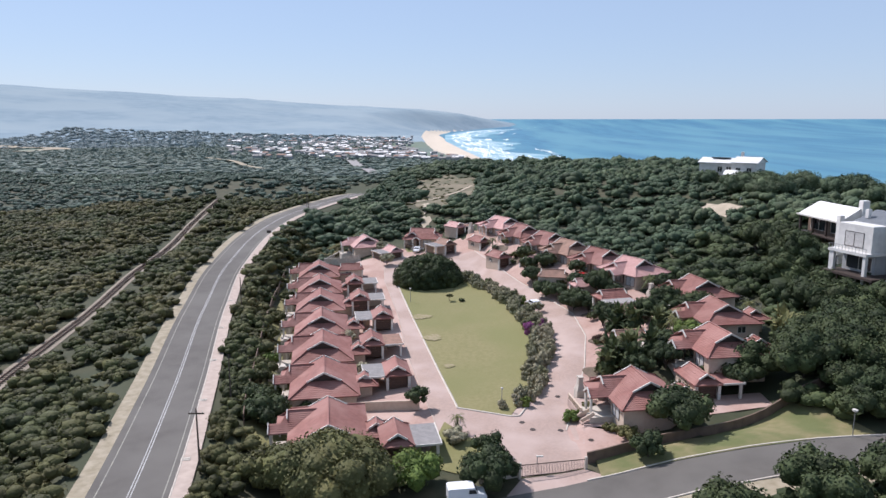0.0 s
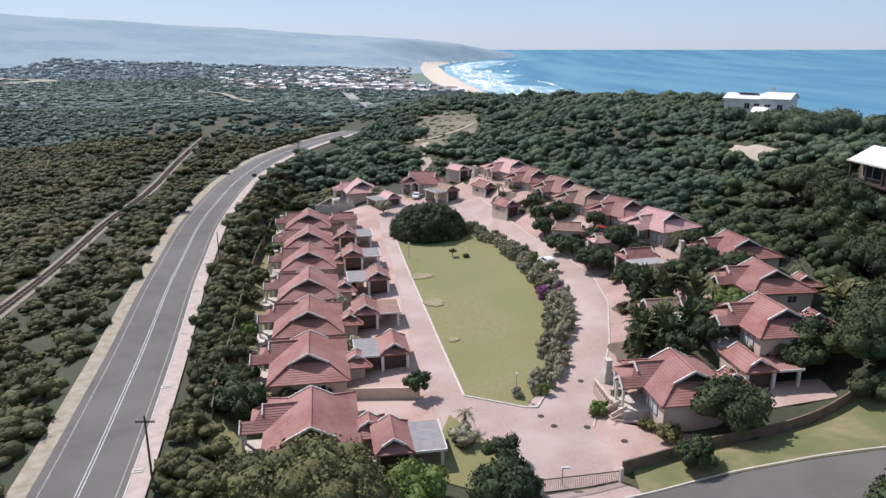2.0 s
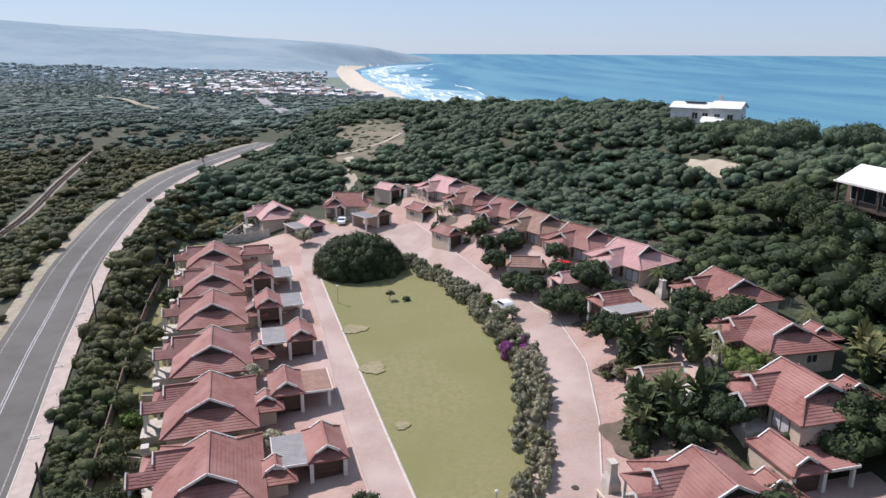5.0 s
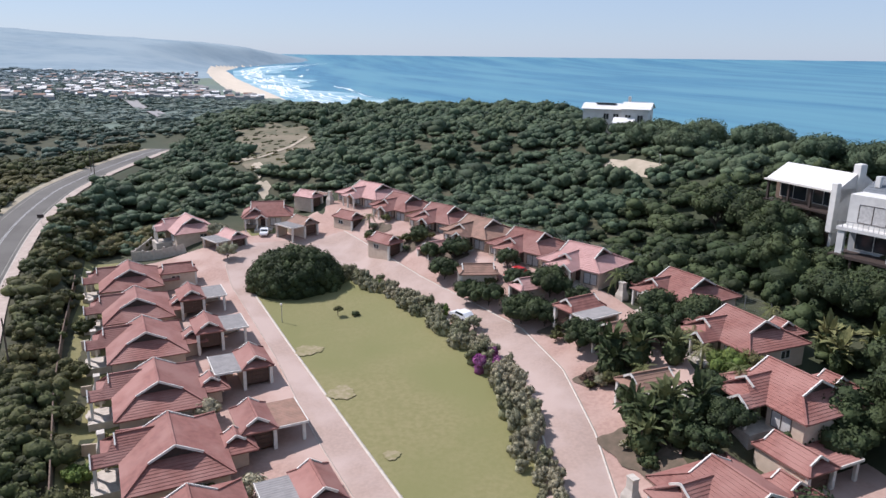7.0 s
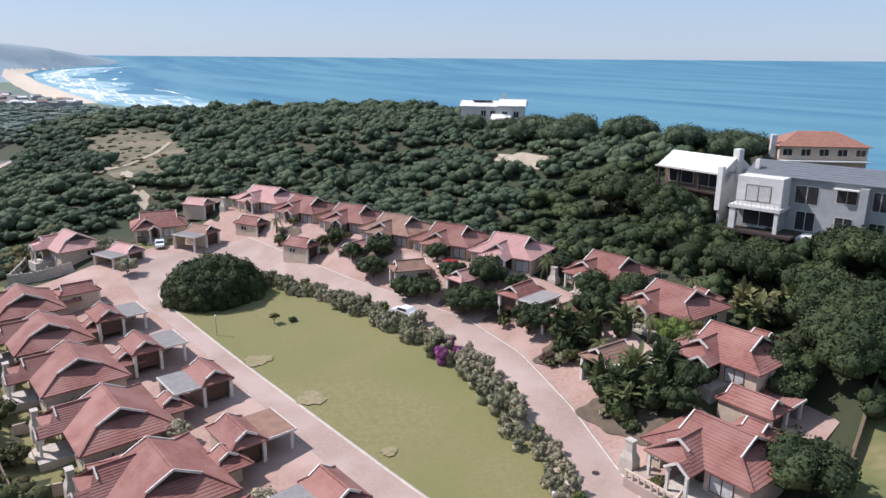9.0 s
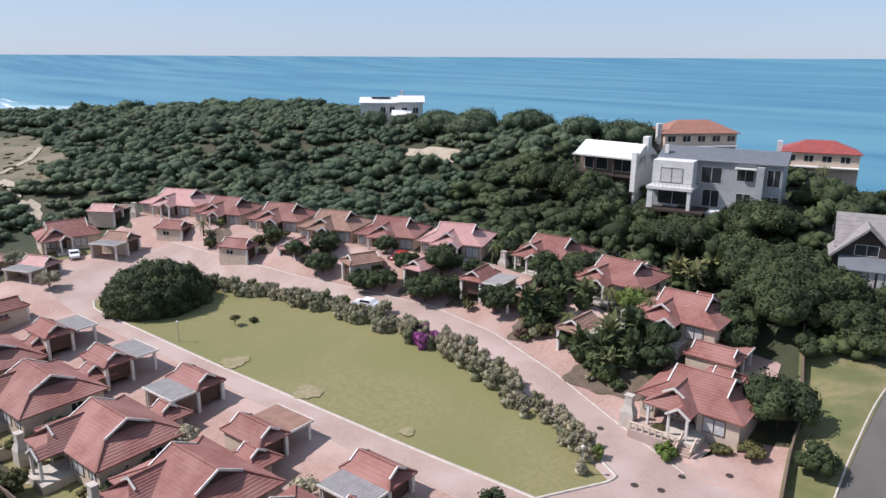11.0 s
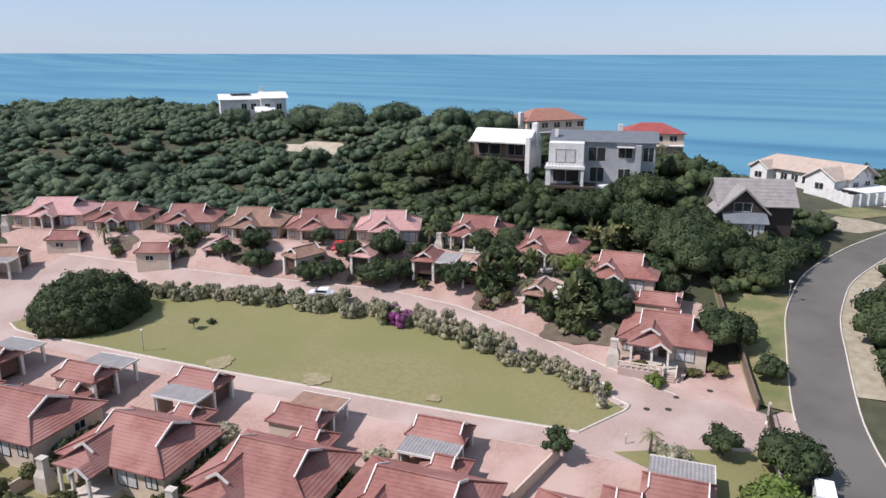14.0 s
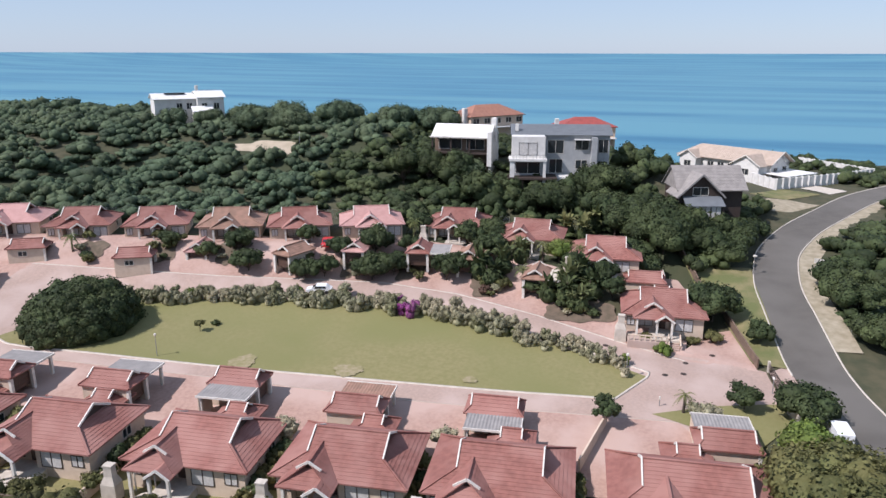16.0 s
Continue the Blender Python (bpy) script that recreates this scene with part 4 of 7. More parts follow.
TREES = [
    (71.6, 146.6, 4.6, 9.2, M_TREE, "broad dark tree before the white-roofed house", 1.0),
    (72.0, 140.2, 4.4, 9.4, M_TREE, "broad dark tree before the white-roofed house", 1.0),
    (70.0, 152.5, 5.0, 9.0, M_TREE, "broad dark tree before the white-roofed house", 1.0),
    (66.5, 133.0, 5.0, 8.5, M_TREE, "broad dark tree below the grey house", 1.0),
    (21.0, 160.5, 3.0, 4.2, M_TREE, "dark spreading tree between the driveways", 1.0),
    (24.2, 164.2, 3.0, 4.4, M_TREE, "dark spreading tree between the driveways", 1.0),
    (22.6, 150.2, 2.9, 3.8, M_TREE, "dark spreading tree on a paved island", 1.2),
    (26.8, 139.6, 3.8, 4.8, M_TREE, "broad dark tree behind a low stone edge", 1.0),
    (29.2, 136.6, 3.0, 4.6, M_TREE, "broad dark tree behind a low stone edge", 1.0),
    (30.0, 127.2, 3.0, 5.0, M_TREE, "tall dark leafy tree between garages", 1.0),
    (43.0, 95.6, 3.0, 5.0, M_TREE, "round dark tree below a house", 1.0),
    (39.6, 98.6, 2.2, 3.6, M_TREE, "dark leafy tree below a house", 0.8),
    (-3.9, 95.7, 1.9, 3.9, M_TREE, "small round dark tree on the paving", 1.3),
    (30.6, 84.8, 4.4, 6.2, M_TREE, "broad dark evergreen tree beside the corner house", 1.4),
    (24.6, 78.4, 2.3, 3.4, M_TREE, "small dark tree on the street verge", 1.0),
    (-12.5, 73.0, 7.4, 6.4, M_OLIVE, "large brownish evergreen tree at the estate's edge", 1.6),
    (-19.5, 76.5, 4.5, 4.6, M_SCRUB, "bushy evergreen tree at the estate's edge", 1.0),
    (-3.5, 74.8, 3.6, 4.0, M_LIGHTGREEN, "light green leafy tree by the gate wall", 1.0),
    (5.6, 74.6, 3.8, 4.4, M_TREE, "dark green tree beside the parked van", 1.2),
    (5.4, 81.0, 2.2, 3.2, M_TREE, "small wind-bent tree in the entrance garden", 1.4),
    (1.6, 85.2, 2.0, 1.8, M_GREYSHRUB, "low spreading shrub in the entrance garden", 0.2),
    (56, 86.5, 4.2, 4.8, M_TREE, "dark evergreen tree by the street bend", 1.0),
    (64, 84.5, 4.4, 5.0, M_TREE, "dark evergreen tree by the street bend", 1.0),
    (58, 82.8, 2.8, 3.2, M_TREE, "small dark tree by the street bend", 0.8),
    (67.5, 80.5, 3.4, 4.0, M_TREE, "small dark tree by the street bend", 0.8),
    (38.5, 65.4, 4.6, 6.0, M_TREE, "dark evergreen tree across the street", 1.2),
    (46.8, 66.0, 4.4, 6.0, M_TREE, "dark evergreen tree across the street", 1.2),
    (29.0, 62.8, 4.6, 4.8, M_TREE, "dark evergreen tree across the street", 1.0),
    (24.5, 147.5, 2.6, 4.0, M_TREE, "dark tree in a front garden", 1.2),
    (20.5, 168.5, 2.3, 3.5, M_TREE, "dark tree in a front garden", 1.0),
    (23.8, 164.5, 2.6, 4.0, M_TREE, "dark tree in a front garden", 1.0),
    (32.2, 141.5, 3.6, 5.2, M_TREE, "dark leafy tree between the driveways", 1.2),
    (34.6, 136.0, 2.4, 4.2, M_TREE, "dark leafy tree between the driveways", 1.2),
    (31.5, 125.5, 2.7, 5.0, M_TREE, "dark leafy tree between the driveways", 1.2),
    (41.5, 127.0, 3.4, 5.2, M_TREE, "round dark tree beside a house", 1.3),
    (46.0, 99.0, 4.6, 6.0, M_TREE, "broad dark tree beside a house", 1.4),
    (52.5, 96.5, 5.0, 6.2, M_TREE, "broad dark tree by the street bend", 1.4),
    (60.0, 90.5, 5.4, 6.4, M_TREE, "broad dark tree by the street bend", 1.4),
    (54, 88.5, 4.0, 4.6, M_TREE, "dark evergreen tree by the street bend", 1.2),
    (52.0, 83.0, 3.6, 5.0, M_TREE, "dark evergreen tree by the street bend", 1.0),
    (57.5, 81.6, 3.8, 5.2, M_TREE, "dark evergreen tree by the street bend", 1.0),
    (63.5, 80.6, 3.6, 4.8, M_TREE, "dark evergreen tree by the street bend", 1.0),
    (50.5, 93.5, 5.0, 7.0, M_TREE, "broad dark tree by the street bend", 1.4),
    (56.5, 94.0, 5.2, 7.6, M_TREE, "broad dark tree by the street bend", 1.4),
    (62.5, 97.5, 5.4, 7.4, M_TREE, "broad dark tree by the street bend", 1.4),
    (57.5, 101.5, 5.0, 7.0, M_TREE, "broad dark tree beside a house", 1.4),
    (66.5, 91.5, 5.0, 6.6, M_TREE, "broad dark tree by the street bend", 1.4),
    (17.8, 91.0, 1.5, 1.9, M_LIGHTGREEN, "clipped light green round shrub by the steps", 0.1),
    (-18.2, 128.5, 2.0, 3.4, M_GREYSHRUB, "grey-green garden tree between houses", 0.9),
    (-13.6, 111.2, 1.8, 3.0, M_GREYSHRUB, "grey-green garden tree between houses", 0.9),
    (-25.0, 126.0, 1.6, 2.4, M_SCRUB, "garden shrub between houses", 0.4),
    (-15.5, 190.5, 2.2, 3.4, M_GREYSHRUB, "greyish leafy tree beside a drive", 1.0),
    (-17.5, 203.0, 2.6, 4.0, M_GREYSHRUB, "greyish leafy tree beside a drive", 1.0),
    (19.8, 141.0, 1.4, 2.8, M_GREYSHRUB, "taller grey-green shrub among the hedge", 0.5),
    (47.0, 124.5, 3.2, 5.0, M_TREE, "dark tree behind the houses", 1.2),
    (44.5, 138.0, 3.0, 4.6, M_TREE, "dark tree beside the pink-roofed house", 1.2),
    (-30.0, 112.0, 2.6, 3.4, M_SCRUB, "dense garden shrub behind a house", 0.5),
    (86, 231, 4.6, 5.0, M_DUNE, "dark rounded tree below the crest house", 0.8),
    (93, 224, 4.6, 4.8, M_DUNE, "dark rounded tree below the crest house", 0.8),
    (112, 192, 7.5, 7.0, M_DUNE, "large dark rounded tree on the dune crest", 1.0),
    (104, 205, 6.5, 6.5, M_DUNE, "large dark rounded tree on the dune crest", 1.0),
    (117, 163, 8.5, 7.0, M_DUNE, "large dark rounded tree on the dune crest", 1.0),
    (110, 172, 6.5, 6.0, M_DUNE, "large dark rounded tree on the dune crest", 1.0),
    (97, 212, 6.5, 6.0, M_DUNE, "large dark rounded tree on the dune crest", 1.0),
    (88, 204, 7.0, 6.4, M_DUNE, "large dark rounded tree beside the sandy clearing", 1.0),
    (91, 195, 6.5, 6.0, M_DUNE, "large dark rounded tree beside the sandy clearing", 1.0),
    (71.5, 142, 4.6, 6.6, M_TREE, "dark rounded tree below the white-roofed house", 1.0),
    (72, 128, 3.6, 3.6, M_TREE, "dark rounded tree below the grey house", 1.0),
    (74, 138, 4.2, 5.2, M_DUNE, "dark rounded tree below the white-roofed house", 1.0),
    (66, 118, 6.0, 6.0, M_TREE, "broad dark tree below the grey house", 1.0),
    (76, 108, 6.5, 6.2, M_TREE, "broad dark tree below the grey house", 1.0),
    (64, 106, 5.5, 5.6, M_TREE, "broad dark tree below the grey house", 1.0),
    (71, 78, 3.6, 3.6, M_TREE, "dark garden tree beside the timber house", 0.8),
    (128, 128, 3.5, 5.0, M_DUNE, "dark rounded tree between two houses", 1.0),
    (35.5, 106.5, 2.6, 4.0, M_TREE, "dark leafy tree in a front garden", 1.0),
    (27.5, 119.5, 1.3, 1.8, M_MAROON, "dark reddish shrub by the kerb", 0.1),
    (29.5, 116.8, 1.6, 2.0, M_SCRUB, "brownish shrub by the kerb", 0.1),
    (36.5, 121.8, 3.0, 5.6, M_TREE, "tall dark leafy tree between garages", 1.2),
    (40.0, 110.2, 2.8, 4.2, M_LIGHTGREEN, "yellow-green leafy garden tree", 1.0),
    (29.5, 99.6, 2.4, 4.0, M_TREE, "dark leafy shrub beside the corner house", 0.6),
    (28.6, 112.2, 2.0, 3.4, M_TREE, "dark leafy tree by the paved street", 0.8),
    (33.6, 101.2, 2.6, 4.2, M_TREE, "dark leafy tree beside the corner house", 1.0),
    (38.4, 121.0, 2.6, 4.2, M_TREE, "dark leafy tree between garages", 1.0),
    (43.6, 110.4, 2.4, 3.6, M_OLIVE, "olive garden tree between houses", 0.9),
    (43.0, 123.0, 2.8, 4.4, M_TREE, "dark leafy tree beside a house", 1.0),
    (20.8, 177.0, 2.2, 3.2, M_TREE, "dark leafy tree in a front garden", 0.9),
    (30.0, 153.6, 2.4, 3.6, M_TREE, "dark leafy tree between the driveways", 1.0),
    (28.8, 146.4, 2.8, 4.4, M_TREE, "dark leafy tree between the driveways", 1.0),
    (26.2, 152.0, 1.6, 2.0, M_SCRUB, "low garden shrub by the driveway", 0.3),
    (16.6, 181.2, 1.6, 2.2, M_SCRUB, "low garden shrub by the kerb", 0.3),
    (22.4, 180.6, 1.5, 2.0, M_SCRUB, "low garden shrub by the driveway", 0.3),
    (20.4, 93.4, 1.2, 1.1, M_SCRUB, "low shrub along the terrace", 0.1),
    (22.2, 87.2, 1.2, 1.0, M_OLIVE, "low shrub along the terrace", 0.1),
    (23.8, 84.6, 1.6, 2.0, M_OLIVE, "yellowish shrub beside the garden wall", 0.2),
    (-30.5, 119.5, 1.7, 2.2, M_LIGHTGREEN, "bright green garden shrub on a back lawn", 0.5),
    (-29.4, 107.5, 2.2, 3.0, M_SCRUB, "dense garden shrub by the back fence", 0.5),
    (-33.8, 133.0, 2.0, 2.6, M_SCRUB, "dense garden shrub by the back fence", 0.5),
    (-35.6, 146.0, 2.2, 2.8, M_SCRUB, "dense garden shrub by the back fence", 0.5),
    (-37.5, 163.5, 2.2, 2.8, M_SCRUB, "dense garden shrub by the back fence", 0.5),
    (-27.6, 98.5, 2.6, 3.6, M_TREE, "dark garden tree by the back fence", 0.5),
    (-26.8, 102.8, 2.0, 2.8, M_SCRUB, "dense garden shrub by the back fence", 0.5),
    (-25.0, 93.0, 3.6, 4.6, M_TREE, "dark garden tree behind a house", 0.8),
]
for k, (x, y, r, h, mat, label, trunk) in enumerate(TREES):
    tree(x, y, r, h, mat, label, "shrub" if h < 2.6 else "tree", trunk * 0.55, k, 0.24 if r < 3 else 0.27 + 0.018 * r, int(500 + 330 * r))

# the great dome of bush at the lawn's end
dome = empty("bush", pose(-3.8, 172.0, zg(-3.8, 172.0)), "big round dark evergreen bush at the lawn's end", "bush")
g = np.random.default_rng(77)
vs, fs, ms, base_i = [], [], [], 0
for k in range(130):
    up = 1 - (k + 0.5) / 130 * 1.02
    a, flat = 2.39996 * k, math.sqrt(max(0.0, 1 - up * up))
    lr = float(g.uniform(1.1, 1.9))
    c = np.array([flat * math.cos(a) * 7.6, flat * math.sin(a) * 6.9, max(up, 0.0) * 5.9]) * float(g.uniform(0.93, 1.03)) + np.array([0, 0, 0.5])
    v, f, m = bush_template(700 + k % 9, 170, 0.2, 1, 1.0)
    vs.append(v * lr + c)
    fs.append(f + base_i)
    ms.append(m)
    base_i += len(v)
v, f = icosphere(3)
vs.append(v * np.array([7.7, 7.0, 5.9]))
fs.append(f + base_i)
ms.append(np.ones(len(f)))
mesh_from("crown", np.concatenate(vs), np.concatenate(fs), [M_TREE, M_TREE], dome, np.concatenate(ms))
for k in range(4):
    Build().tube([(1.2 * math.cos(1.6 * k), 1.2 * math.sin(1.6 * k), -0.4), (2.6 * math.cos(1.6 * k), 2.6 * math.sin(1.6 * k), 3.2)], [0.3, 0.12], 8).done("stem", M_BARK, dome)

# planted beds between the eastern drives
for k, (bx, by, n) in enumerate([(26.0, 104.0, 9), (30.0, 120.0, 7), (31.5, 134.2, 6), (29.0, 144.6, 5), (24.0, 165.6, 6), (19.5, 177.6, 6), (15.5, 189.5, 5), (33.0, 107.0, 6)]):
    for q in range(n):
        g = np.random.default_rng(k * 20 + q)
        r = float(g.uniform(0.7, 1.4))
        tree(bx + float(g.uniform(-3, 3)), by + float(g.uniform(-2.6, 2.6)), r, r * float(g.uniform(1.2, 1.9)), (M_TREE, M_SCRUB, M_OLIVE, M_GREYSHRUB)[(k + q) % 4], "leafy garden shrub in a planted bed", "shrub", 0.15, 400 + k * 20 + q, 0.2, 400)

# hedges between the western gardens
for k, y0 in enumerate((96.5, 111.5, 126.5, 142.3, 158.2, 173.5)):
    x0 = -22.5 - 0.17 * (y0 - 130)
    for q in range(5):
        tree(x0 + 1.5 - 2.1 * q, y0 + 0.3 - 0.25 * q, 1.25 + 0.2 * ((k + q) % 3), 1.9 + 0.4 * ((k * 2 + q) % 3), (M_SCRUB, M_OLIVE, M_TREE)[(k + q) % 3], "dense green hedge shrub between two gardens", "shrub", 0.2, 200 + 7 * k + q, 0.22, 500)

# shrubs along the lawn
def upright_bush(seed):
    """A ragged upright shrub about 1 m in radius, of several leafy heads."""
    r = np.random.default_rng(seed)
    vs, fs, ms, n = [], [], [], 0
    for k in range(8):
        a, d = 2.4 * k + r.uniform(-0.5, 0.5), 0.62 * math.sqrt(k / 8) * r.uniform(0.7, 1.2)
        lr, hz = r.uniform(0.26, 0.42), r.uniform(0.5, 1.65) * (1 - 0.3 * d)
        v, f, m = bush_template(seed * 10 + k, 45, 0.38, 1, 1.0)
        vs.append(v * np.array([lr, lr, lr * 1.35]) + np.array([d * math.cos(a), d * math.sin(a), hz]))
        fs.append(f + n)
        ms.append(m)
        n += len(v)
    v, f = icosphere(1)
    vs.append(v * np.array([0.62, 0.62, 0.7]) + np.array([0, 0, 0.45]))
    fs.append(f + n)
    ms.append(np.ones(len(f)))
    return np.concatenate(vs), np.concatenate(fs), np.concatenate(ms)


UPRIGHT = [upright_bush(500 + k) for k in range(10)]
BED_MESH = {}
edge = np.array(LAWN_E, float)
run = np.r_[0, np.cumsum(np.hypot(*np.diff(edge, axis=0).T))]
for k in range(215):
    t = (k * 0.61803) % 1.0 * 0.97
    px, py = float(np.interp(t * run[-1], run, edge[:, 0])), float(np.interp(t * run[-1], run, edge[:, 1]))
    purple = (0.56 < t < 0.60 and k % 2 == 0) or (0.7 < t < 0.95 and k % 13 == 0)
    mat = M_PURPLE if purple else (M_GREYSHRUB, M_BEDLEAF, M_GREYSHRUB, M_LIGHTGREEN if k % 11 == 0 else M_BEDLEAF)[k % 4]
    g = np.random.default_rng(k)
    size = float(g.uniform(0.85, 1.45)) * (1.0 if t < 0.8 else 0.75)
    off = float(g.uniform(-2.4, 1.7))
    if (k % 10, mat.name) not in BED_MESH:
        v, f, m = UPRIGHT[k % 10]
        ob = mesh_from("shrub", v, f, [mat, mat], index=m)
        BED_MESH[k % 10, mat.name] = ob.data
    else:
        ob = new("shrub", BED_MESH[k % 10, mat.name])
    ob.matrix_world = pose(px + off, py, zg(px + off, py) + 0.05, 0, 0, float(g.uniform(0, 360))) @ Matrix.Diagonal((size, size, size * float(g.uniform(0.7, 1.15)), 1))
    tagged(ob, "purple-flowered shrub in the bed along the lawn" if purple else "grey-green flowering shrub in the bed along the lawn", "shrub", "shrubs along the lawn")
tree(1.5, 155.2, 0.9, 1.9, M_SCRUB, "thin young sapling on the lawn", "shrub", 0.9, 881, 0.2, 200)
tree(4.2, 154.6, 0.8, 0.9, M_TREE, "small dark round shrub on the lawn", "shrub", 0.1, 882, 0.2, 200)


# ---- houses ----
def courses(b, lo0, lo1, hi1, hi0, mat=0, step_=0.38, lift=0.036):
    """A roof slope laid in overlapping rows of tiles, from the eave (lo) to the top (hi), with a boarded underside."""
    lo0, lo1, hi1, hi0 = (Vector(p) for p in (lo0, lo1, hi1, hi0))
    nrm = (lo1 - lo0).cross(hi0 - lo0)
    if nrm.length < 1e-6:
        nrm = (lo1 - lo0).cross(hi1 - lo0)
    nrm.normalize()
    if nrm.z < 0:
        lo0, lo1, hi1, hi0, nrm = lo1, lo0, hi0, hi1, -nrm
    n = max(2, int(((hi0 + hi1) / 2 - (lo0 + lo1) / 2).length / step_))
    for k in range(n):
        t0, t1 = k / n, (k + 1) / n
        a0, a1 = lo0.lerp(hi0, t0), lo1.lerp(hi1, t0)
        c0, c1 = lo0.lerp(hi0, t1), lo1.lerp(hi1, t1)
        up = nrm * lift
        b.poly([a0 + up, a1 + up, c1, c0], mat)
        b.poly([a0, a1, a1 + up, a0 + up], mat)
    d = Vector((0, 0, -0.14))
    b.poly([hi0 + d, hi1 + d, lo1 + d, lo0 + d], mat)
    b.poly([lo0 + d, lo1 + d, lo1, lo0], mat)
    for p, q in ((lo0, hi0), (hi1, lo1)):
        b.poly([q + d, p + d, p, q], mat)
    return b


def barge(parent, a, c, mat=None):
    Build().beam(a, c, 0.14, 0.24).done("barge_board", mat or M_WHITE, parent, "white painted barge board")


def dutch_roof(parent, x0, x1, y0, y1, z0, rise, ridge, tiles, ends=(True, True), name="roof", cut=0.5):
    """A hipped roof, ridge along x, with a small recessed gable under each end of the ridge."""
    hx, cx_, cy_, hy = (x1 - x0) / 2, (x0 + x1) / 2, (y0 + y1) / 2, (y1 - y0) / 2
    r = ridge / 2
    zr, zm, gy_ = z0 + rise, z0 + rise * cut, hy * (1 - cut)
    roof = Build().beam((cx_ - r, cy_, zr + 0.06), (cx_ + r, cy_, zr + 0.06), 0.24, 0.12).done(name, tiles, parent)
    for s in (-1, 1):
        yl, yg = cy_ + s * hy, cy_ + s * gy_
        b = Build()
        courses(b, (cx_ - hx, yl, z0), (cx_ + hx, yl, z0), (cx_ + r, yg, zm), (cx_ - r, yg, zm))
        courses(b, (cx_ - r, yg, zm), (cx_ + r, yg, zm), (cx_ + r, cy_, zr), (cx_ - r, cy_, zr))
        b.done("roof_slope", tiles, roof)
        e, q = cx_ + s * hx, cx_ + s * r
        b = courses(Build(), (e, cy_ - hy, z0), (e, cy_ + hy, z0), (q - s * 0.5, cy_ + gy_, zm), (q - s * 0.5, cy_ - gy_, zm))
        b.done("roof_slope", tiles, roof)
        for t in (-1, 1):
            Build().beam((e, cy_ + t * hy, z0 + 0.06), (q, cy_ + t * gy_, zm + 0.06), 0.2, 0.12).done("hip_cap", tiles, roof)
    for s in (-1, 1):
        q = cx_ + s * r
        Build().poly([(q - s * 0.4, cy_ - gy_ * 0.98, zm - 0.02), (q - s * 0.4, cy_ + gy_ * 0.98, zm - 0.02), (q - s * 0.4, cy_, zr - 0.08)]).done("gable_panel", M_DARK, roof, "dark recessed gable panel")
        for t in (-1, 1):
            barge(roof, (q, cy_ + t * gy_, zm + 0.02), (q, cy_, zr + 0.05))
    return roof


def window(parent, x, y, z, w, h, axis="x", out=-1, curtain=True):
    """A framed window on a wall face; axis: the way along the wall."""
    def box(b, a0, a1, d0, d1, z0, z1):
        d0, d1 = sorted((out * d0, out * d1))
        return b.box(x + a0, x + a1, y + d0, y + d1, z0, z1) if axis == "x" else b.box(x + d0, x + d1, y + a0, y + a1, z0, z1)
    b = Build()
    for a0, a1, z0, z1 in ((-w / 2, w / 2, z, z + 0.07), (-w / 2, w / 2, z + h - 0.07, z + h), (-w / 2, -w / 2 + 0.07, z, z + h), (w / 2 - 0.07, w / 2, z, z + h), (-0.035, 0.035, z, z + h)):
        box(b, a0, a1, 0.0, 0.07, z0, z1)
    win = b.done("window", M_WHITE if not curtain else M_DARK, parent)
    for s in (-1, 1):
        box(Build(), s * w / 4 - w / 4 + 0.06, s * w / 4 + w / 4 - 0.06, 0.005, 0.03, z + 0.06, z + h - 0.06).done("pane", M_CURTAIN if curtain else M_GLASS, win)
    return win


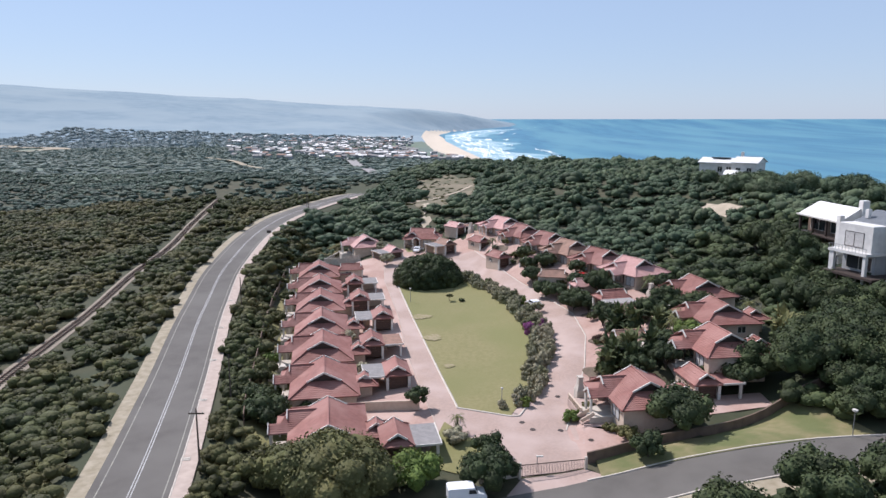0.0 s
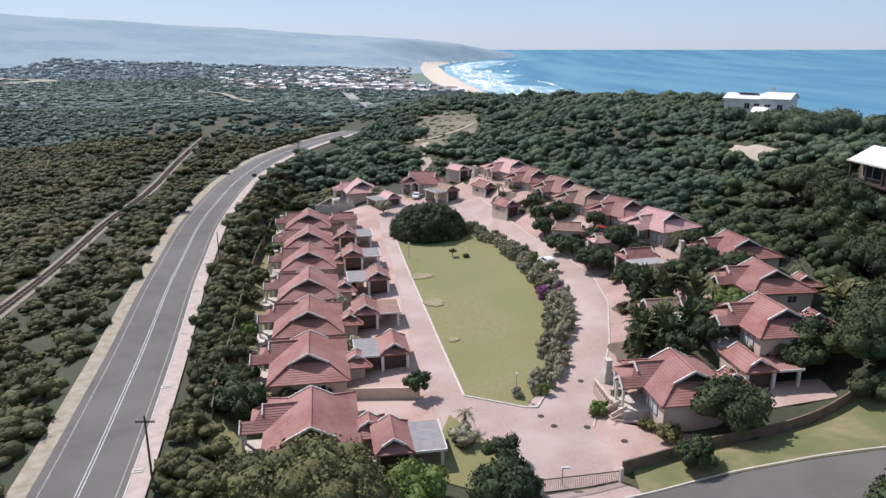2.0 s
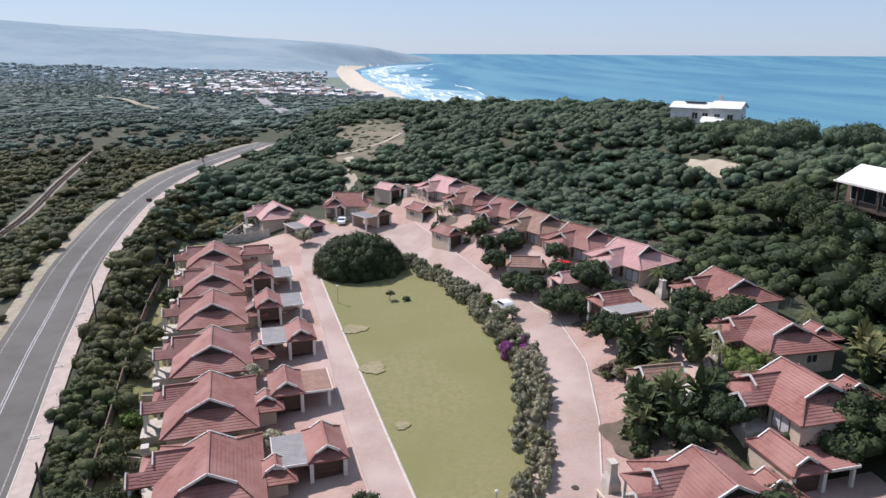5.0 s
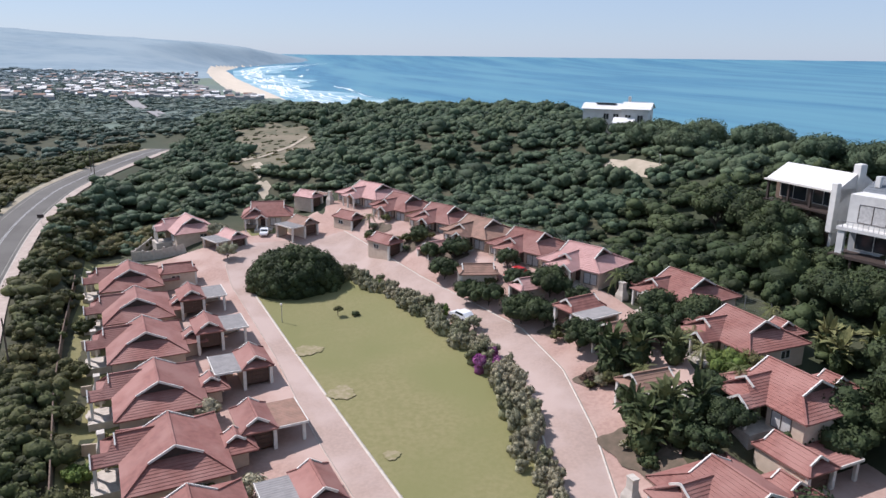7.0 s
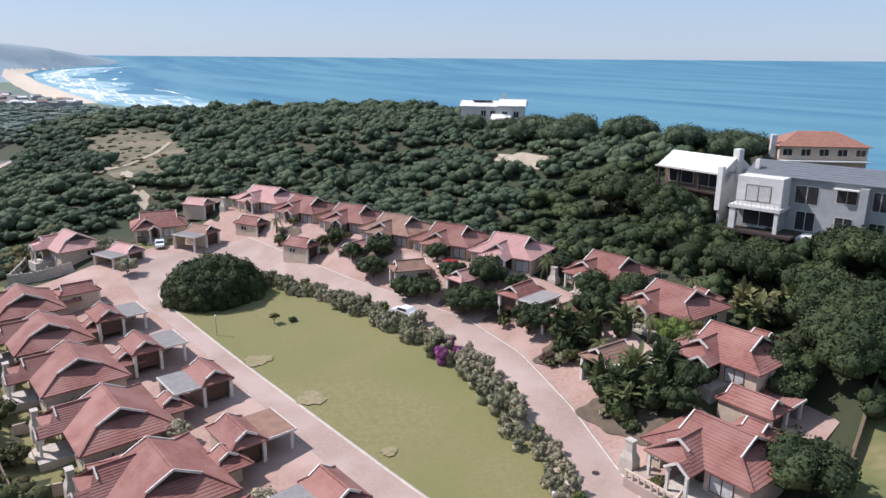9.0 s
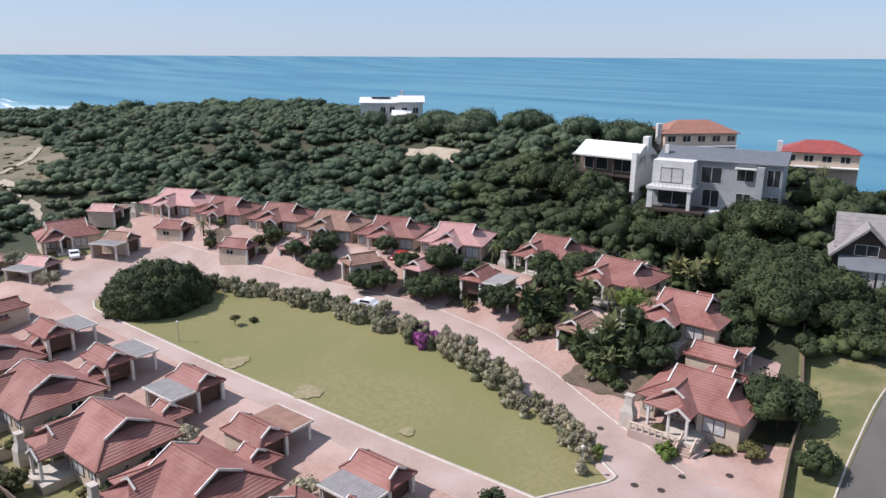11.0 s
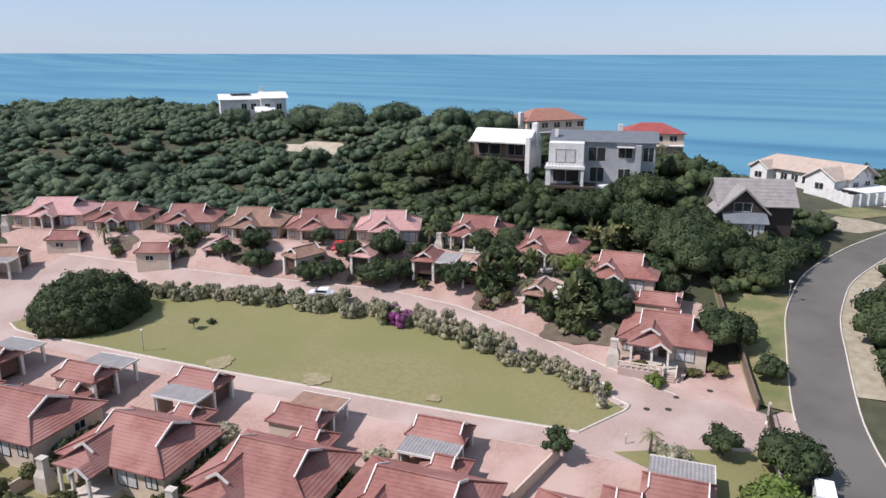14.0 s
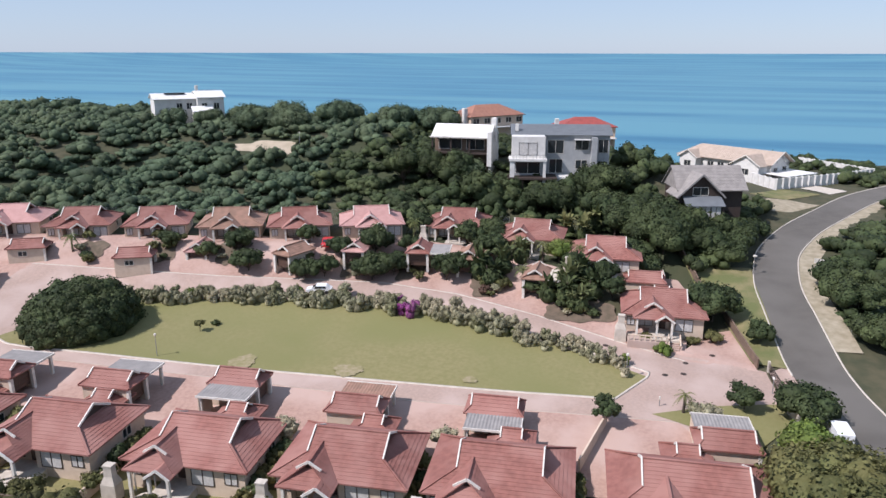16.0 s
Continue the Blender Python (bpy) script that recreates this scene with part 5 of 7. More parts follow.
def house(base, rz, L=13.6, W=10.4, ridge=7.6, h=5.2, tiles=None, label="", link=True, wing=-2.6, chimney=True, seed=0):
    """A single-storey house; ridge along x, front to -y."""
    tiles = tiles or M_TILE
    ob = empty("house", pose(*base, 0, 0, rz), label, "house")
    ev, o = 2.55, 0.55
    x0, x1, y0, y1 = -L / 2 + o, L / 2 - o, -W / 2 + o, W / 2 - o
    b = Build().box(x0, x1, y0 + 1.2, y1, -1.6, ev + 0.05).box(x0, wing - 2.2, y0, y0 + 1.2, -1.6, ev + 0.05).box(wing + 2.6, x1, y0, y0 + 1.2, -1.6, ev + 0.05)
    b.done("wall", M_WALL, ob)
    dutch_roof(ob, -L / 2, L / 2, -W / 2, W / 2, ev, h - ev, ridge, tiles)
    # front wing with its own small gable, hipped to the front
    ww, out, rise = 5.6, 1.6, (h - ev) * 0.72
    zr, yf = ev + rise, -W / 2 - out
    yb = -W / 2 * (1 - rise / (h - ev))
    b = Build()
    cut, yg = 0.55, yf + 1.5
    for s in (-1, 1):
        courses(b, (wing + s * ww / 2, yf, ev), (wing + s * ww / 2, -W / 2 + 0.1, ev), (wing, yb, zr), (wing, yg, zr))
    zm, wm = ev + rise * 0.62, ww / 2 * 0.38
    courses(b, (wing - ww / 2, yf, ev), (wing + ww / 2, yf, ev), (wing + wm, yg + 0.2, zm), (wing - wm, yg + 0.2, zm))
    b.beam((wing, yg, zr + 0.05), (wing, yb, zr + 0.05), 0.22, 0.12)
    w_roof = b.done("wing_roof", tiles, ob)
    for s in (-1, 1):
        barge(w_roof, (wing + s * (wm + 0.15), yg - 0.05, zm + 0.05), (wing, yg - 0.05, zr + 0.1))
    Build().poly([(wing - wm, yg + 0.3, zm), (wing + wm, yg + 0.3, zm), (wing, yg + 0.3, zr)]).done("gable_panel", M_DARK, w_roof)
    # porch gable on posts
    px, pw, py = wing + 1.5, 2.5, yf - 0.9
    b = Build()
    for s in (-1, 1):
        courses(b, (px + s * pw / 2, py, ev - 0.05), (px + s * pw / 2, yf + 1.2, ev - 0.05), (px, yf + 1.2, ev + 0.85), (px, py, ev + 0.85))
    p_roof = b.done("porch_roof", tiles, ob)
    for s in (-1, 1):
        barge(p_roof, (px + s * (pw / 2 + 0.08), py - 0.05, ev - 0.02), (px, py - 0.05, ev + 0.95))
        Build().box(px + s * 1.0 - 0.14, px + s * 1.0 + 0.14, py + 0.1, py + 0.38, -1.4, ev, bevel=0.03).done("post", M_WHITE, ob)
    Build().box(px - 1.7, px + 2.2, py - 0.3, y0 + 1.0, -1.6, 0.08).done("stoep", M_CONCRETE, ob, "pale tiled stoep under the porch")
    Build().box(wing - 2.3, wing - 2.02, yf + 0.1, yf + 0.38, -1.4, ev, bevel=0.03).done("post", M_WHITE, ob)
    # doors and windows
    Build().box(px - 0.5, px + 0.5, y0 + 1.13, y0 + 1.2, 0.05, 2.1).done("door", M_DOOR, ob, "dark timber front door")
    window(ob, wing - 0.9, y0 + 1.2, 0.3, 2.2, 1.8)
    window(ob, wing + 4.4, y0, 0.3, 2.4, 1.8)
    if x1 - wing > 8:
        window(ob, wing + 7.4, y0, 0.7, 1.4, 1.3)
    window(ob, x0 + 0.9, y0, 0.7, 1.1, 1.3)
    window(ob, x1, 1.4, 0.9, 1.5, 1.1, "y", 1, False)
    window(ob, x0, 1.0, 0.9, 1.5, 1.1, "y", -1, False)
    if chimney:
        c = Build()
        cx_, cy_ = x0 - 0.5, yf + 0.1
        rings = ((0.8, -1.5), (0.78, 0.9), (0.46, 1.7), (0.42, 2.7), (0.5, 2.75), (0.5, 2.9))
        for (wa, za), (wb, zb) in zip(rings, rings[1:]):
            for (sx_, sy_2), (tx, ty) in zip(((-1, -1), (1, -1), (1, 1), (-1, 1)), ((1, -1), (1, 1), (-1, 1), (-1, -1))):
                c.poly([(cx_ + sx_ * wa, cy_ + sy_2 * wa * 0.8, za), (cx_ + tx * wa, cy_ + ty * wa * 0.8, za), (cx_ + tx * wb, cy_ + ty * wb * 0.8, zb), (cx_ + sx_ * wb, cy_ + sy_2 * wb * 0.8, zb)])
        c.poly([(cx_ - 0.5, cy_ - 0.4, 2.9), (cx_ + 0.5, cy_ - 0.4, 2.9), (cx_ + 0.5, cy_ + 0.4, 2.9), (cx_ - 0.5, cy_ + 0.4, 2.9)])
        c.done("barbecue_chimney", M_CONCRETE, ob, "white plastered outdoor barbecue chimney")
    if link:
        Build().box(-1.6, 2.0, y1, y1 + 2.6, -1.4, 2.3).done("link_wall", M_WALL, ob)
        dutch_roof(ob, -2.2, 2.9, W / 2 - 1.0, W / 2 + 3.0, 2.25, 1.25, 2.2, tiles, name="link_roof")
    return ob


def garage(base, rz, tiles=None, flat=None, side=1, length=6.6, label="", doors=True, flat_w=3.4):
    """A tiled garage bay open to +x, with a flat-roofed bay beside it (side: +1 towards +y)."""
    tiles = tiles or M_TILE
    ob = empty("garage", pose(*base, 0, 0, rz), label, "garage", "garages of the estate")
    hl, hw = length / 2, 2.1
    wb = Build().box(-hl + 0.3, -hl + 0.5, -hw + 0.3, hw - 0.3, -1.2, 2.4).box(-hl + 0.5, hl - 0.5, -hw + 0.3, -hw + 0.5, -1.2, 2.4).box(-hl + 0.5, hl - 0.5, hw - 0.5, hw - 0.3, -1.2, 2.4)
    wb.done("wall", M_WALL, ob)
    dutch_roof(ob, -hl, hl, -hw, hw, 2.35, 1.3, length - 1.4, tiles, cut=0.42)
    for y in (-hw + 0.4, hw - 0.4):
        Build().box(hl - 0.55, hl - 0.2, y - 0.2, y + 0.2, -1.0, 2.36, bevel=0.03).done("pillar", M_WHITE, ob)
    if doors:
        door = Build()
        for k in range(4):
            door.box(hl - 0.75, hl - 0.68, -hw + 0.62, hw - 0.62, 0.02 + 0.53 * k, 0.52 + 0.53 * k)
        door.done("garage_door", M_DOOR, ob, "dark brown panelled garage door")
    if not flat:
        window(ob, -0.6, -hw + 0.3, 0.9, 1.5, 0.9, "x", -1, False)
        window(ob, -hl + 0.3, 0.0, 0.9, 1.2, 0.9, "y", -1, False)
    if flat:
        y0, y1 = (hw - 0.1, hw - 0.1 + flat_w) if side > 0 else (-hw + 0.1 - flat_w, -hw + 0.1)
        f = Build()
        xs = [-hl + 0.5 + k * (length - 0.6) / 32 for k in range(33)]
        for k in range(32):
            za, zb = (2.38, 2.43) if k % 2 else (2.43, 2.38)
            f.poly([(xs[k], y0, za), (xs[k + 1], y0, zb), (xs[k + 1], y1, zb), (xs[k], y1, za)])
            f.poly([(xs[k], y1, za - 0.1), (xs[k + 1], y1, zb - 0.1), (xs[k + 1], y0, zb - 0.1), (xs[k], y0, za - 0.1)])
        fl = f.done("flat_roof", flat, ob)
        edge = y1 if side > 0 else y0
        Build().box(-hl + 0.45, hl - 0.05, edge - 0.05, edge + 0.05, 2.22, 2.47).done("fascia", M_WHITE, fl)
        Build().box(hl - 0.1, hl - 0.0, y0, y1, 2.2, 2.46).done("fascia", M_WHITE, fl)
        for x in (hl - 0.4, -hl + 0.8):
            Build().box(x - 0.17, x + 0.17, edge - side * 0.45 - 0.17, edge - side * 0.45 + 0.17, -1.0, 2.28, bevel=0.03).done("pillar", M_WHITE, ob)
        Build().box(-hl + 0.55, -hl + 0.7, min(y0, y1) + 0.2, max(y0, y1) - 0.3, -1.0, 2.28).done("back_wall", M_WALL, ob)
    return ob


RED, PINK = "beige house with weathered red tiled roof", "pale house with faded pink tiled roof"
for k, (x, y, zr, L) in enumerate([(-15.0, 86.2, 2.8, 15.5), (-18.4, 103.5, 2.9, 14), (-21.1, 118.1, 3.0, 13.6), (-23.9, 133.5, 2.95, 13.6), (-26.9, 149.8, 3.05, 13.4), (-29.7, 165.2, 2.95, 13.0), (-32.5, 180.6, 3.3, 13.0)]):
    house((x, y, zr - 5.2), -80.3, L, ridge=L - 6.0, label=RED + " and a front porch", seed=k)
for k, (x, y, zr, s, tl) in enumerate([(40.4, 146.2, 11.3, 29, M_TILE_PINK), (36.2, 159.2, 10.9, 31, M_TILE), (31.0, 170.6, 11.0, 28, M_TILE_BROWN), (28.0, 185.4, 10.6, 32, M_TILE), (22.6, 198.6, 10.6, 30, M_TILE), (18.3, 213.0, 10.9, 32, M_TILE_PINK),
                                     (49.0, 131.5, 10.3, 12, M_TILE), (47.2, 116.6, 9.7, 6, M_TILE), (42.0, 102.6, 9.0, 8, M_TILE), (27.2, 92, 5.6, 8, M_TILE)]):
    house((x, y, zr - 5.1), -90 + s, 14.6 if k == 5 else 12.0, 10.8 if k == 5 else 10.0, 8.0 if k == 5 else 6.6, 5.1, tiles=tl, link=k > 6, chimney=k > 4, wing=-0.4 if k < 6 else -1.6, label=(PINK if tl is M_TILE_PINK else RED) + " above the paved street", seed=20 + k)
house((-23.4, 209.5, 0.5), -72, 11.5, 9.6, 6, tiles=M_TILE_PINK, label=PINK + " inside a pale garden wall", link=False, chimney=False)
house((-6.2, 212.5, 2.3), -6, 11.5, 8.6, 7.4, label=RED + " and a white awning", link=False, chimney=False)



def terrace():
    """The raised terrace and steps before the corner house."""
    ob = empty("terrace", pose(27.2, 92, 0.4, 0, 0, -82), "raised brick terrace with steps and balusters", "terrace")
    Build().box(-5.0, 0.6, -8.6, -5.2, -2.0, 0.1, bevel=0.03).done("platform", M_PAVER, ob)
    for k in range(5):
        Build().box(0.6, 2.0, -7.3 - 0.32 * (k + 1), -7.3 - 0.32 * k, -2.0, 0.05 - 0.17 * k).done("step", M_PAVER, ob)
    Build().box(0.6, 2.0, -7.3, -5.2, -2.0, 0.09).done("landing", M_PAVER, ob)
    for x in (0.45, 2.0):
        Build().beam((x + 0.07, -9.0, -0.2), (x + 0.07, -7.2, 0.75), 0.14, 0.5).done("stair_wall", M_WALL, ob)
    for k in range(8):
        Build().box(-4.9 + 0.72 * k, -4.72 + 0.72 * k, -8.55, -8.37, 0.1, 0.85).done("baluster", M_WALL, ob)
    Build().box(-5.0, 0.5, -8.58, -8.34, 0.85, 0.95).done("handrail", M_WALL, ob)


terrace()
TG = "tiled garage bay beside a flat-roofed carport with white pillars"
for x, y, zr, rz, fl, sd, tl in [
        (-7.5, 107.4, 2.05, -80, M_GREYROOF, -1, M_TILE), (-12.9, 121.9, 2.2, -80, M_TILE_BROWN, 1, M_TILE), (-12.4, 137.9, 2.5, -80, M_GREYROOF, -1, M_TILE), (-18.5, 151.3, 2.75, -80, M_GREYROOF, 1, M_TILE),
        (-21.5, 166.3, 2.9, -80, M_GREYROOF, 1, M_TILE), (-24.4, 181.6, 2.8, 10, None, 1, M_TILE), (-6.0, 83.2, 2.0, -80, M_GREYROOF, 1, M_TILE),
        (-14.6, 199.2, 4.4, -60, M_GREYROOF, -1, M_TILE_PINK), (0.6, 201.6, 6.0, -58, M_GREYROOF, -1, M_TILE_BROWN), (3.8, 219.6, 8.4, -50, M_TILE_BROWN, 1, M_TILE_PINK), (10.4, 198.8, 7.3, -58, None, 1, M_TILE),
        (14.3, 178.8, 6.7, -60, None, 1, M_TILE), (24.6, 153.4, 7.2, 168, None, 1, M_TILE_BROWN), (30.2, 143.8, 7.4, 190, None, 1, M_TILE_PINK), (32.9, 133.2, 7.5, 195, M_GREYROOF, 1, M_TILE), (34.4, 124.4, 6.9, 190, None, 1, M_TILE_BROWN),
        (30.8, 111.8, 5.9, 185, M_CONCRETE, 1, M_TILE_BROWN), (36.4, 95.4, 5.2, -82, M_TILE, 1, M_TILE), (22.6, 171.4, 6.6, 200, None, 1, M_TILE_PINK)]:
    garage((x, y, zr - 3.65), rz, tl, fl, sd, label=("red " if tl is M_TILE else "faded ") + TG if fl else "single tiled garage with white pillars")


# ---- buildings on the dune ----
def hip_roof(parent, x0, x1, y0, y1, z0, rise, mat, name="roof"):
    """A plain hipped roof; ridge along x."""
    r, cy_ = min((y1 - y0) / 2, (x1 - x0) / 2 - 0.3), (y0 + y1) / 2
    b = Build()
    for y in (y0, y1):
        courses(b, (x0, y, z0), (x1, y, z0), (x1 - r, cy_, z0 + rise), (x0 + r, cy_, z0 + rise), step_=0.6)
    for x, q in ((x0, x0 + r), (x1, x1 - r)):
        courses(b, (x, y0, z0), (x, y1, z0), (q, cy_ + 0.01, z0 + rise), (q, cy_ - 0.01, z0 + rise), step_=0.6)
    return b.done(name, mat, parent)


def gable_roof(parent, x0, x1, y0, y1, z0, rise, mat, name="roof", back=0.5):
    """A plain gabled roof; ridge along x at the share back of the depth."""
    yr = y0 + (y1 - y0) * back
    b = Build()
    for y in (y0, y1):
        courses(b, (x0, y, z0), (x1, y, z0), (x1, yr, z0 + rise), (x0, yr, z0 + rise), step_=0.8, lift=0.03)
    for x in (x0 + 0.4, x1 - 0.4):
        b.poly([(x, y0 + 0.3, z0 - 0.1), (x, y1 - 0.3, z0 - 0.1), (x, yr, z0 + rise - 0.15)])
    return b.done(name, mat, parent)


def modern_house():
    ob = empty("house", pose(76.8, 128.6, 11.3, 0, 0, -73), "large pale grey modern house with dark roof", "house")
    Build().box(0, 21.3, 0, 9.6, -4, 10.4).done("wall", M_GREYWALL, ob)
    gable_roof(ob, -0.6, 21.9, -0.5, 10.2, 10.35, 1.9, M_SLATE)
    Build().box(-0.4, 6.8, -3.9, 0, 5.6, 10.0).box(-0.4, 6.8, -3.9, 0, 10.0, 10.35, bevel=0.06).done("block", M_WHITEWALL, ob, "white plastered upper block")
    Build().box(-1.0, 7.2, -5.4, 0, 5.1, 5.6).done("balcony_slab", M_WHITEWALL, ob)
    b = Build()
    for k in range(12):
        b.box(-0.9 + k * 0.72, -0.84 + k * 0.72, -5.36, -5.30, 5.6, 6.5)
    b.box(-0.95, 7.15, -5.38, -5.28, 6.45, 6.53)
    b.done("balustrade", M_METAL, ob)
    Build().box(-0.8, 0.2, -5.2, -4.6, 1.5, 5.1).done("pillar", M_WHITEWALL, ob)
    Build().box(6.4, 7.0, -5.2, -4.6, -3.0, 5.1).done("pillar", M_WHITEWALL, ob)
    Build().box(-0.4, 6.6, -2.4, 0, 1.6, 5.1).done("lower_block", M_GREYWALL, ob)
    Build().box(-1.2, 9.5, -6.2, 0, 1.2, 1.6).done("deck", M_DARK, ob, "dark timber deck")
    for x in (2.0, 6.0, 9.0):
        Build().box(x - 0.15, x + 0.15, -6.0, -5.7, -4.5, 1.2).done("deck_post", M_DARK, ob)
    window(ob, 3.1, -3.9, 6.3, 4.0, 2.7)
    window(ob, 3.2, -2.4, 2.0, 5.4, 2.6, curtain=False)
    window(ob, 9.4, 0, 6.2, 3.6, 3.0, curtain=False)
    window(ob, 9.6, 0, 1.8, 3.0, 3.2, curtain=False)
    window(ob, 15.2, 0, 7.0, 3.0, 2.2, curtain=False)
    window(ob, 15.2, 0, 2.8, 2.6, 2.0, curtain=False)
    window(ob, 19.9, 0, 6.4, 2.2, 3.0, curtain=False)
    window(ob, 19.9, 0, 2.6, 2.2, 2.0, curtain=False)
    Build().box(13.4, 17.0, -1.3, -0.1, 9.3, 9.5).done("awning", M_WHITEWALL, ob)
    Build().box(17.2, 18.4, -1.6, 0, 0.4, 9.9).done("fin_wall", M_GREYWALL, ob)
    Build().box(9.5, 14.5, -3.4, 0, -3.6, 1.6, bevel=0.3).done("garage_wing", M_WHITEWALL, ob, "white plastered lower wing")
    Build().box(0.4, 1.1, 1.0, 1.7, 11.0, 12.6).done("chimney", M_WHITEWALL, ob)


def white_roof_house():
    ob = empty("house", pose(75.0, 147.8, 14.2, 0, 0, -85), "white house with a broad white sheet roof", "house")
    # dark wall colour paints the shade under the verandah roof
    Build().box(0.3, 13.3, 2.6, 8.8, -3, 6.6).done("wall", M_DARK_SHADE_WALL, ob)
    gable_roof(ob, 0, 13.6, 0.4, 9.4, 6.5, 2.5, M_WHITESHEET)
    Build().box(-0.3, 13.8, 0.15, 0.38, 6.2, 6.48).done("fascia", M_WHITE, ob)
    for x in (0.2, 4.6, 9.0, 13.2):
        Build().box(x - 0.18, x + 0.18, 0.7, 1.06, -3, 6.6).done("post", M_DARK, ob)
    window(ob, 4.0, 2.6, 3.4, 5.5, 2.4, curtain=False)
    window(ob, 10.0, 2.6, 3.4, 4.2, 2.4, curtain=False)
    Build().box(-0.2, 13.6, 0.2, 2.6, 2.6, 2.9).done("deck", M_DARK, ob, "dark timber verandah deck")
    Build().box(13.6, 14.1, 0.6, 9.4, -3, 6.8).slab([(13.6, 0.6, 6.8), (14.1, 0.6, 6.8), (14.1, 4.9, 9.5), (13.6, 4.9, 9.5)], 2.6).slab([(13.6, 4.9, 9.5), (14.1, 4.9, 9.5), (14.1, 9.4, 6.8), (13.6, 9.4, 6.8)], 2.6).done("gable_wall", M_WHITEWALL, ob)
    Build().box(13.3, 14.5, 4.2, 5.6, 5, 10.6, bevel=0.1).done("chimney", M_WHITEWALL, ob)
    Build().box(13.3, 14.3, 0.0, 0.9, 0, 7.8, bevel=0.1).done("chimney", M_WHITEWALL, ob)


def ridge_house():
    ob = empty("house", pose(86.2, 237.2, 21.6, 0, 0, -40), "white two-storey house on the dune crest", "house")
    Build().box(0, 11.5, 0, 8, -4, 4.6).done("wall", M_WHITEWALL, ob)
    Build().box(11.5, 19.0, -2.5, 7, -4, 5.0).done("wall", M_WHITEWALL, ob)
    gable_roof(ob, -0.5, 11.5, -0.6, 8.6, 4.6, 1.5, M_WHITESHEET)
    gable_roof(ob, 11.2, 19.6, -3.1, 7.6, 5.0, 1.7, M_WHITESHEET)
    for x0, x1, z in ((3.2, 9.0, 6.25), (13.2, 18.0, 6.75)):
        Build().box(x0, x1, 2.2, 3.6, z - 0.25, z, bevel=0.04).done("solar_panel", M_GLASS, ob, "dark solar water panel")
    for x, y in ((6.8, 0), (9.6, 0), (13.4, -2.5), (16.8, -2.5)):
        window(ob, x, y, 1.6, 1.6, 1.8, curtain=False)
    window(ob, 19.0, 2.0, 1.4, 1.8, 1.8, "y", 1, False)
    Build().slab([(9.5, -5.5, 1.2), (15.5, -5.5, 1.2), (15.5, -2.5, 2.6), (9.5, -2.5, 2.6)], 0.2).done("porch_roof", M_WHITESHEET, ob)
    Build().box(9.8, 15.2, -5.2, -2.5, -4, 1.1).done("porch_wall", M_WHITEWALL, ob)
    Build().box(12.2, 13.0, 3.4, 4.2, 6, 8.2, bevel=0.05).done("chimney", M_WHITEWALL, ob)


def tiled_villa(base, rz, w, d, h, rise, mat, label):
    ob = empty("house", pose(*base, 0, 0, rz), label, "house")
    Build().box(0.6, w - 0.6, 0.6, d - 0.6, -13, h).done("wall", M_WALL, ob)
    hip_roof(ob, 0, w, 0, d, h, rise, mat)
    for k in range(int(w / 4)):
        window(ob, 2.4 + 4 * k, 0.6, 0.6, 2.2, 1.6, curtain=False)
    Build().box(0.7, w - 0.7, -1.4, 0.6, -0.6, -0.35).done("balcony_slab", M_WHITEWALL, ob)
    Build().box(-0.9, 0.3, 2.0, 3.2, 0, h + 2.4, bevel=0.1).done("chimney", M_WHITEWALL, ob)
    return ob


def timber_house():
    ob = empty("house", pose(71.0, 88.0, 8.4, 0, 0, -69), "dark timber house with grey shingle roof", "house")
    Build().box(-6, 6.6, -3.2, 4.6, -4, 5.2).done("wall", M_DARK, ob)
    gable_roof(ob, -6.6, 7.2, -4.4, 5.4, 5.2, 4.2, M_THATCHGREY)
    b = Build()
    x, hw, z0, rise = -2.6, 4.6, 4.2, 4.4
    for s in (-1, 1):
        courses(b, (x + s * hw, -6.6, z0), (x + s * hw, 0.4, z0), (x, 0.4, z0 + rise), (x, -6.6, z0 + rise), step_=0.7, lift=0.03)
    b.done("gable_roof", M_THATCHGREY, ob)
    Build().poly([(x - hw + 0.3, -5.9, z0), (x + hw - 0.3, -5.9, z0), (x, -5.9, z0 + rise - 0.2)]).box(x - hw + 0.5, x + hw - 0.5, -5.9, -3.2, -4, z0).done("gable_wall", M_DARK, ob)
    window(ob, x, -5.9, z0 + 0.3, 3.0, 1.6, curtain=False)
    Build().slab([(x - 3.4, -8.6, 3.0), (x + 4.0, -8.6, 3.0), (x + 4.0, -5.9, 4.4), (x - 3.4, -5.9, 4.4)], 0.15).done("sunroom_roof", M_SLATE, ob)
    Build().box(x - 2.6, x + 3.4, -8.2, -5.9, -3, 0.6).done("sunroom_wall", M_DARK, ob)
    for k in range(3):
        window(ob, x - 1.6 + 2 * k, -8.2, 0.6, 1.9, 2.3)
    for s in (-3.0, 3.8):
        Build().box(x + s - 0.12, x + s + 0.12, -8.3, -8.05, -3, 3.0).done("post", M_DARK, ob)
    b = Build()
    for s in (-1, 1):
        b.beam((x + s * hw, -6.7, z0), (x, -6.7, z0 + rise), 0.12, 0.3)
    b.done("barge_board", M_GREYROOF, ob)


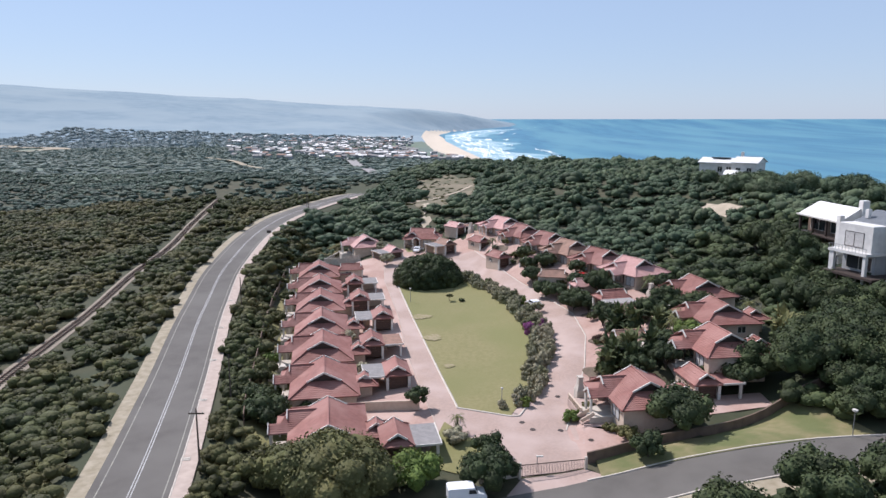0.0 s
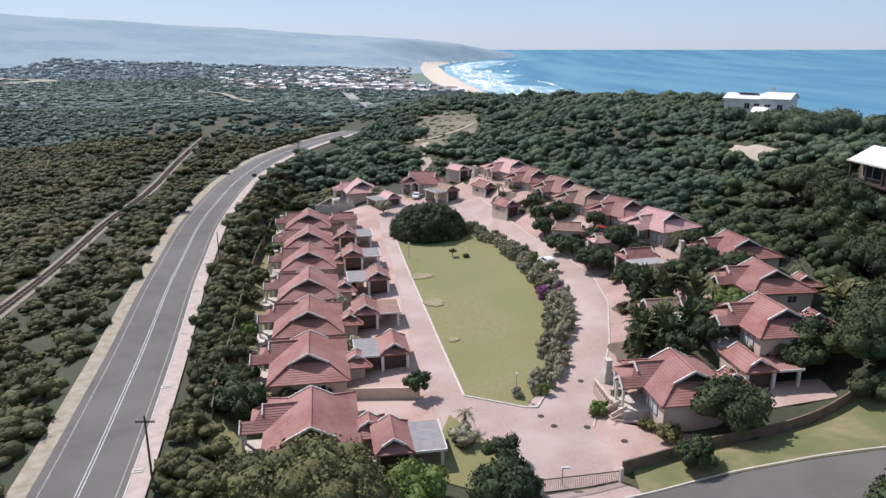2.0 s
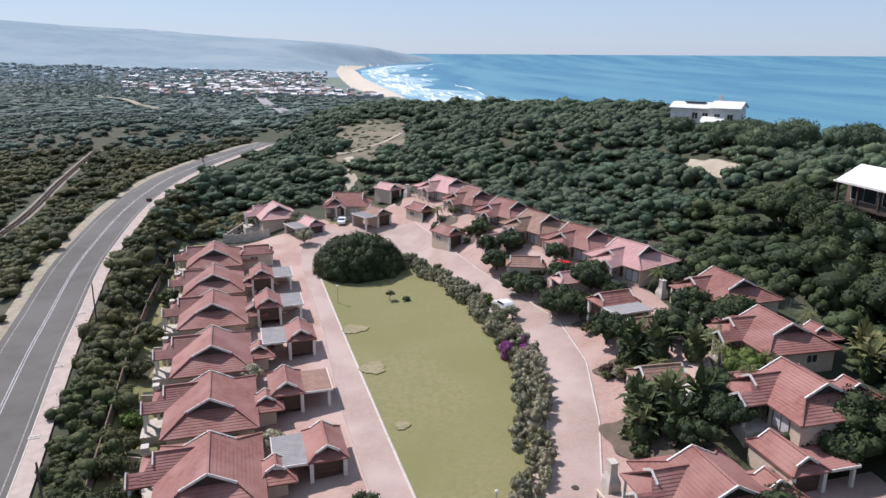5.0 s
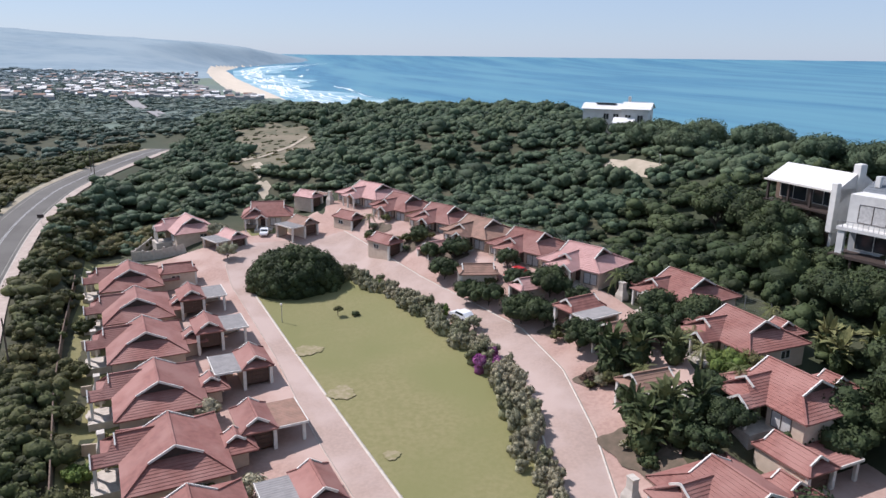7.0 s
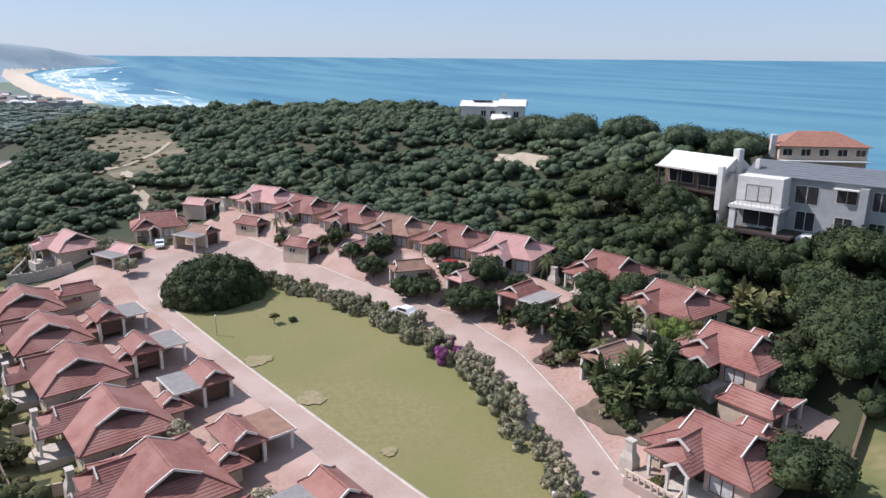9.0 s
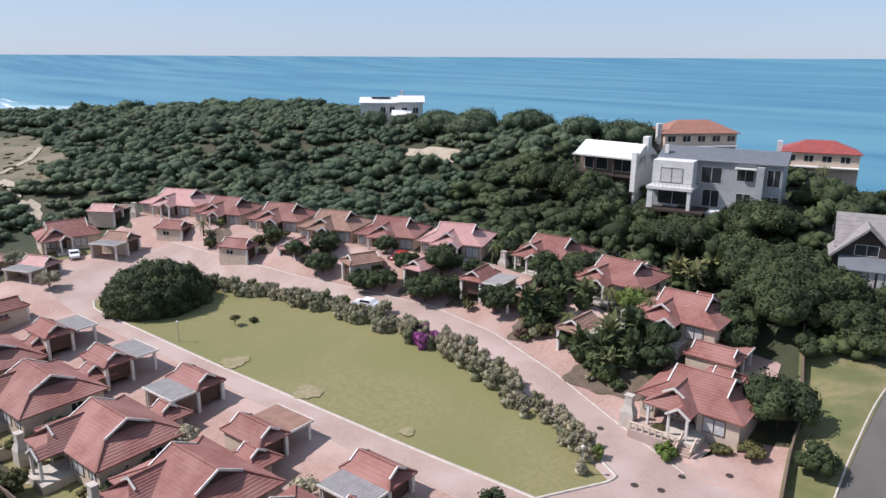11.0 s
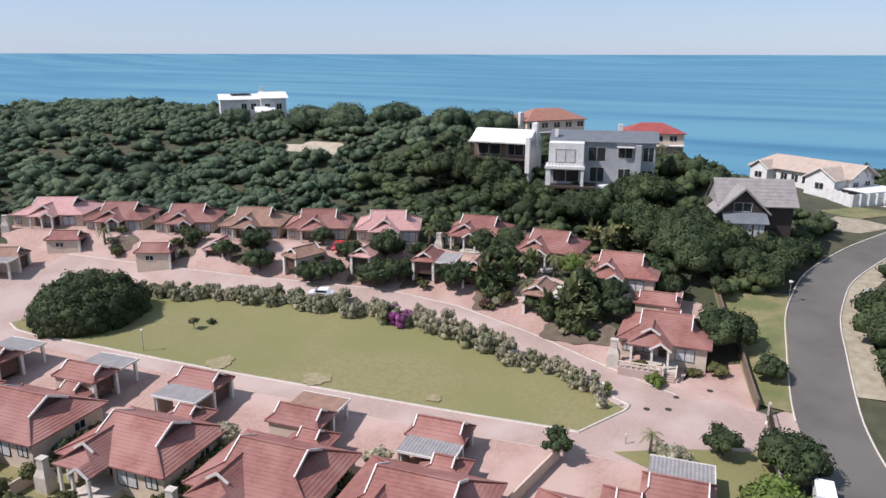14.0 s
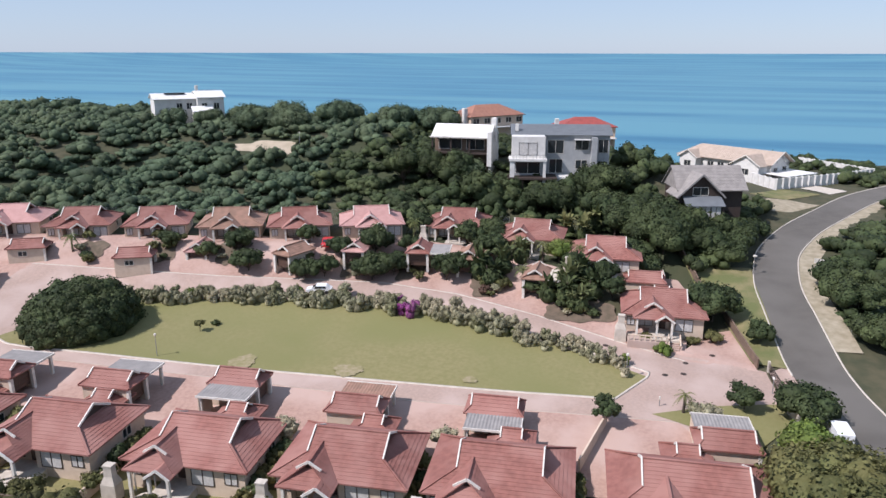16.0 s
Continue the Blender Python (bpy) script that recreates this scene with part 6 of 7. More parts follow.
def cream_house():
    ob = empty("house", pose(123, 69.5, 8.6, 0, 0, 57.5), "long cream-roofed white house behind a wall", "house")
    Build().box(0.5, 26.5, -4.6, 4.6, -9, 3.4).done("wall", M_WHITEWALL, ob)
    b = Build()
    for y in (-5.4, 5.4):
        courses(b, (-0.4, y, 3.3), (28, y, 3.3), (23.6, 0, 6.2), (-0.4, 0, 6.2), step_=0.6)
    courses(b, (28, -5.4, 3.3), (28, 5.4, 3.3), (23.6, 0.01, 6.2), (23.6, -0.01, 6.2), step_=0.6)
    b.done("roof", M_CREAMROOF, ob)
    Build().slab([(0.5, -4.6, 3.4), (0.7, -4.6, 3.4), (0.7, 0, 6.0), (0.5, 0, 6.0)], 1.2).slab([(0.5, 0, 6.0), (0.7, 0, 6.0), (0.7, 4.6, 3.4), (0.5, 4.6, 3.4)], 1.2).box(0.5, 0.7, -1.5, 1.5, 3.3, 5.0).done("gable_wall", M_WHITEWALL, ob)
    for s in (-1, 1):
        barge(ob, (-0.45, s * 5.5, 3.35), (-0.45, 0, 6.3))
    for x0, hw, yf, zr in ((5.0, 4.2, 9.2, 5.5), (23.0, 3.0, 7.6, 5.0)):
        wing = Build().box(x0 - hw + 0.5, x0 + hw - 0.5, 4.0, yf - 0.4, -9, 3.2)
        wing.poly([(x0 - hw + 0.5, yf - 0.4, 3.2), (x0 + hw - 0.5, yf - 0.4, 3.2), (x0, yf - 0.4, zr - 0.2)])
        wing.done("wing_wall", M_WHITEWALL, ob)
        b = Build()
        for s in (-1, 1):
            courses(b, (x0 + s * hw, yf, 3.0), (x0 + s * hw, 3.0, 3.0), (x0, 1.2, zr), (x0, yf, zr), step_=0.6)
        b.done("wing_roof", M_CREAMROOF, ob)
        for s in (-1, 1):
            barge(ob, (x0 + s * (hw + 0.1), yf + 0.1, 3.0), (x0, yf + 0.1, zr + 0.1))
        window(ob, x0, yf - 0.4, 0.6, 2.2, 1.6, out=1, curtain=False)
    for x in (11.5, 14.5, 17.5):
        window(ob, x, 4.6, 0.5, 1.9, 1.9, out=1, curtain=False)
    window(ob, 0.5, 2.2, 0.8, 2.0, 1.6, "y", -1, False)
    window(ob, 0.5, -2.2, 0.8, 2.0, 1.6, "y", -1, False)
    Build().box(-2.6, 0.4, 0.0, 6.0, -0.5, -0.25).done("balcony_slab", M_WHITEWALL, ob)
    Build().box(-2.6, -2.4, 0.0, 6.0, -0.25, 0.7).done("balcony_wall", M_WHITEWALL, ob)


modern_house()
white_roof_house()
ridge_house()
tiled_villa((119.2, 152.8, 18.5), -36, 20.5, 12, 2.8, 3.0, M_ORANGE, "orange-tiled villa on the dune above the sea")
tiled_villa((136.0, 130.2, 14.8), -66, 18.0, 12, 2.9, 2.6, M_REDROOF, "bright red-roofed villa above the sea")
timber_house()
cream_house()


def wall_run(name, pts, h, thick, mat, label, category="wall", cap=None, piers=0.0, group=""):
    """A garden wall along a line of points, as one thing with its piers."""
    x0, y0 = pts[0]
    z0 = zg(x0, y0)
    ob = empty(name, pose(x0, y0, z0), label, category, group)
    b, p = Build(), Build()
    for (ax, ay), (bx, by) in zip(pts, pts[1:]):
        n = max(1, int(math.hypot(bx - ax, by - ay) / 2))
        for k in range(n):
            q = [(ax + (bx - ax) * t, ay + (by - ay) * t) for t in (k / n, (k + 1) / n)]
            zz = [zg(*c) for c in q]
            za = (zz[0] + zz[1]) / 2 - z0
            b.beam((q[0][0] - x0, q[0][1] - y0, zz[0] - z0 + h / 2 - 0.25), (q[1][0] - x0, q[1][1] - y0, zz[1] - z0 + h / 2 - 0.25), thick, h + 0.5)
            if piers:
                cx_, cy_ = q[0][0] - x0, q[0][1] - y0
                p.box(cx_ - piers, cx_ + piers, cy_ - piers, cy_ + piers, za - 0.5, za + h + 0.15, bevel=0.05)
    b.done("wall_panel", mat, ob)
    if piers:
        p.done("pier", cap or mat, ob)
    return ob


wall_run("boundary_wall", [(122, 80), (109.3, 71.6), (123.3, 57.5), (138, 46)], 2.6, 0.22, M_WHITEWALL, "long white plastered boundary wall with piers", piers=0.28)
wall_run("boundary_wall", [(138, 46), (160, 62)], 2.6, 0.22, M_WHITEWALL, "white plastered boundary wall with piers", piers=0.28)
Build_patio = Build().box(-6, 6, -4, 4, 2.5, 2.66)
for px, py in ((-5.6, -3.6), (5.6, -3.6), (5.6, 3.6), (-5.6, 3.6)):
    Build_patio.box(px - 0.15, px + 0.15, py - 0.15, py + 0.15, -1, 2.5)
carport = Build_patio.done("carport", M_WHITESHEET)
carport.matrix_world = pose(121, 68, zg(121, 68), 0, 0, -40)
tagged(carport, "white flat-roofed carport inside the boundary wall", "carport")
# the shaded face of this pale wall is put into its colour
wall_run("garden_wall", [(17.5, 79), (25, 81.3), (34.5, 83.8), (52, 90.8)], 1.5, 0.2, M_DARK_SHADE_WALL, "plastered garden wall beside the verge, painted dark for its shaded side")
wall_run("garden_wall", [(4.4, 75.4), (8.8, 76.6)], 1.5, 0.3, M_CONCRETE, "pale low wall beside the gate", piers=0.25)
wall_run("garden_wall", [(-32, 214), (-35, 204), (-24, 200)], 1.8, 0.2, M_CONCRETE, "pale cream garden wall round a house", piers=0.2)
wall_run("garden_wall", [(-3.4, 95.6), (-12.5, 97.0)], 1.5, 0.2, M_WALL, "brown retaining wall between two driveways")
for y0 in (96.5, 111.5, 126.5, 142.3, 158.2):
    x0 = -22.5 - 0.17 * (y0 - 130)
    wall_run("garden_wall", [(x0 - 9.5, y0 - 1.2), (x0 - 3.5, y0 - 0.4)], 1.5, 0.18, M_WALL, "brown garden wall between two houses", group="walls between gardens")


# ---- fences, poles, lamps and signs ----
def mesh_fence(pts, h, mat, label, spacing=3.0, wires=5, thick=0.07):
    x0, y0 = pts[0]
    z0 = zg(x0, y0)
    ob = empty("fence", pose(x0, y0, z0), label, "fence")
    p = np.asarray(pts, float)
    d = np.r_[0, np.cumsum(np.hypot(*np.diff(p, axis=0).T))]
    n = int(d[-1] / spacing) + 1
    s = np.linspace(0, d[-1], n)
    q = np.stack([np.interp(s, d, p[:, 0]), np.interp(s, d, p[:, 1])], -1)
    for k in range(n):
        z = zg(*q[k]) - z0
        Build().box(q[k, 0] - x0 - thick / 2, q[k, 0] - x0 + thick / 2, q[k, 1] - y0 - thick / 2, q[k, 1] - y0 + thick / 2, z - 0.4, z + h, bevel=0.01).done("post", mat, ob)
    w = Build()
    for k in range(n - 1):
        for i in range(wires):
            f = (i + 0.6) / wires * h
            w.beam((q[k, 0] - x0, q[k, 1] - y0, zg(*q[k]) - z0 + f), (q[k + 1, 0] - x0, q[k + 1, 1] - y0, zg(*q[k + 1]) - z0 + f), 0.02, 0.02)
    w.done("wire", mat, ob)
    return ob


mesh_fence([(58, 124), (52, 147), (46, 161), (40, 177), (34, 196), (26, 214), (14, 224)], 2.4, M_METAL, "tall grey wire fence behind the houses", 4.0, 8)
wall_run("boundary_wall", [(-27.2, 90), (-28.8, 97), (-32.2, 115.5), (-36.6, 138.7), (-39.5, 158), (-43.0, 188)], 1.7, 0.14, M_DARK_SHADE_WALL, "dark precast boundary wall behind the gardens")


def gate():
    ob = empty("gate", pose(9.2, 76.2, zg(9.2, 76.2) + 0.1, 0, 0, 11), "closed dark steel sliding gate across the entrance", "gate")
    b = Build()
    for z in (0.15, 1.55):
        b.box(0, 7.8, -0.04, 0.04, z, z + 0.08)
    b.done("frame", M_DARK, ob)
    b = Build()
    for k in range(40):
        b.box(0.1 + k * 0.195, 0.13 + k * 0.195, -0.015, 0.015, 0.2, 1.56)
    tagged(b.done("bar", M_DARK, ob), kind="stuff")
    for x in (-0.2, 8.0):
        Build().box(x - 0.15, x + 0.15, -0.15, 0.15, -0.4, 1.9, bevel=0.04).done("post", M_CONCRETE, ob)


gate()


def pole(x, y, h, label, arm=True, r=0.13, lean=0.0):
    ob = empty("utility_pole", pose(x, y, zg(x, y), 0, lean, 0), label, "pole")
    Build().tube([(0, 0, -0.5), (0, 0, h)], [r, r * 0.7], 8).done("shaft", M_BARK, ob)
    if arm:
        Build().box(-0.9, 0.9, -0.06, 0.06, h - 0.7, h - 0.55).done("crossarm", M_BARK, ob)
        for k in (-0.7, 0, 0.7):
            Build().tube([(k, 0, h - 0.55), (k, 0, h - 0.35)], [0.05, 0.04], 6).done("insulator", M_WHITE, ob)
    return ob


for x, y, h, arm in [(-28.0, 75.0, 8.0, True), (-42.8, 144.5, 7.0, False), (-52.8, 270.5, 8.0, True), (-50.5, 262, 7, False), (-31.0, 97, 7, False)]:
    pole(x, y, h, "weathered timber utility pole beside the road", arm)


def lamp(x, y, h, label, globe=True, head=0.16):
    ob = empty("lamp_post", pose(x, y, zg(x, y)), label, "lamp post")
    Build().tube([(0, 0, -0.3), (0, 0, h)], [0.06, 0.045], 8).done("shaft", M_METAL, ob)
    if globe:
        Build().tube([(0, 0, h), (0, 0, h + 0.1), (0, 0, h + 0.32), (0, 0, h + 0.42)], [0.08, head, head * 1.1, 0.05], 10).done("globe", M_WHITE, ob, "white lamp globe")
    else:
        Build().box(-0.1, 0.7, -0.12, 0.12, h - 0.05, h + 0.1, bevel=0.04).done("head", M_WHITE, ob)
    return ob


lamp(8.4, 94.8, 3.0, "slim grey garden lamp on the lawn")
lamp(-7.4, 155.2, 3.0, "slim grey garden lamp on the lawn")
lamp(49.0, 78.6, 3.2, "street lamp with white globe on the verge", head=0.3)
lamp(78.7, 185, 4.0, "pale lamp beside the sandy clearing")
lamp(2.4, 90.3, 0.9, "low white bollard lamp in the grass", head=0.1)
lamp(11.2, 77.6, 2.0, "thin grey intercom post at the gate", globe=False)


def sign(x, y, h, w, sh, rz, mat, label):
    ob = empty("road_sign", pose(x, y, zg(x, y), 0, 0, rz), label, "sign")
    Build().tube([(0, 0, -0.3), (0, 0, h)], [0.04, 0.04], 6).done("post", M_METAL, ob)
    Build().box(-w / 2, w / 2, -0.06, -0.03, h - sh, h, bevel=0.01).done("panel", mat, ob)
    return ob


sign(-53.4, 212.8, 2.2, 1.3, 0.8, 0, M_DARK, "dark-backed road sign beside the footpath")
sign(54.5, 68.5, 2.2, 0.8, 0.8, -80, M_WHITE, "white panel road sign on the verge")
sign(55.5, 67.6, 1.8, 0.7, 0.6, -80, M_WHITE, "small white road sign on the verge")
sign(30.5, 66.4, 2.0, 0.7, 0.8, -80, M_WHITE, "white estate board on the verge")
for y in (78, 96, 113, 131, 150, 172):
    x = float(smooth_interp(np.array(y), ROAD_Y, ROAD_X)) + 4.9
    ob = Build().box(-0.55, 0.55, -0.4, 0.4, 0, 0.06, bevel=0.02).box(-0.4, 0.4, -0.1, 0.1, 0.06, 0.12).done("drain_cover", M_CONCRETE)
    ob.matrix_world = pose(x, y, float(road_height(0, np.array(y))) + 0.145, 0, 0, 12)
    tagged(ob, "pale concrete drain cover in the footpath", "drain cover", "drains along the road")
for x, y in ((15.7, 87.9), (17.0, 98.6), (19.1, 84.6), (12.0, 88.0), (10.8, 90.2), (10.4, 95.0)):
    ob = Build().tube([(0, 0, 0), (0, 0, 0.03)], [0.4, 0.38], 12).done("manhole_cover", M_DARK)
    ob.matrix_world = pose(x, y, zg(x, y) + 0.095)
    tagged(ob, "round dark manhole cover in the paving", "manhole cover", "manholes in the paving")


# ---- vehicles ----
def vehicle(x, y, rz, paint, label, L=4.2, van=False, name="car"):
    ob = empty(name, pose(x, y, zg(x, y) + (0.1 if not van else 0.14), 0, 0, rz), label, "van" if van else "car")
    W, prof = 0.85, ([(-0.5, 0.35), (-0.5, 1.75), (-0.45, 1.85), (0.18, 1.85), (0.27, 1.15), (0.47, 1.0), (0.5, 0.75), (0.5, 0.35)] if van else
                     [(-0.5, 0.35), (-0.5, 0.85), (-0.42, 1.0), (-0.3, 1.42), (0.08, 1.45), (0.24, 0.98), (0.46, 0.85), (0.5, 0.7), (0.5, 0.35)])
    b, n = Build(), len(prof)
    b.poly([(px * L, -W, z) for px, z in prof])
    b.poly([(px * L, W, z) for px, z in reversed(prof)])
    for k in range(n):
        (a, za), (c, zc) = prof[k], prof[(k + 1) % n]
        b.poly([(a * L, W, za), (c * L, W, zc), (c * L, -W, zc), (a * L, -W, za)])
    b.done("body", paint, ob)
    top = 1.4 if not van else 1.7
    Build().poly([(0.09 * L if not van else 0.185 * L + 0.03, -0.7, top), (0.09 * L if not van else 0.185 * L + 0.03, 0.7, top), (0.235 * L + 0.05 if not van else 0.262 * L + 0.06, 0.75, 1.05 if not van else 1.2), (0.235 * L + 0.05 if not van else 0.262 * L + 0.06, -0.75, 1.05 if not van else 1.2)]).done("windscreen", M_GLASS, ob)
    for s in (-1, 1):
        x0, x1 = (-0.3, 0.12) if not van else (0.02, 0.2)
        Build().poly([(x0 * L, s * (W + 0.01), 1.0 if not van else 1.15), (x1 * L + 0.2, s * (W + 0.01), 1.0 if not van else 1.15), (x1 * L, s * (W + 0.01), 1.36 if not van else 1.65), (x0 * L + 0.1, s * (W + 0.01), 1.36 if not van else 1.65)]).done("side_window", M_GLASS, ob)
        Build().box(L * 0.5 - 0.04, L * 0.5 + 0.02, s * 0.6 - 0.14, s * 0.6 + 0.14, 0.62, 0.76).done("headlight", M_CURTAIN, ob)
        for wx in (-0.31, 0.31):
            w = Build()
            c = [(wx * L + 0.31 * math.cos(2 * math.pi * k / 14), 0.31 + 0.31 * math.sin(2 * math.pi * k / 14)) for k in range(14)]
            y0, y1 = s * W - 0.12, s * W + 0.06
            w.poly([(p, y0, z) for p, z in c]).poly([(p, y1, z) for p, z in reversed(c)])
            for k in range(14):
                (a, za), (d, zd) = c[k], c[(k + 1) % 14]
                w.poly([(a, y0, za), (d, y0, zd), (d, y1, zd), (a, y1, za)])
            w.done("wheel", M_TYRE, ob)
    return ob


vehicle(2.6, 71.6, 8, M_CARWHITE, "white panel van parked on the street edge", 4.3, True, "van")
vehicle(19.4, 145.6, 112, M_CARWHITE, "white hatchback parked on the paved street")
vehicle(-7.6, 203.6, -100, M_CARWHITE, "white car parked on the front lawn", 3.8)
vehicle(30.0, 149.8, 200, M_CARRED, "red car parked on a paved drive", 4.0)


# ---- palms and broad-leaved garden plants ----
def palm(x, y, h, r, label, seed=0, fronds=15, mat=None):
    g = np.random.default_rng(seed + 900)
    ob = empty("palm", pose(x, y, zg(x, y), 0, 0, float(g.uniform(0, 360))), label, "palm tree")
    if h > 0.8:
        Build().tube([(0, 0, -0.3), (0.04, 0, h * 0.5), (0, 0.03, h)], [0.2, 0.15, 0.13], 8).done("trunk", M_BARK, ob)
    for k in range(fronds):
        a, up = 2.4 * k, 0.9 - 1.3 * (k / fronds) + g.uniform(-0.1, 0.1)
        b = Build()
        pts = []
        for i in range(7):
            t = i / 6
            rad = r * t * (1 - 0.12 * t)
            pts.append(Vector((rad * math.cos(a), rad * math.sin(a), h + r * (up * t - 0.85 * t * t))))
        side = Vector((-math.sin(a), math.cos(a), 0))
        for i in range(6):
            p, q = pts[i], pts[i + 1]
            w = 0.42 * r * math.sin(math.pi * (0.12 + 0.86 * (i + 0.5) / 6)) * 0.5
            for s in (-1, 1):
                for m in range(2):
                    c0, c1 = p.lerp(q, m * 0.5), p.lerp(q, m * 0.5 + 0.36)
                    tip = c1 + side * (s * w) + (q - p) * 0.4 - Vector((0, 0, w * 0.45))
                    b.poly([c0, c1, tip])
        b.done("frond", mat or M_PALM, ob)
    return ob


palm(1.9, 87.6, 2.4, 1.5, "small feather palm in the entrance grass", 1)
for k, (x, y, h, r) in enumerate([(41.5, 137.8, 3.2, 2.2), (40.3, 117.4, 3.0, 2.0), (38.4, 112.6, 3.4, 2.1), (31.8, 114.4, 2.4, 2.0), (36.8, 102.6, 3.0, 2.1), (13.8, 192.5, 3.0, 2.0), (38.6, 106.5, 3.8, 1.9), (128, 117, 4, 2.6), (53.5, 119, 4.2, 2.0), (57.5, 103, 4.0, 1.8)]):
    palm(x, y, h, r, "pale feather palm among garden shrubs", 2 + k)
def banana_clump(x, y, h, r, seed, mat):
    """Upright stems with long arching paddle leaves."""
    g = np.random.default_rng(seed + 1300)
    ob = empty("garden_clump", pose(x, y, zg(x, y)), "tall dark clump of banana-like paddle leaves", "plant")
    stems, b = Build(), Build()
    for k in range(34):
        a, lean = 2.4 * k + g.uniform(-0.3, 0.3), g.uniform(0.15, 1.0)
        d = Vector((math.cos(a), math.sin(a), 0))
        side = Vector((-d.y, d.x, 0))
        z0 = h * g.uniform(0.35, 0.75)
        root = d * (r * 0.45 * g.uniform(0.1, 1))
        if k % 3 == 0:
            stems.beam(root * 0.6 + Vector((0, 0, -0.3)), root + Vector((0, 0, z0)), 0.12, 0.12)
        length, w = h * g.uniform(0.34, 0.5), h * g.uniform(0.06, 0.1)
        p = [root + Vector((0, 0, z0)) + d * (lean * length * t) + Vector((0, 0, length * (t * (1.25 - 0.5 * lean) - 0.75 * lean * t * t))) for t in (0, 0.3, 0.65, 1.0)]
        q = [0.25, 1.0, 0.85, 0.1]
        for i in range(3):
            for sgn in (-1, 1):
                e0, e1 = side * (sgn * w * q[i]) + Vector((0, 0, 0.1 * w)), side * (sgn * w * q[i + 1]) + Vector((0, 0, 0.1 * w))
                b.poly([p[i], p[i + 1], p[i + 1] + e1, p[i] + e0])
    stems.done("stem", M_BARK, ob)
    b.done("foliage", mat, ob)
    v, f, m = bush_template(seed + 5, 120, 0.3, 2, 1.0)
    mesh_from("undergrowth", v * np.array([r * 0.75, r * 0.75, h * 0.42]) + np.array([0, 0, h * 0.3]), f, [M_TREE, M_TREE], ob, m)
    return ob


for k, (x, y, h, r) in enumerate([(27.0, 106.2, 5.2, 2.4), (25.4, 104.0, 4.6, 2.2), (28.8, 102.4, 4.8, 2.2), (29.6, 106.4, 5.4, 2.4), (27.2, 109.2, 4.6, 2.0), (31.6, 121.8, 5.4, 2.2), (30.2, 119.2, 5.0, 2.2), (33.2, 118.2, 5.4, 2.2), (32.4, 104.8, 4.8, 2.2), (37.0, 116.0, 4.6, 2.0), (56, 112, 5.4, 2.0), (58.5, 107, 5.6, 2.0), (54.5, 108.5, 5.0, 1.8)]):
    banana_clump(x, y, h, r, 40 + k, (M_TREE, M_BANANA)[k % 2] if k < 10 else M_PALM)


# ---- railway ----
def rail_point(y, off):
    return float(smooth_interp(np.array(y, float), RAIL_Y, RAIL_X)) + off


ys = np.linspace(20, 330, 120)
strip("ballast", [(rail_point(y, -1.9), y) for y in ys], [(rail_point(y, 1.9), y) for y in ys], 120, 4, 0.12, M_ROCK, "beige-brown stone ballast under the railway track", "ballast")
for off in (-0.55, 0.55):
    kerb("rail", [(rail_point(y, off), y) for y in ys], 0.09, 0.42, M_RUST, "rusty steel rail on sleepers", n=140)
b = Build()
for y in np.arange(20, 330, 0.9):
    x, z = rail_point(y, 0), zg(rail_point(y, 0), y)
    b.box(x - 1.05, x + 1.05, y - 0.12, y + 0.12, z + 0.1, z + 0.25)
tagged(b.done("sleeper", M_BARK), "weathered timber sleepers across the ballast", "sleepers", kind="stuff")

# ---- sandy clearings and far land ----
def blob(name, cx_, cy_, rx_, ry_, mat, label, lift=0.12, n=40, turn=0.0, category="clearing"):
    rings = 6
    v, f = [(0.0, 0.0)], []
    for r in range(1, rings + 1):
        for k in range(n):
            a = 2 * math.pi * k / n
            w = (r / rings) * (1 + 0.18 * math.sin(3 * a + cx_) + 0.1 * math.sin(7 * a + cy_))
            v.append((w * rx_ * math.cos(a), w * ry_ * math.sin(a)))
    for k in range(n):
        f.append([0, 1 + k, 1 + (k + 1) % n])
        for r in range(rings - 1):
            i, j = 1 + r * n, 1 + (r + 1) * n
            f.append([i + k, j + k, j + (k + 1) % n, i + (k + 1) % n])
    c, s = math.cos(turn), math.sin(turn)
    v = np.array([(cx_ + x * c - y * s, cy_ + x * s + y * c) for x, y in v])
    z = ground_z(v[:, 0], v[:, 1]) + lift
    return tagged(mesh_from(name, np.concatenate([v, z[:, None]], -1), f, mat, smooth=True), label, category, kind="structure")


blob("sand_clearing", 77.5, 194, 3.2, 10, M_SANDLOT, "pale sandy clearing in the dune bush", turn=0.15)
blob("sand_clearing", -6.0, 240, 1.8, 6, M_SANDLOT, "pale sandy path in the dune bush")
blob("sand_clearing", 82, 117, 3.5, 5, M_SANDLOT, "sandy terrace in front of the grey house")
blob("dry_clearing", 1, 300, 15, 42, M_HEATH, "dry brown heath clearing in the dune bush", lift=0.3)
blob("sand_clearing", -12, 276, 2.6, 4.0, M_SANDLOT, "pale sandy patch beside the heath clearing", lift=0.45)
blob("sand_clearing", -6.5, 258, 1.4, 9, M_SANDLOT, "pale sandy path through the heath", lift=0.45)
strip("path", [(-14, 271), (-4, 275), (6, 288), (13, 304)], [(-14, 273.5), (-4.5, 277), (5, 290), (12, 306)], 24, 3, 0.5, M_SANDLOT, "narrow sandy path across the heath", "path")
strip("drive", [(86, 77.5), (98, 74)], [(90, 69.5), (98, 63)], 10, 6, 0.1, M_GRAVEL, "pale gravel forecourt beside the street", "drive")
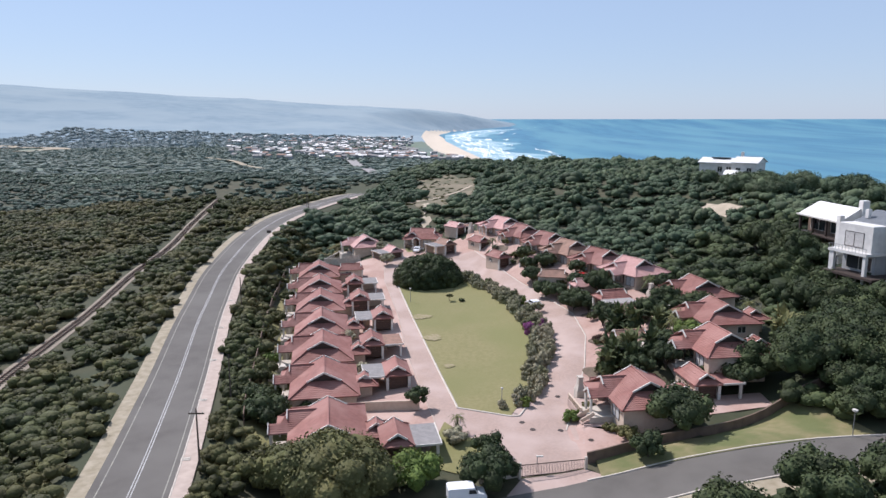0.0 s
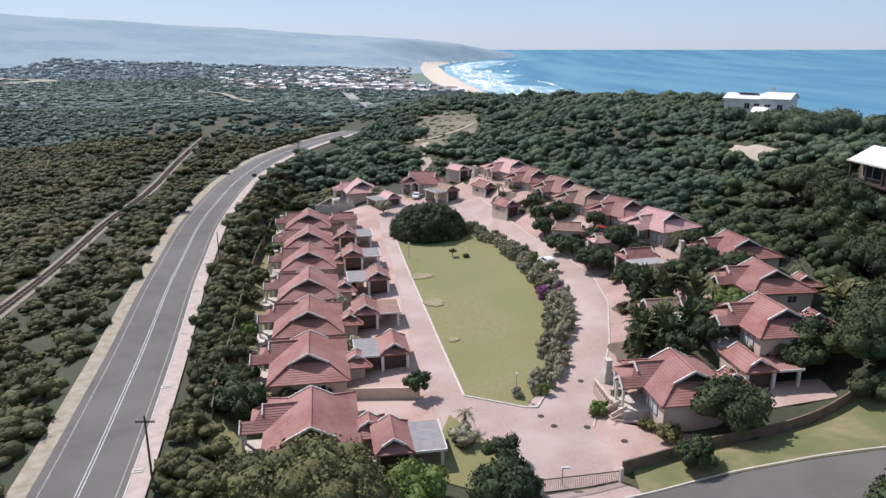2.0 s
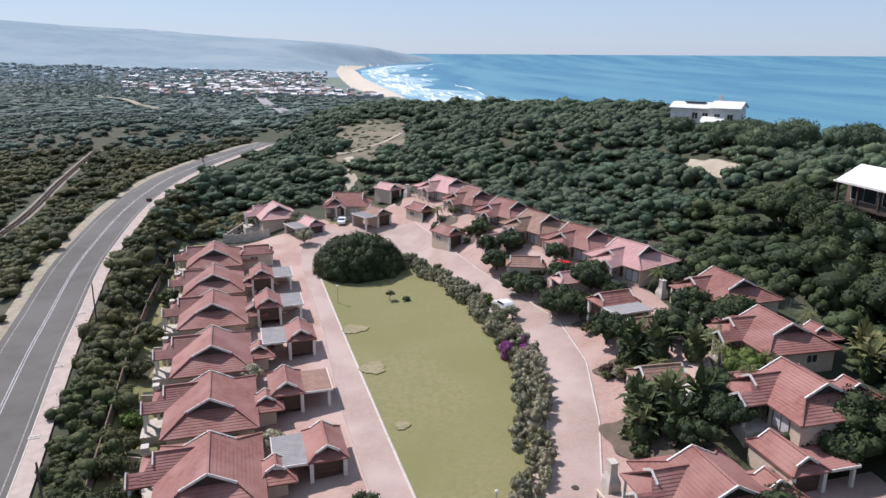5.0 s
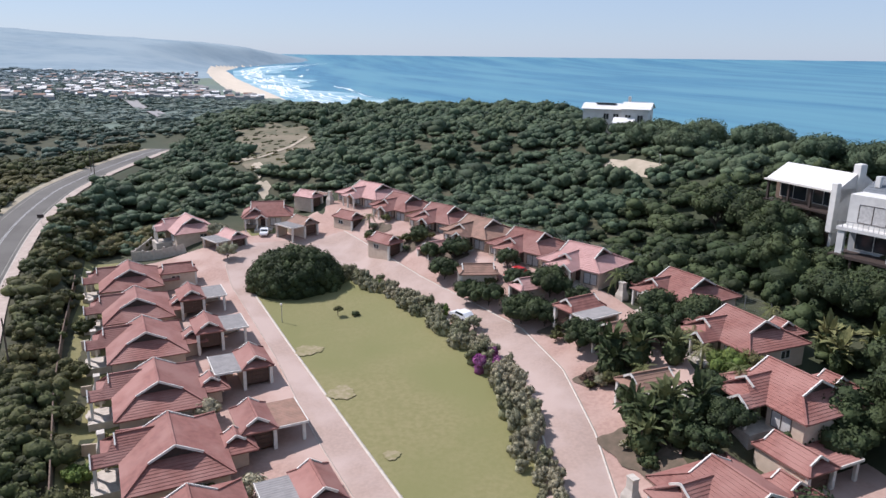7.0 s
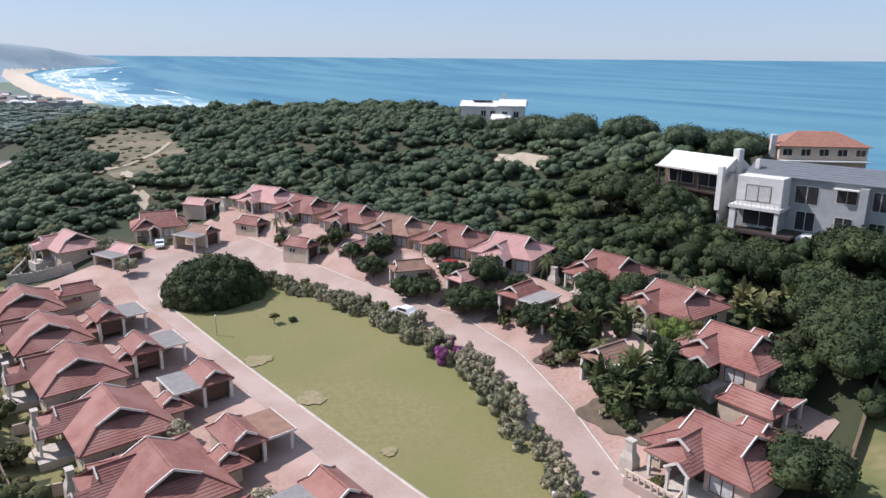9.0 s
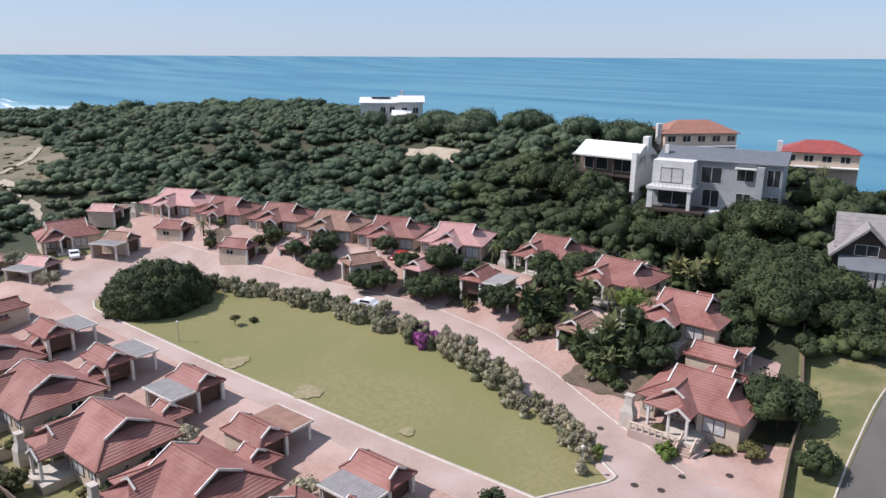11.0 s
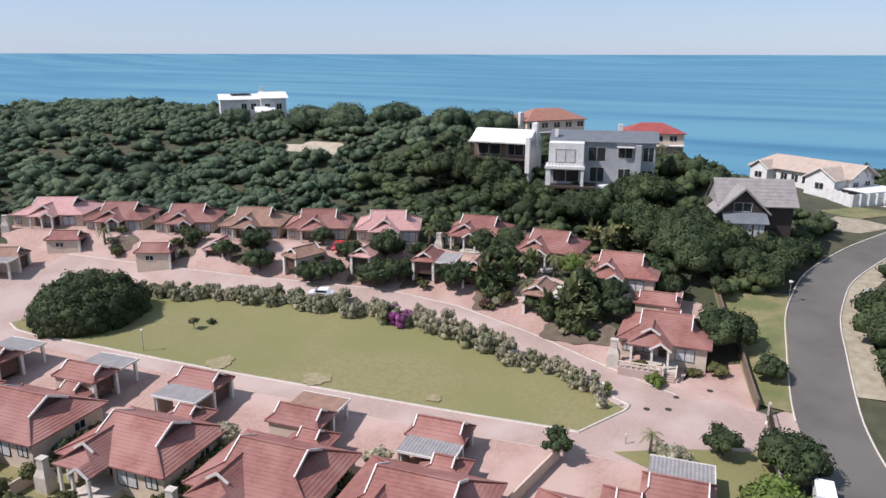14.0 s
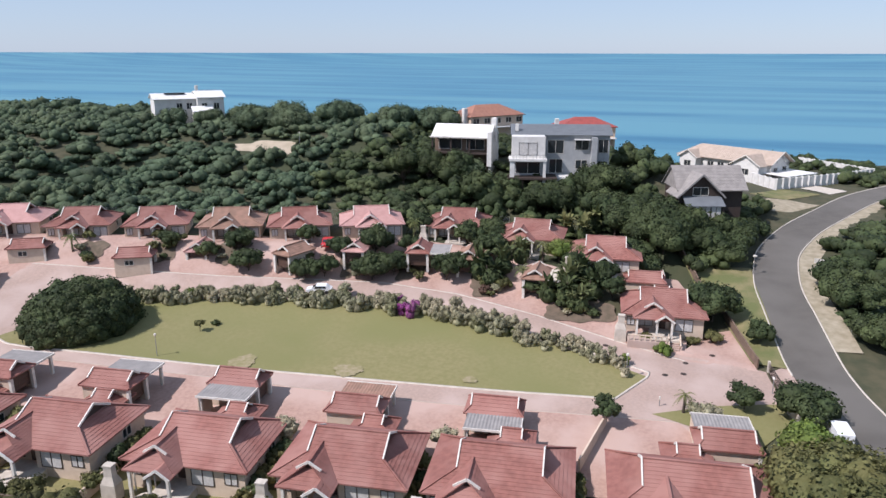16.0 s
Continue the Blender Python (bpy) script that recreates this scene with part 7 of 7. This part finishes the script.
strip("drive", [(113, 66), (118, 61.5)], [(108, 60), (113, 55.5)], 8, 6, 0.14, M_CONCRETE, "pale concrete drive before the boundary wall", "drive")
strip("verge", [(100, 78), (110, 70.5)], [(98, 70), (107, 62)], 8, 6, 0.1, M_VERGE, "grass verge before the boundary wall", "verge")


def far_road(pts, w, mat, label):
    p = np.asarray(pts, float)
    d = np.gradient(p, axis=0)
    d /= np.hypot(*d.T)[:, None]
    n = np.stack([-d[:, 1], d[:, 0]], -1) * w / 2
    return strip("road", p - n, p + n, 40, 3, 2.2, mat, label, "road")


for bx, by, rx_, ry_ in [(26.0, 104.0, 3.6, 5.2), (30.0, 120.0, 3.4, 3.0), (31.5, 134.2, 3.6, 2.2), (29.0, 144.6, 3.4, 1.8), (24.0, 165.6, 3.4, 2.6), (19.5, 177.6, 3.0, 2.6), (15.5, 189.5, 2.2, 2.6), (33.0, 107.0, 3.0, 3.0)]:
    blob("garden_bed", bx, by, rx_, ry_, M_BED, "brown planted garden bed between paved drives", 0.2, category="garden bed")

# patios and awnings behind the western houses
for k, (x, y) in enumerate([(-24.8, 105.6), (-28.0, 120.4), (-31.0, 135.4), (-33.4, 152.0), (-36.2, 167.2), (-38.8, 182.0)]):
    z = zg(x, y)
    ob = Build().tube([(0, 0, -0.3), (0, 0, 0.22)], [1.7, 1.7], 18).done("patio", M_CONCRETE)
    ob.matrix_world = pose(x, y, z)
    tagged(ob, "round pale paved patio on a back lawn", "patio", "patios behind the houses")
    if k in (1, 2, 3, 4):
        aw = empty("awning", pose(x + 2.6, y + 1.6, z, 0, 0, 10), "white flat awning on posts behind a house", "awning", "awnings behind the houses")
        Build().slab([(-1.4, -1.2, 2.3), (1.4, -1.2, 2.45), (1.4, 1.2, 2.45), (-1.4, 1.2, 2.3)], 0.08).done("canopy", M_WHITEWALL, aw)
        for px, py in ((-1.3, -1.1), (-1.3, 1.1)):
            Build().box(px - 0.05, px + 0.05, py - 0.05, py + 0.05, -0.4, 2.25).done("post", M_WHITE, aw)

far_road([(-60, 640), (-92, 803), (-157, 1067), (-240, 1400), (-330, 1620), (-400, 1700), (-380, 1780), (-320, 1830)], 12, M_GREYROOF, "pale far road through the scrub")
far_road([(-760, 1060), (-720, 1180), (-740, 1365), (-860, 1480), (-1000, 1560)], 46, M_GRAVEL, "pale far road bend cut through the scrub")
far_road([(-180, 700), (-230, 800), (-300, 900)], 7, M_GRAVEL, "pale far track through the scrub")

# the far town by the beach
b = Build()
g = np.random.default_rng(11)
count = 0
while count < 520:
    az, dist = radians(g.uniform(-17, 1.5)), 950 + 1300 * g.random() ** 1.2
    x, y = dist * math.sin(az), dist * math.cos(az)
    if float(np.interp(y, COAST_Y, COAST_X)) - x < 150 or (az < radians(-11) and g.random() < 0.6):
        continue
    count += 1
    w, d, h, z = g.uniform(2.6, 6), g.uniform(2.5, 4.5), g.uniform(2.5, 5), zg(x, y)
    swing = g.random() < 0.4
    w, d = (d, w) if swing else (w, d)
    roof = int(g.choice([1, 1, 1, 2, 2, 2, 2, 3]))
    b.box(x - w, x + w, y - d, y + d, z - 2, z + h + 2, 0)
    for s in (-1, 1):
        b.poly([(x - w - 0.5, y + s * (d + 0.5), z + h + 2), (x + w + 0.5, y + s * (d + 0.5), z + h + 2), (x + w + 0.5, y, z + h + 3.6), (x - w - 0.5, y, z + h + 3.6)], roof)
tagged(b.done("town_house", [M_GREYWALL, M_WHITESHEET, M_GREYROOF, M_TILE_BROWN]), "far pale town houses scattered behind the beach", "houses", kind="stuff")

# pale shallow water and lines of surf along the beach
M_SHALLOW = material("pale turquoise shallows", (0.20, 0.36, 0.41), 0.5, (0.13, 0.28, 0.36), 0.02, third=(0.34, 0.47, 0.50), third_scale=0.012, specular=0.2)
yy = np.linspace(700, 3950, 90)
xx = np.interp(yy, COAST_Y, COAST_X)
out = xx + 150 + 45 * np.sin(yy / 170) + 25 * np.sin(yy / 61)
strip("shallow_water", np.stack([xx - 30, yy], -1), np.stack([out, yy], -1), 90, 6, 0.35, M_SHALLOW, "pale turquoise shallow water along the beach", "water", z=lambda x, y: SEA + 86 * (np.hypot(x, y) / 4950) ** 5)
g = np.random.default_rng(5)
vs, fs = [], []
for k in range(150):
    y0 = float(g.uniform(1150, 3900)) if k > 12 else float(g.uniform(-260, -60))
    L = float(g.uniform(50, 330)) * (0.2 if y0 < 200 else 1)
    off = float(abs(g.normal(0, 1)) * 80 + 4)
    wid = float(g.uniform(1.2, 4.0)) * (0.6 + y0 / 2600 if y0 > 200 else 3.0)
    yy = np.linspace(y0, y0 + L, 14)
    xx = np.interp(yy, COAST_Y, COAST_X) + off + 5 * np.sin(yy / 31 + k)
    ww = wid * np.sin(np.linspace(0.05, np.pi - 0.05, 14)) * (1 + 0.5 * np.sin(yy / 9 + k))
    i = len(vs)
    for a, c, w in zip(xx, yy, ww):
        z = SEA + 86 * (math.hypot(a, c) / 4950) ** 5 + 0.7
        vs += [(a - w, c, z), (a + w, c, z)]
    fs += [[i + 2 * q, i + 2 * q + 1, i + 2 * q + 3, i + 2 * q + 2] for q in range(13)]
tagged(mesh_from("surf", vs, fs, M_FOAM), "white lines of breaking surf along the beach", "surf", kind="stuff")
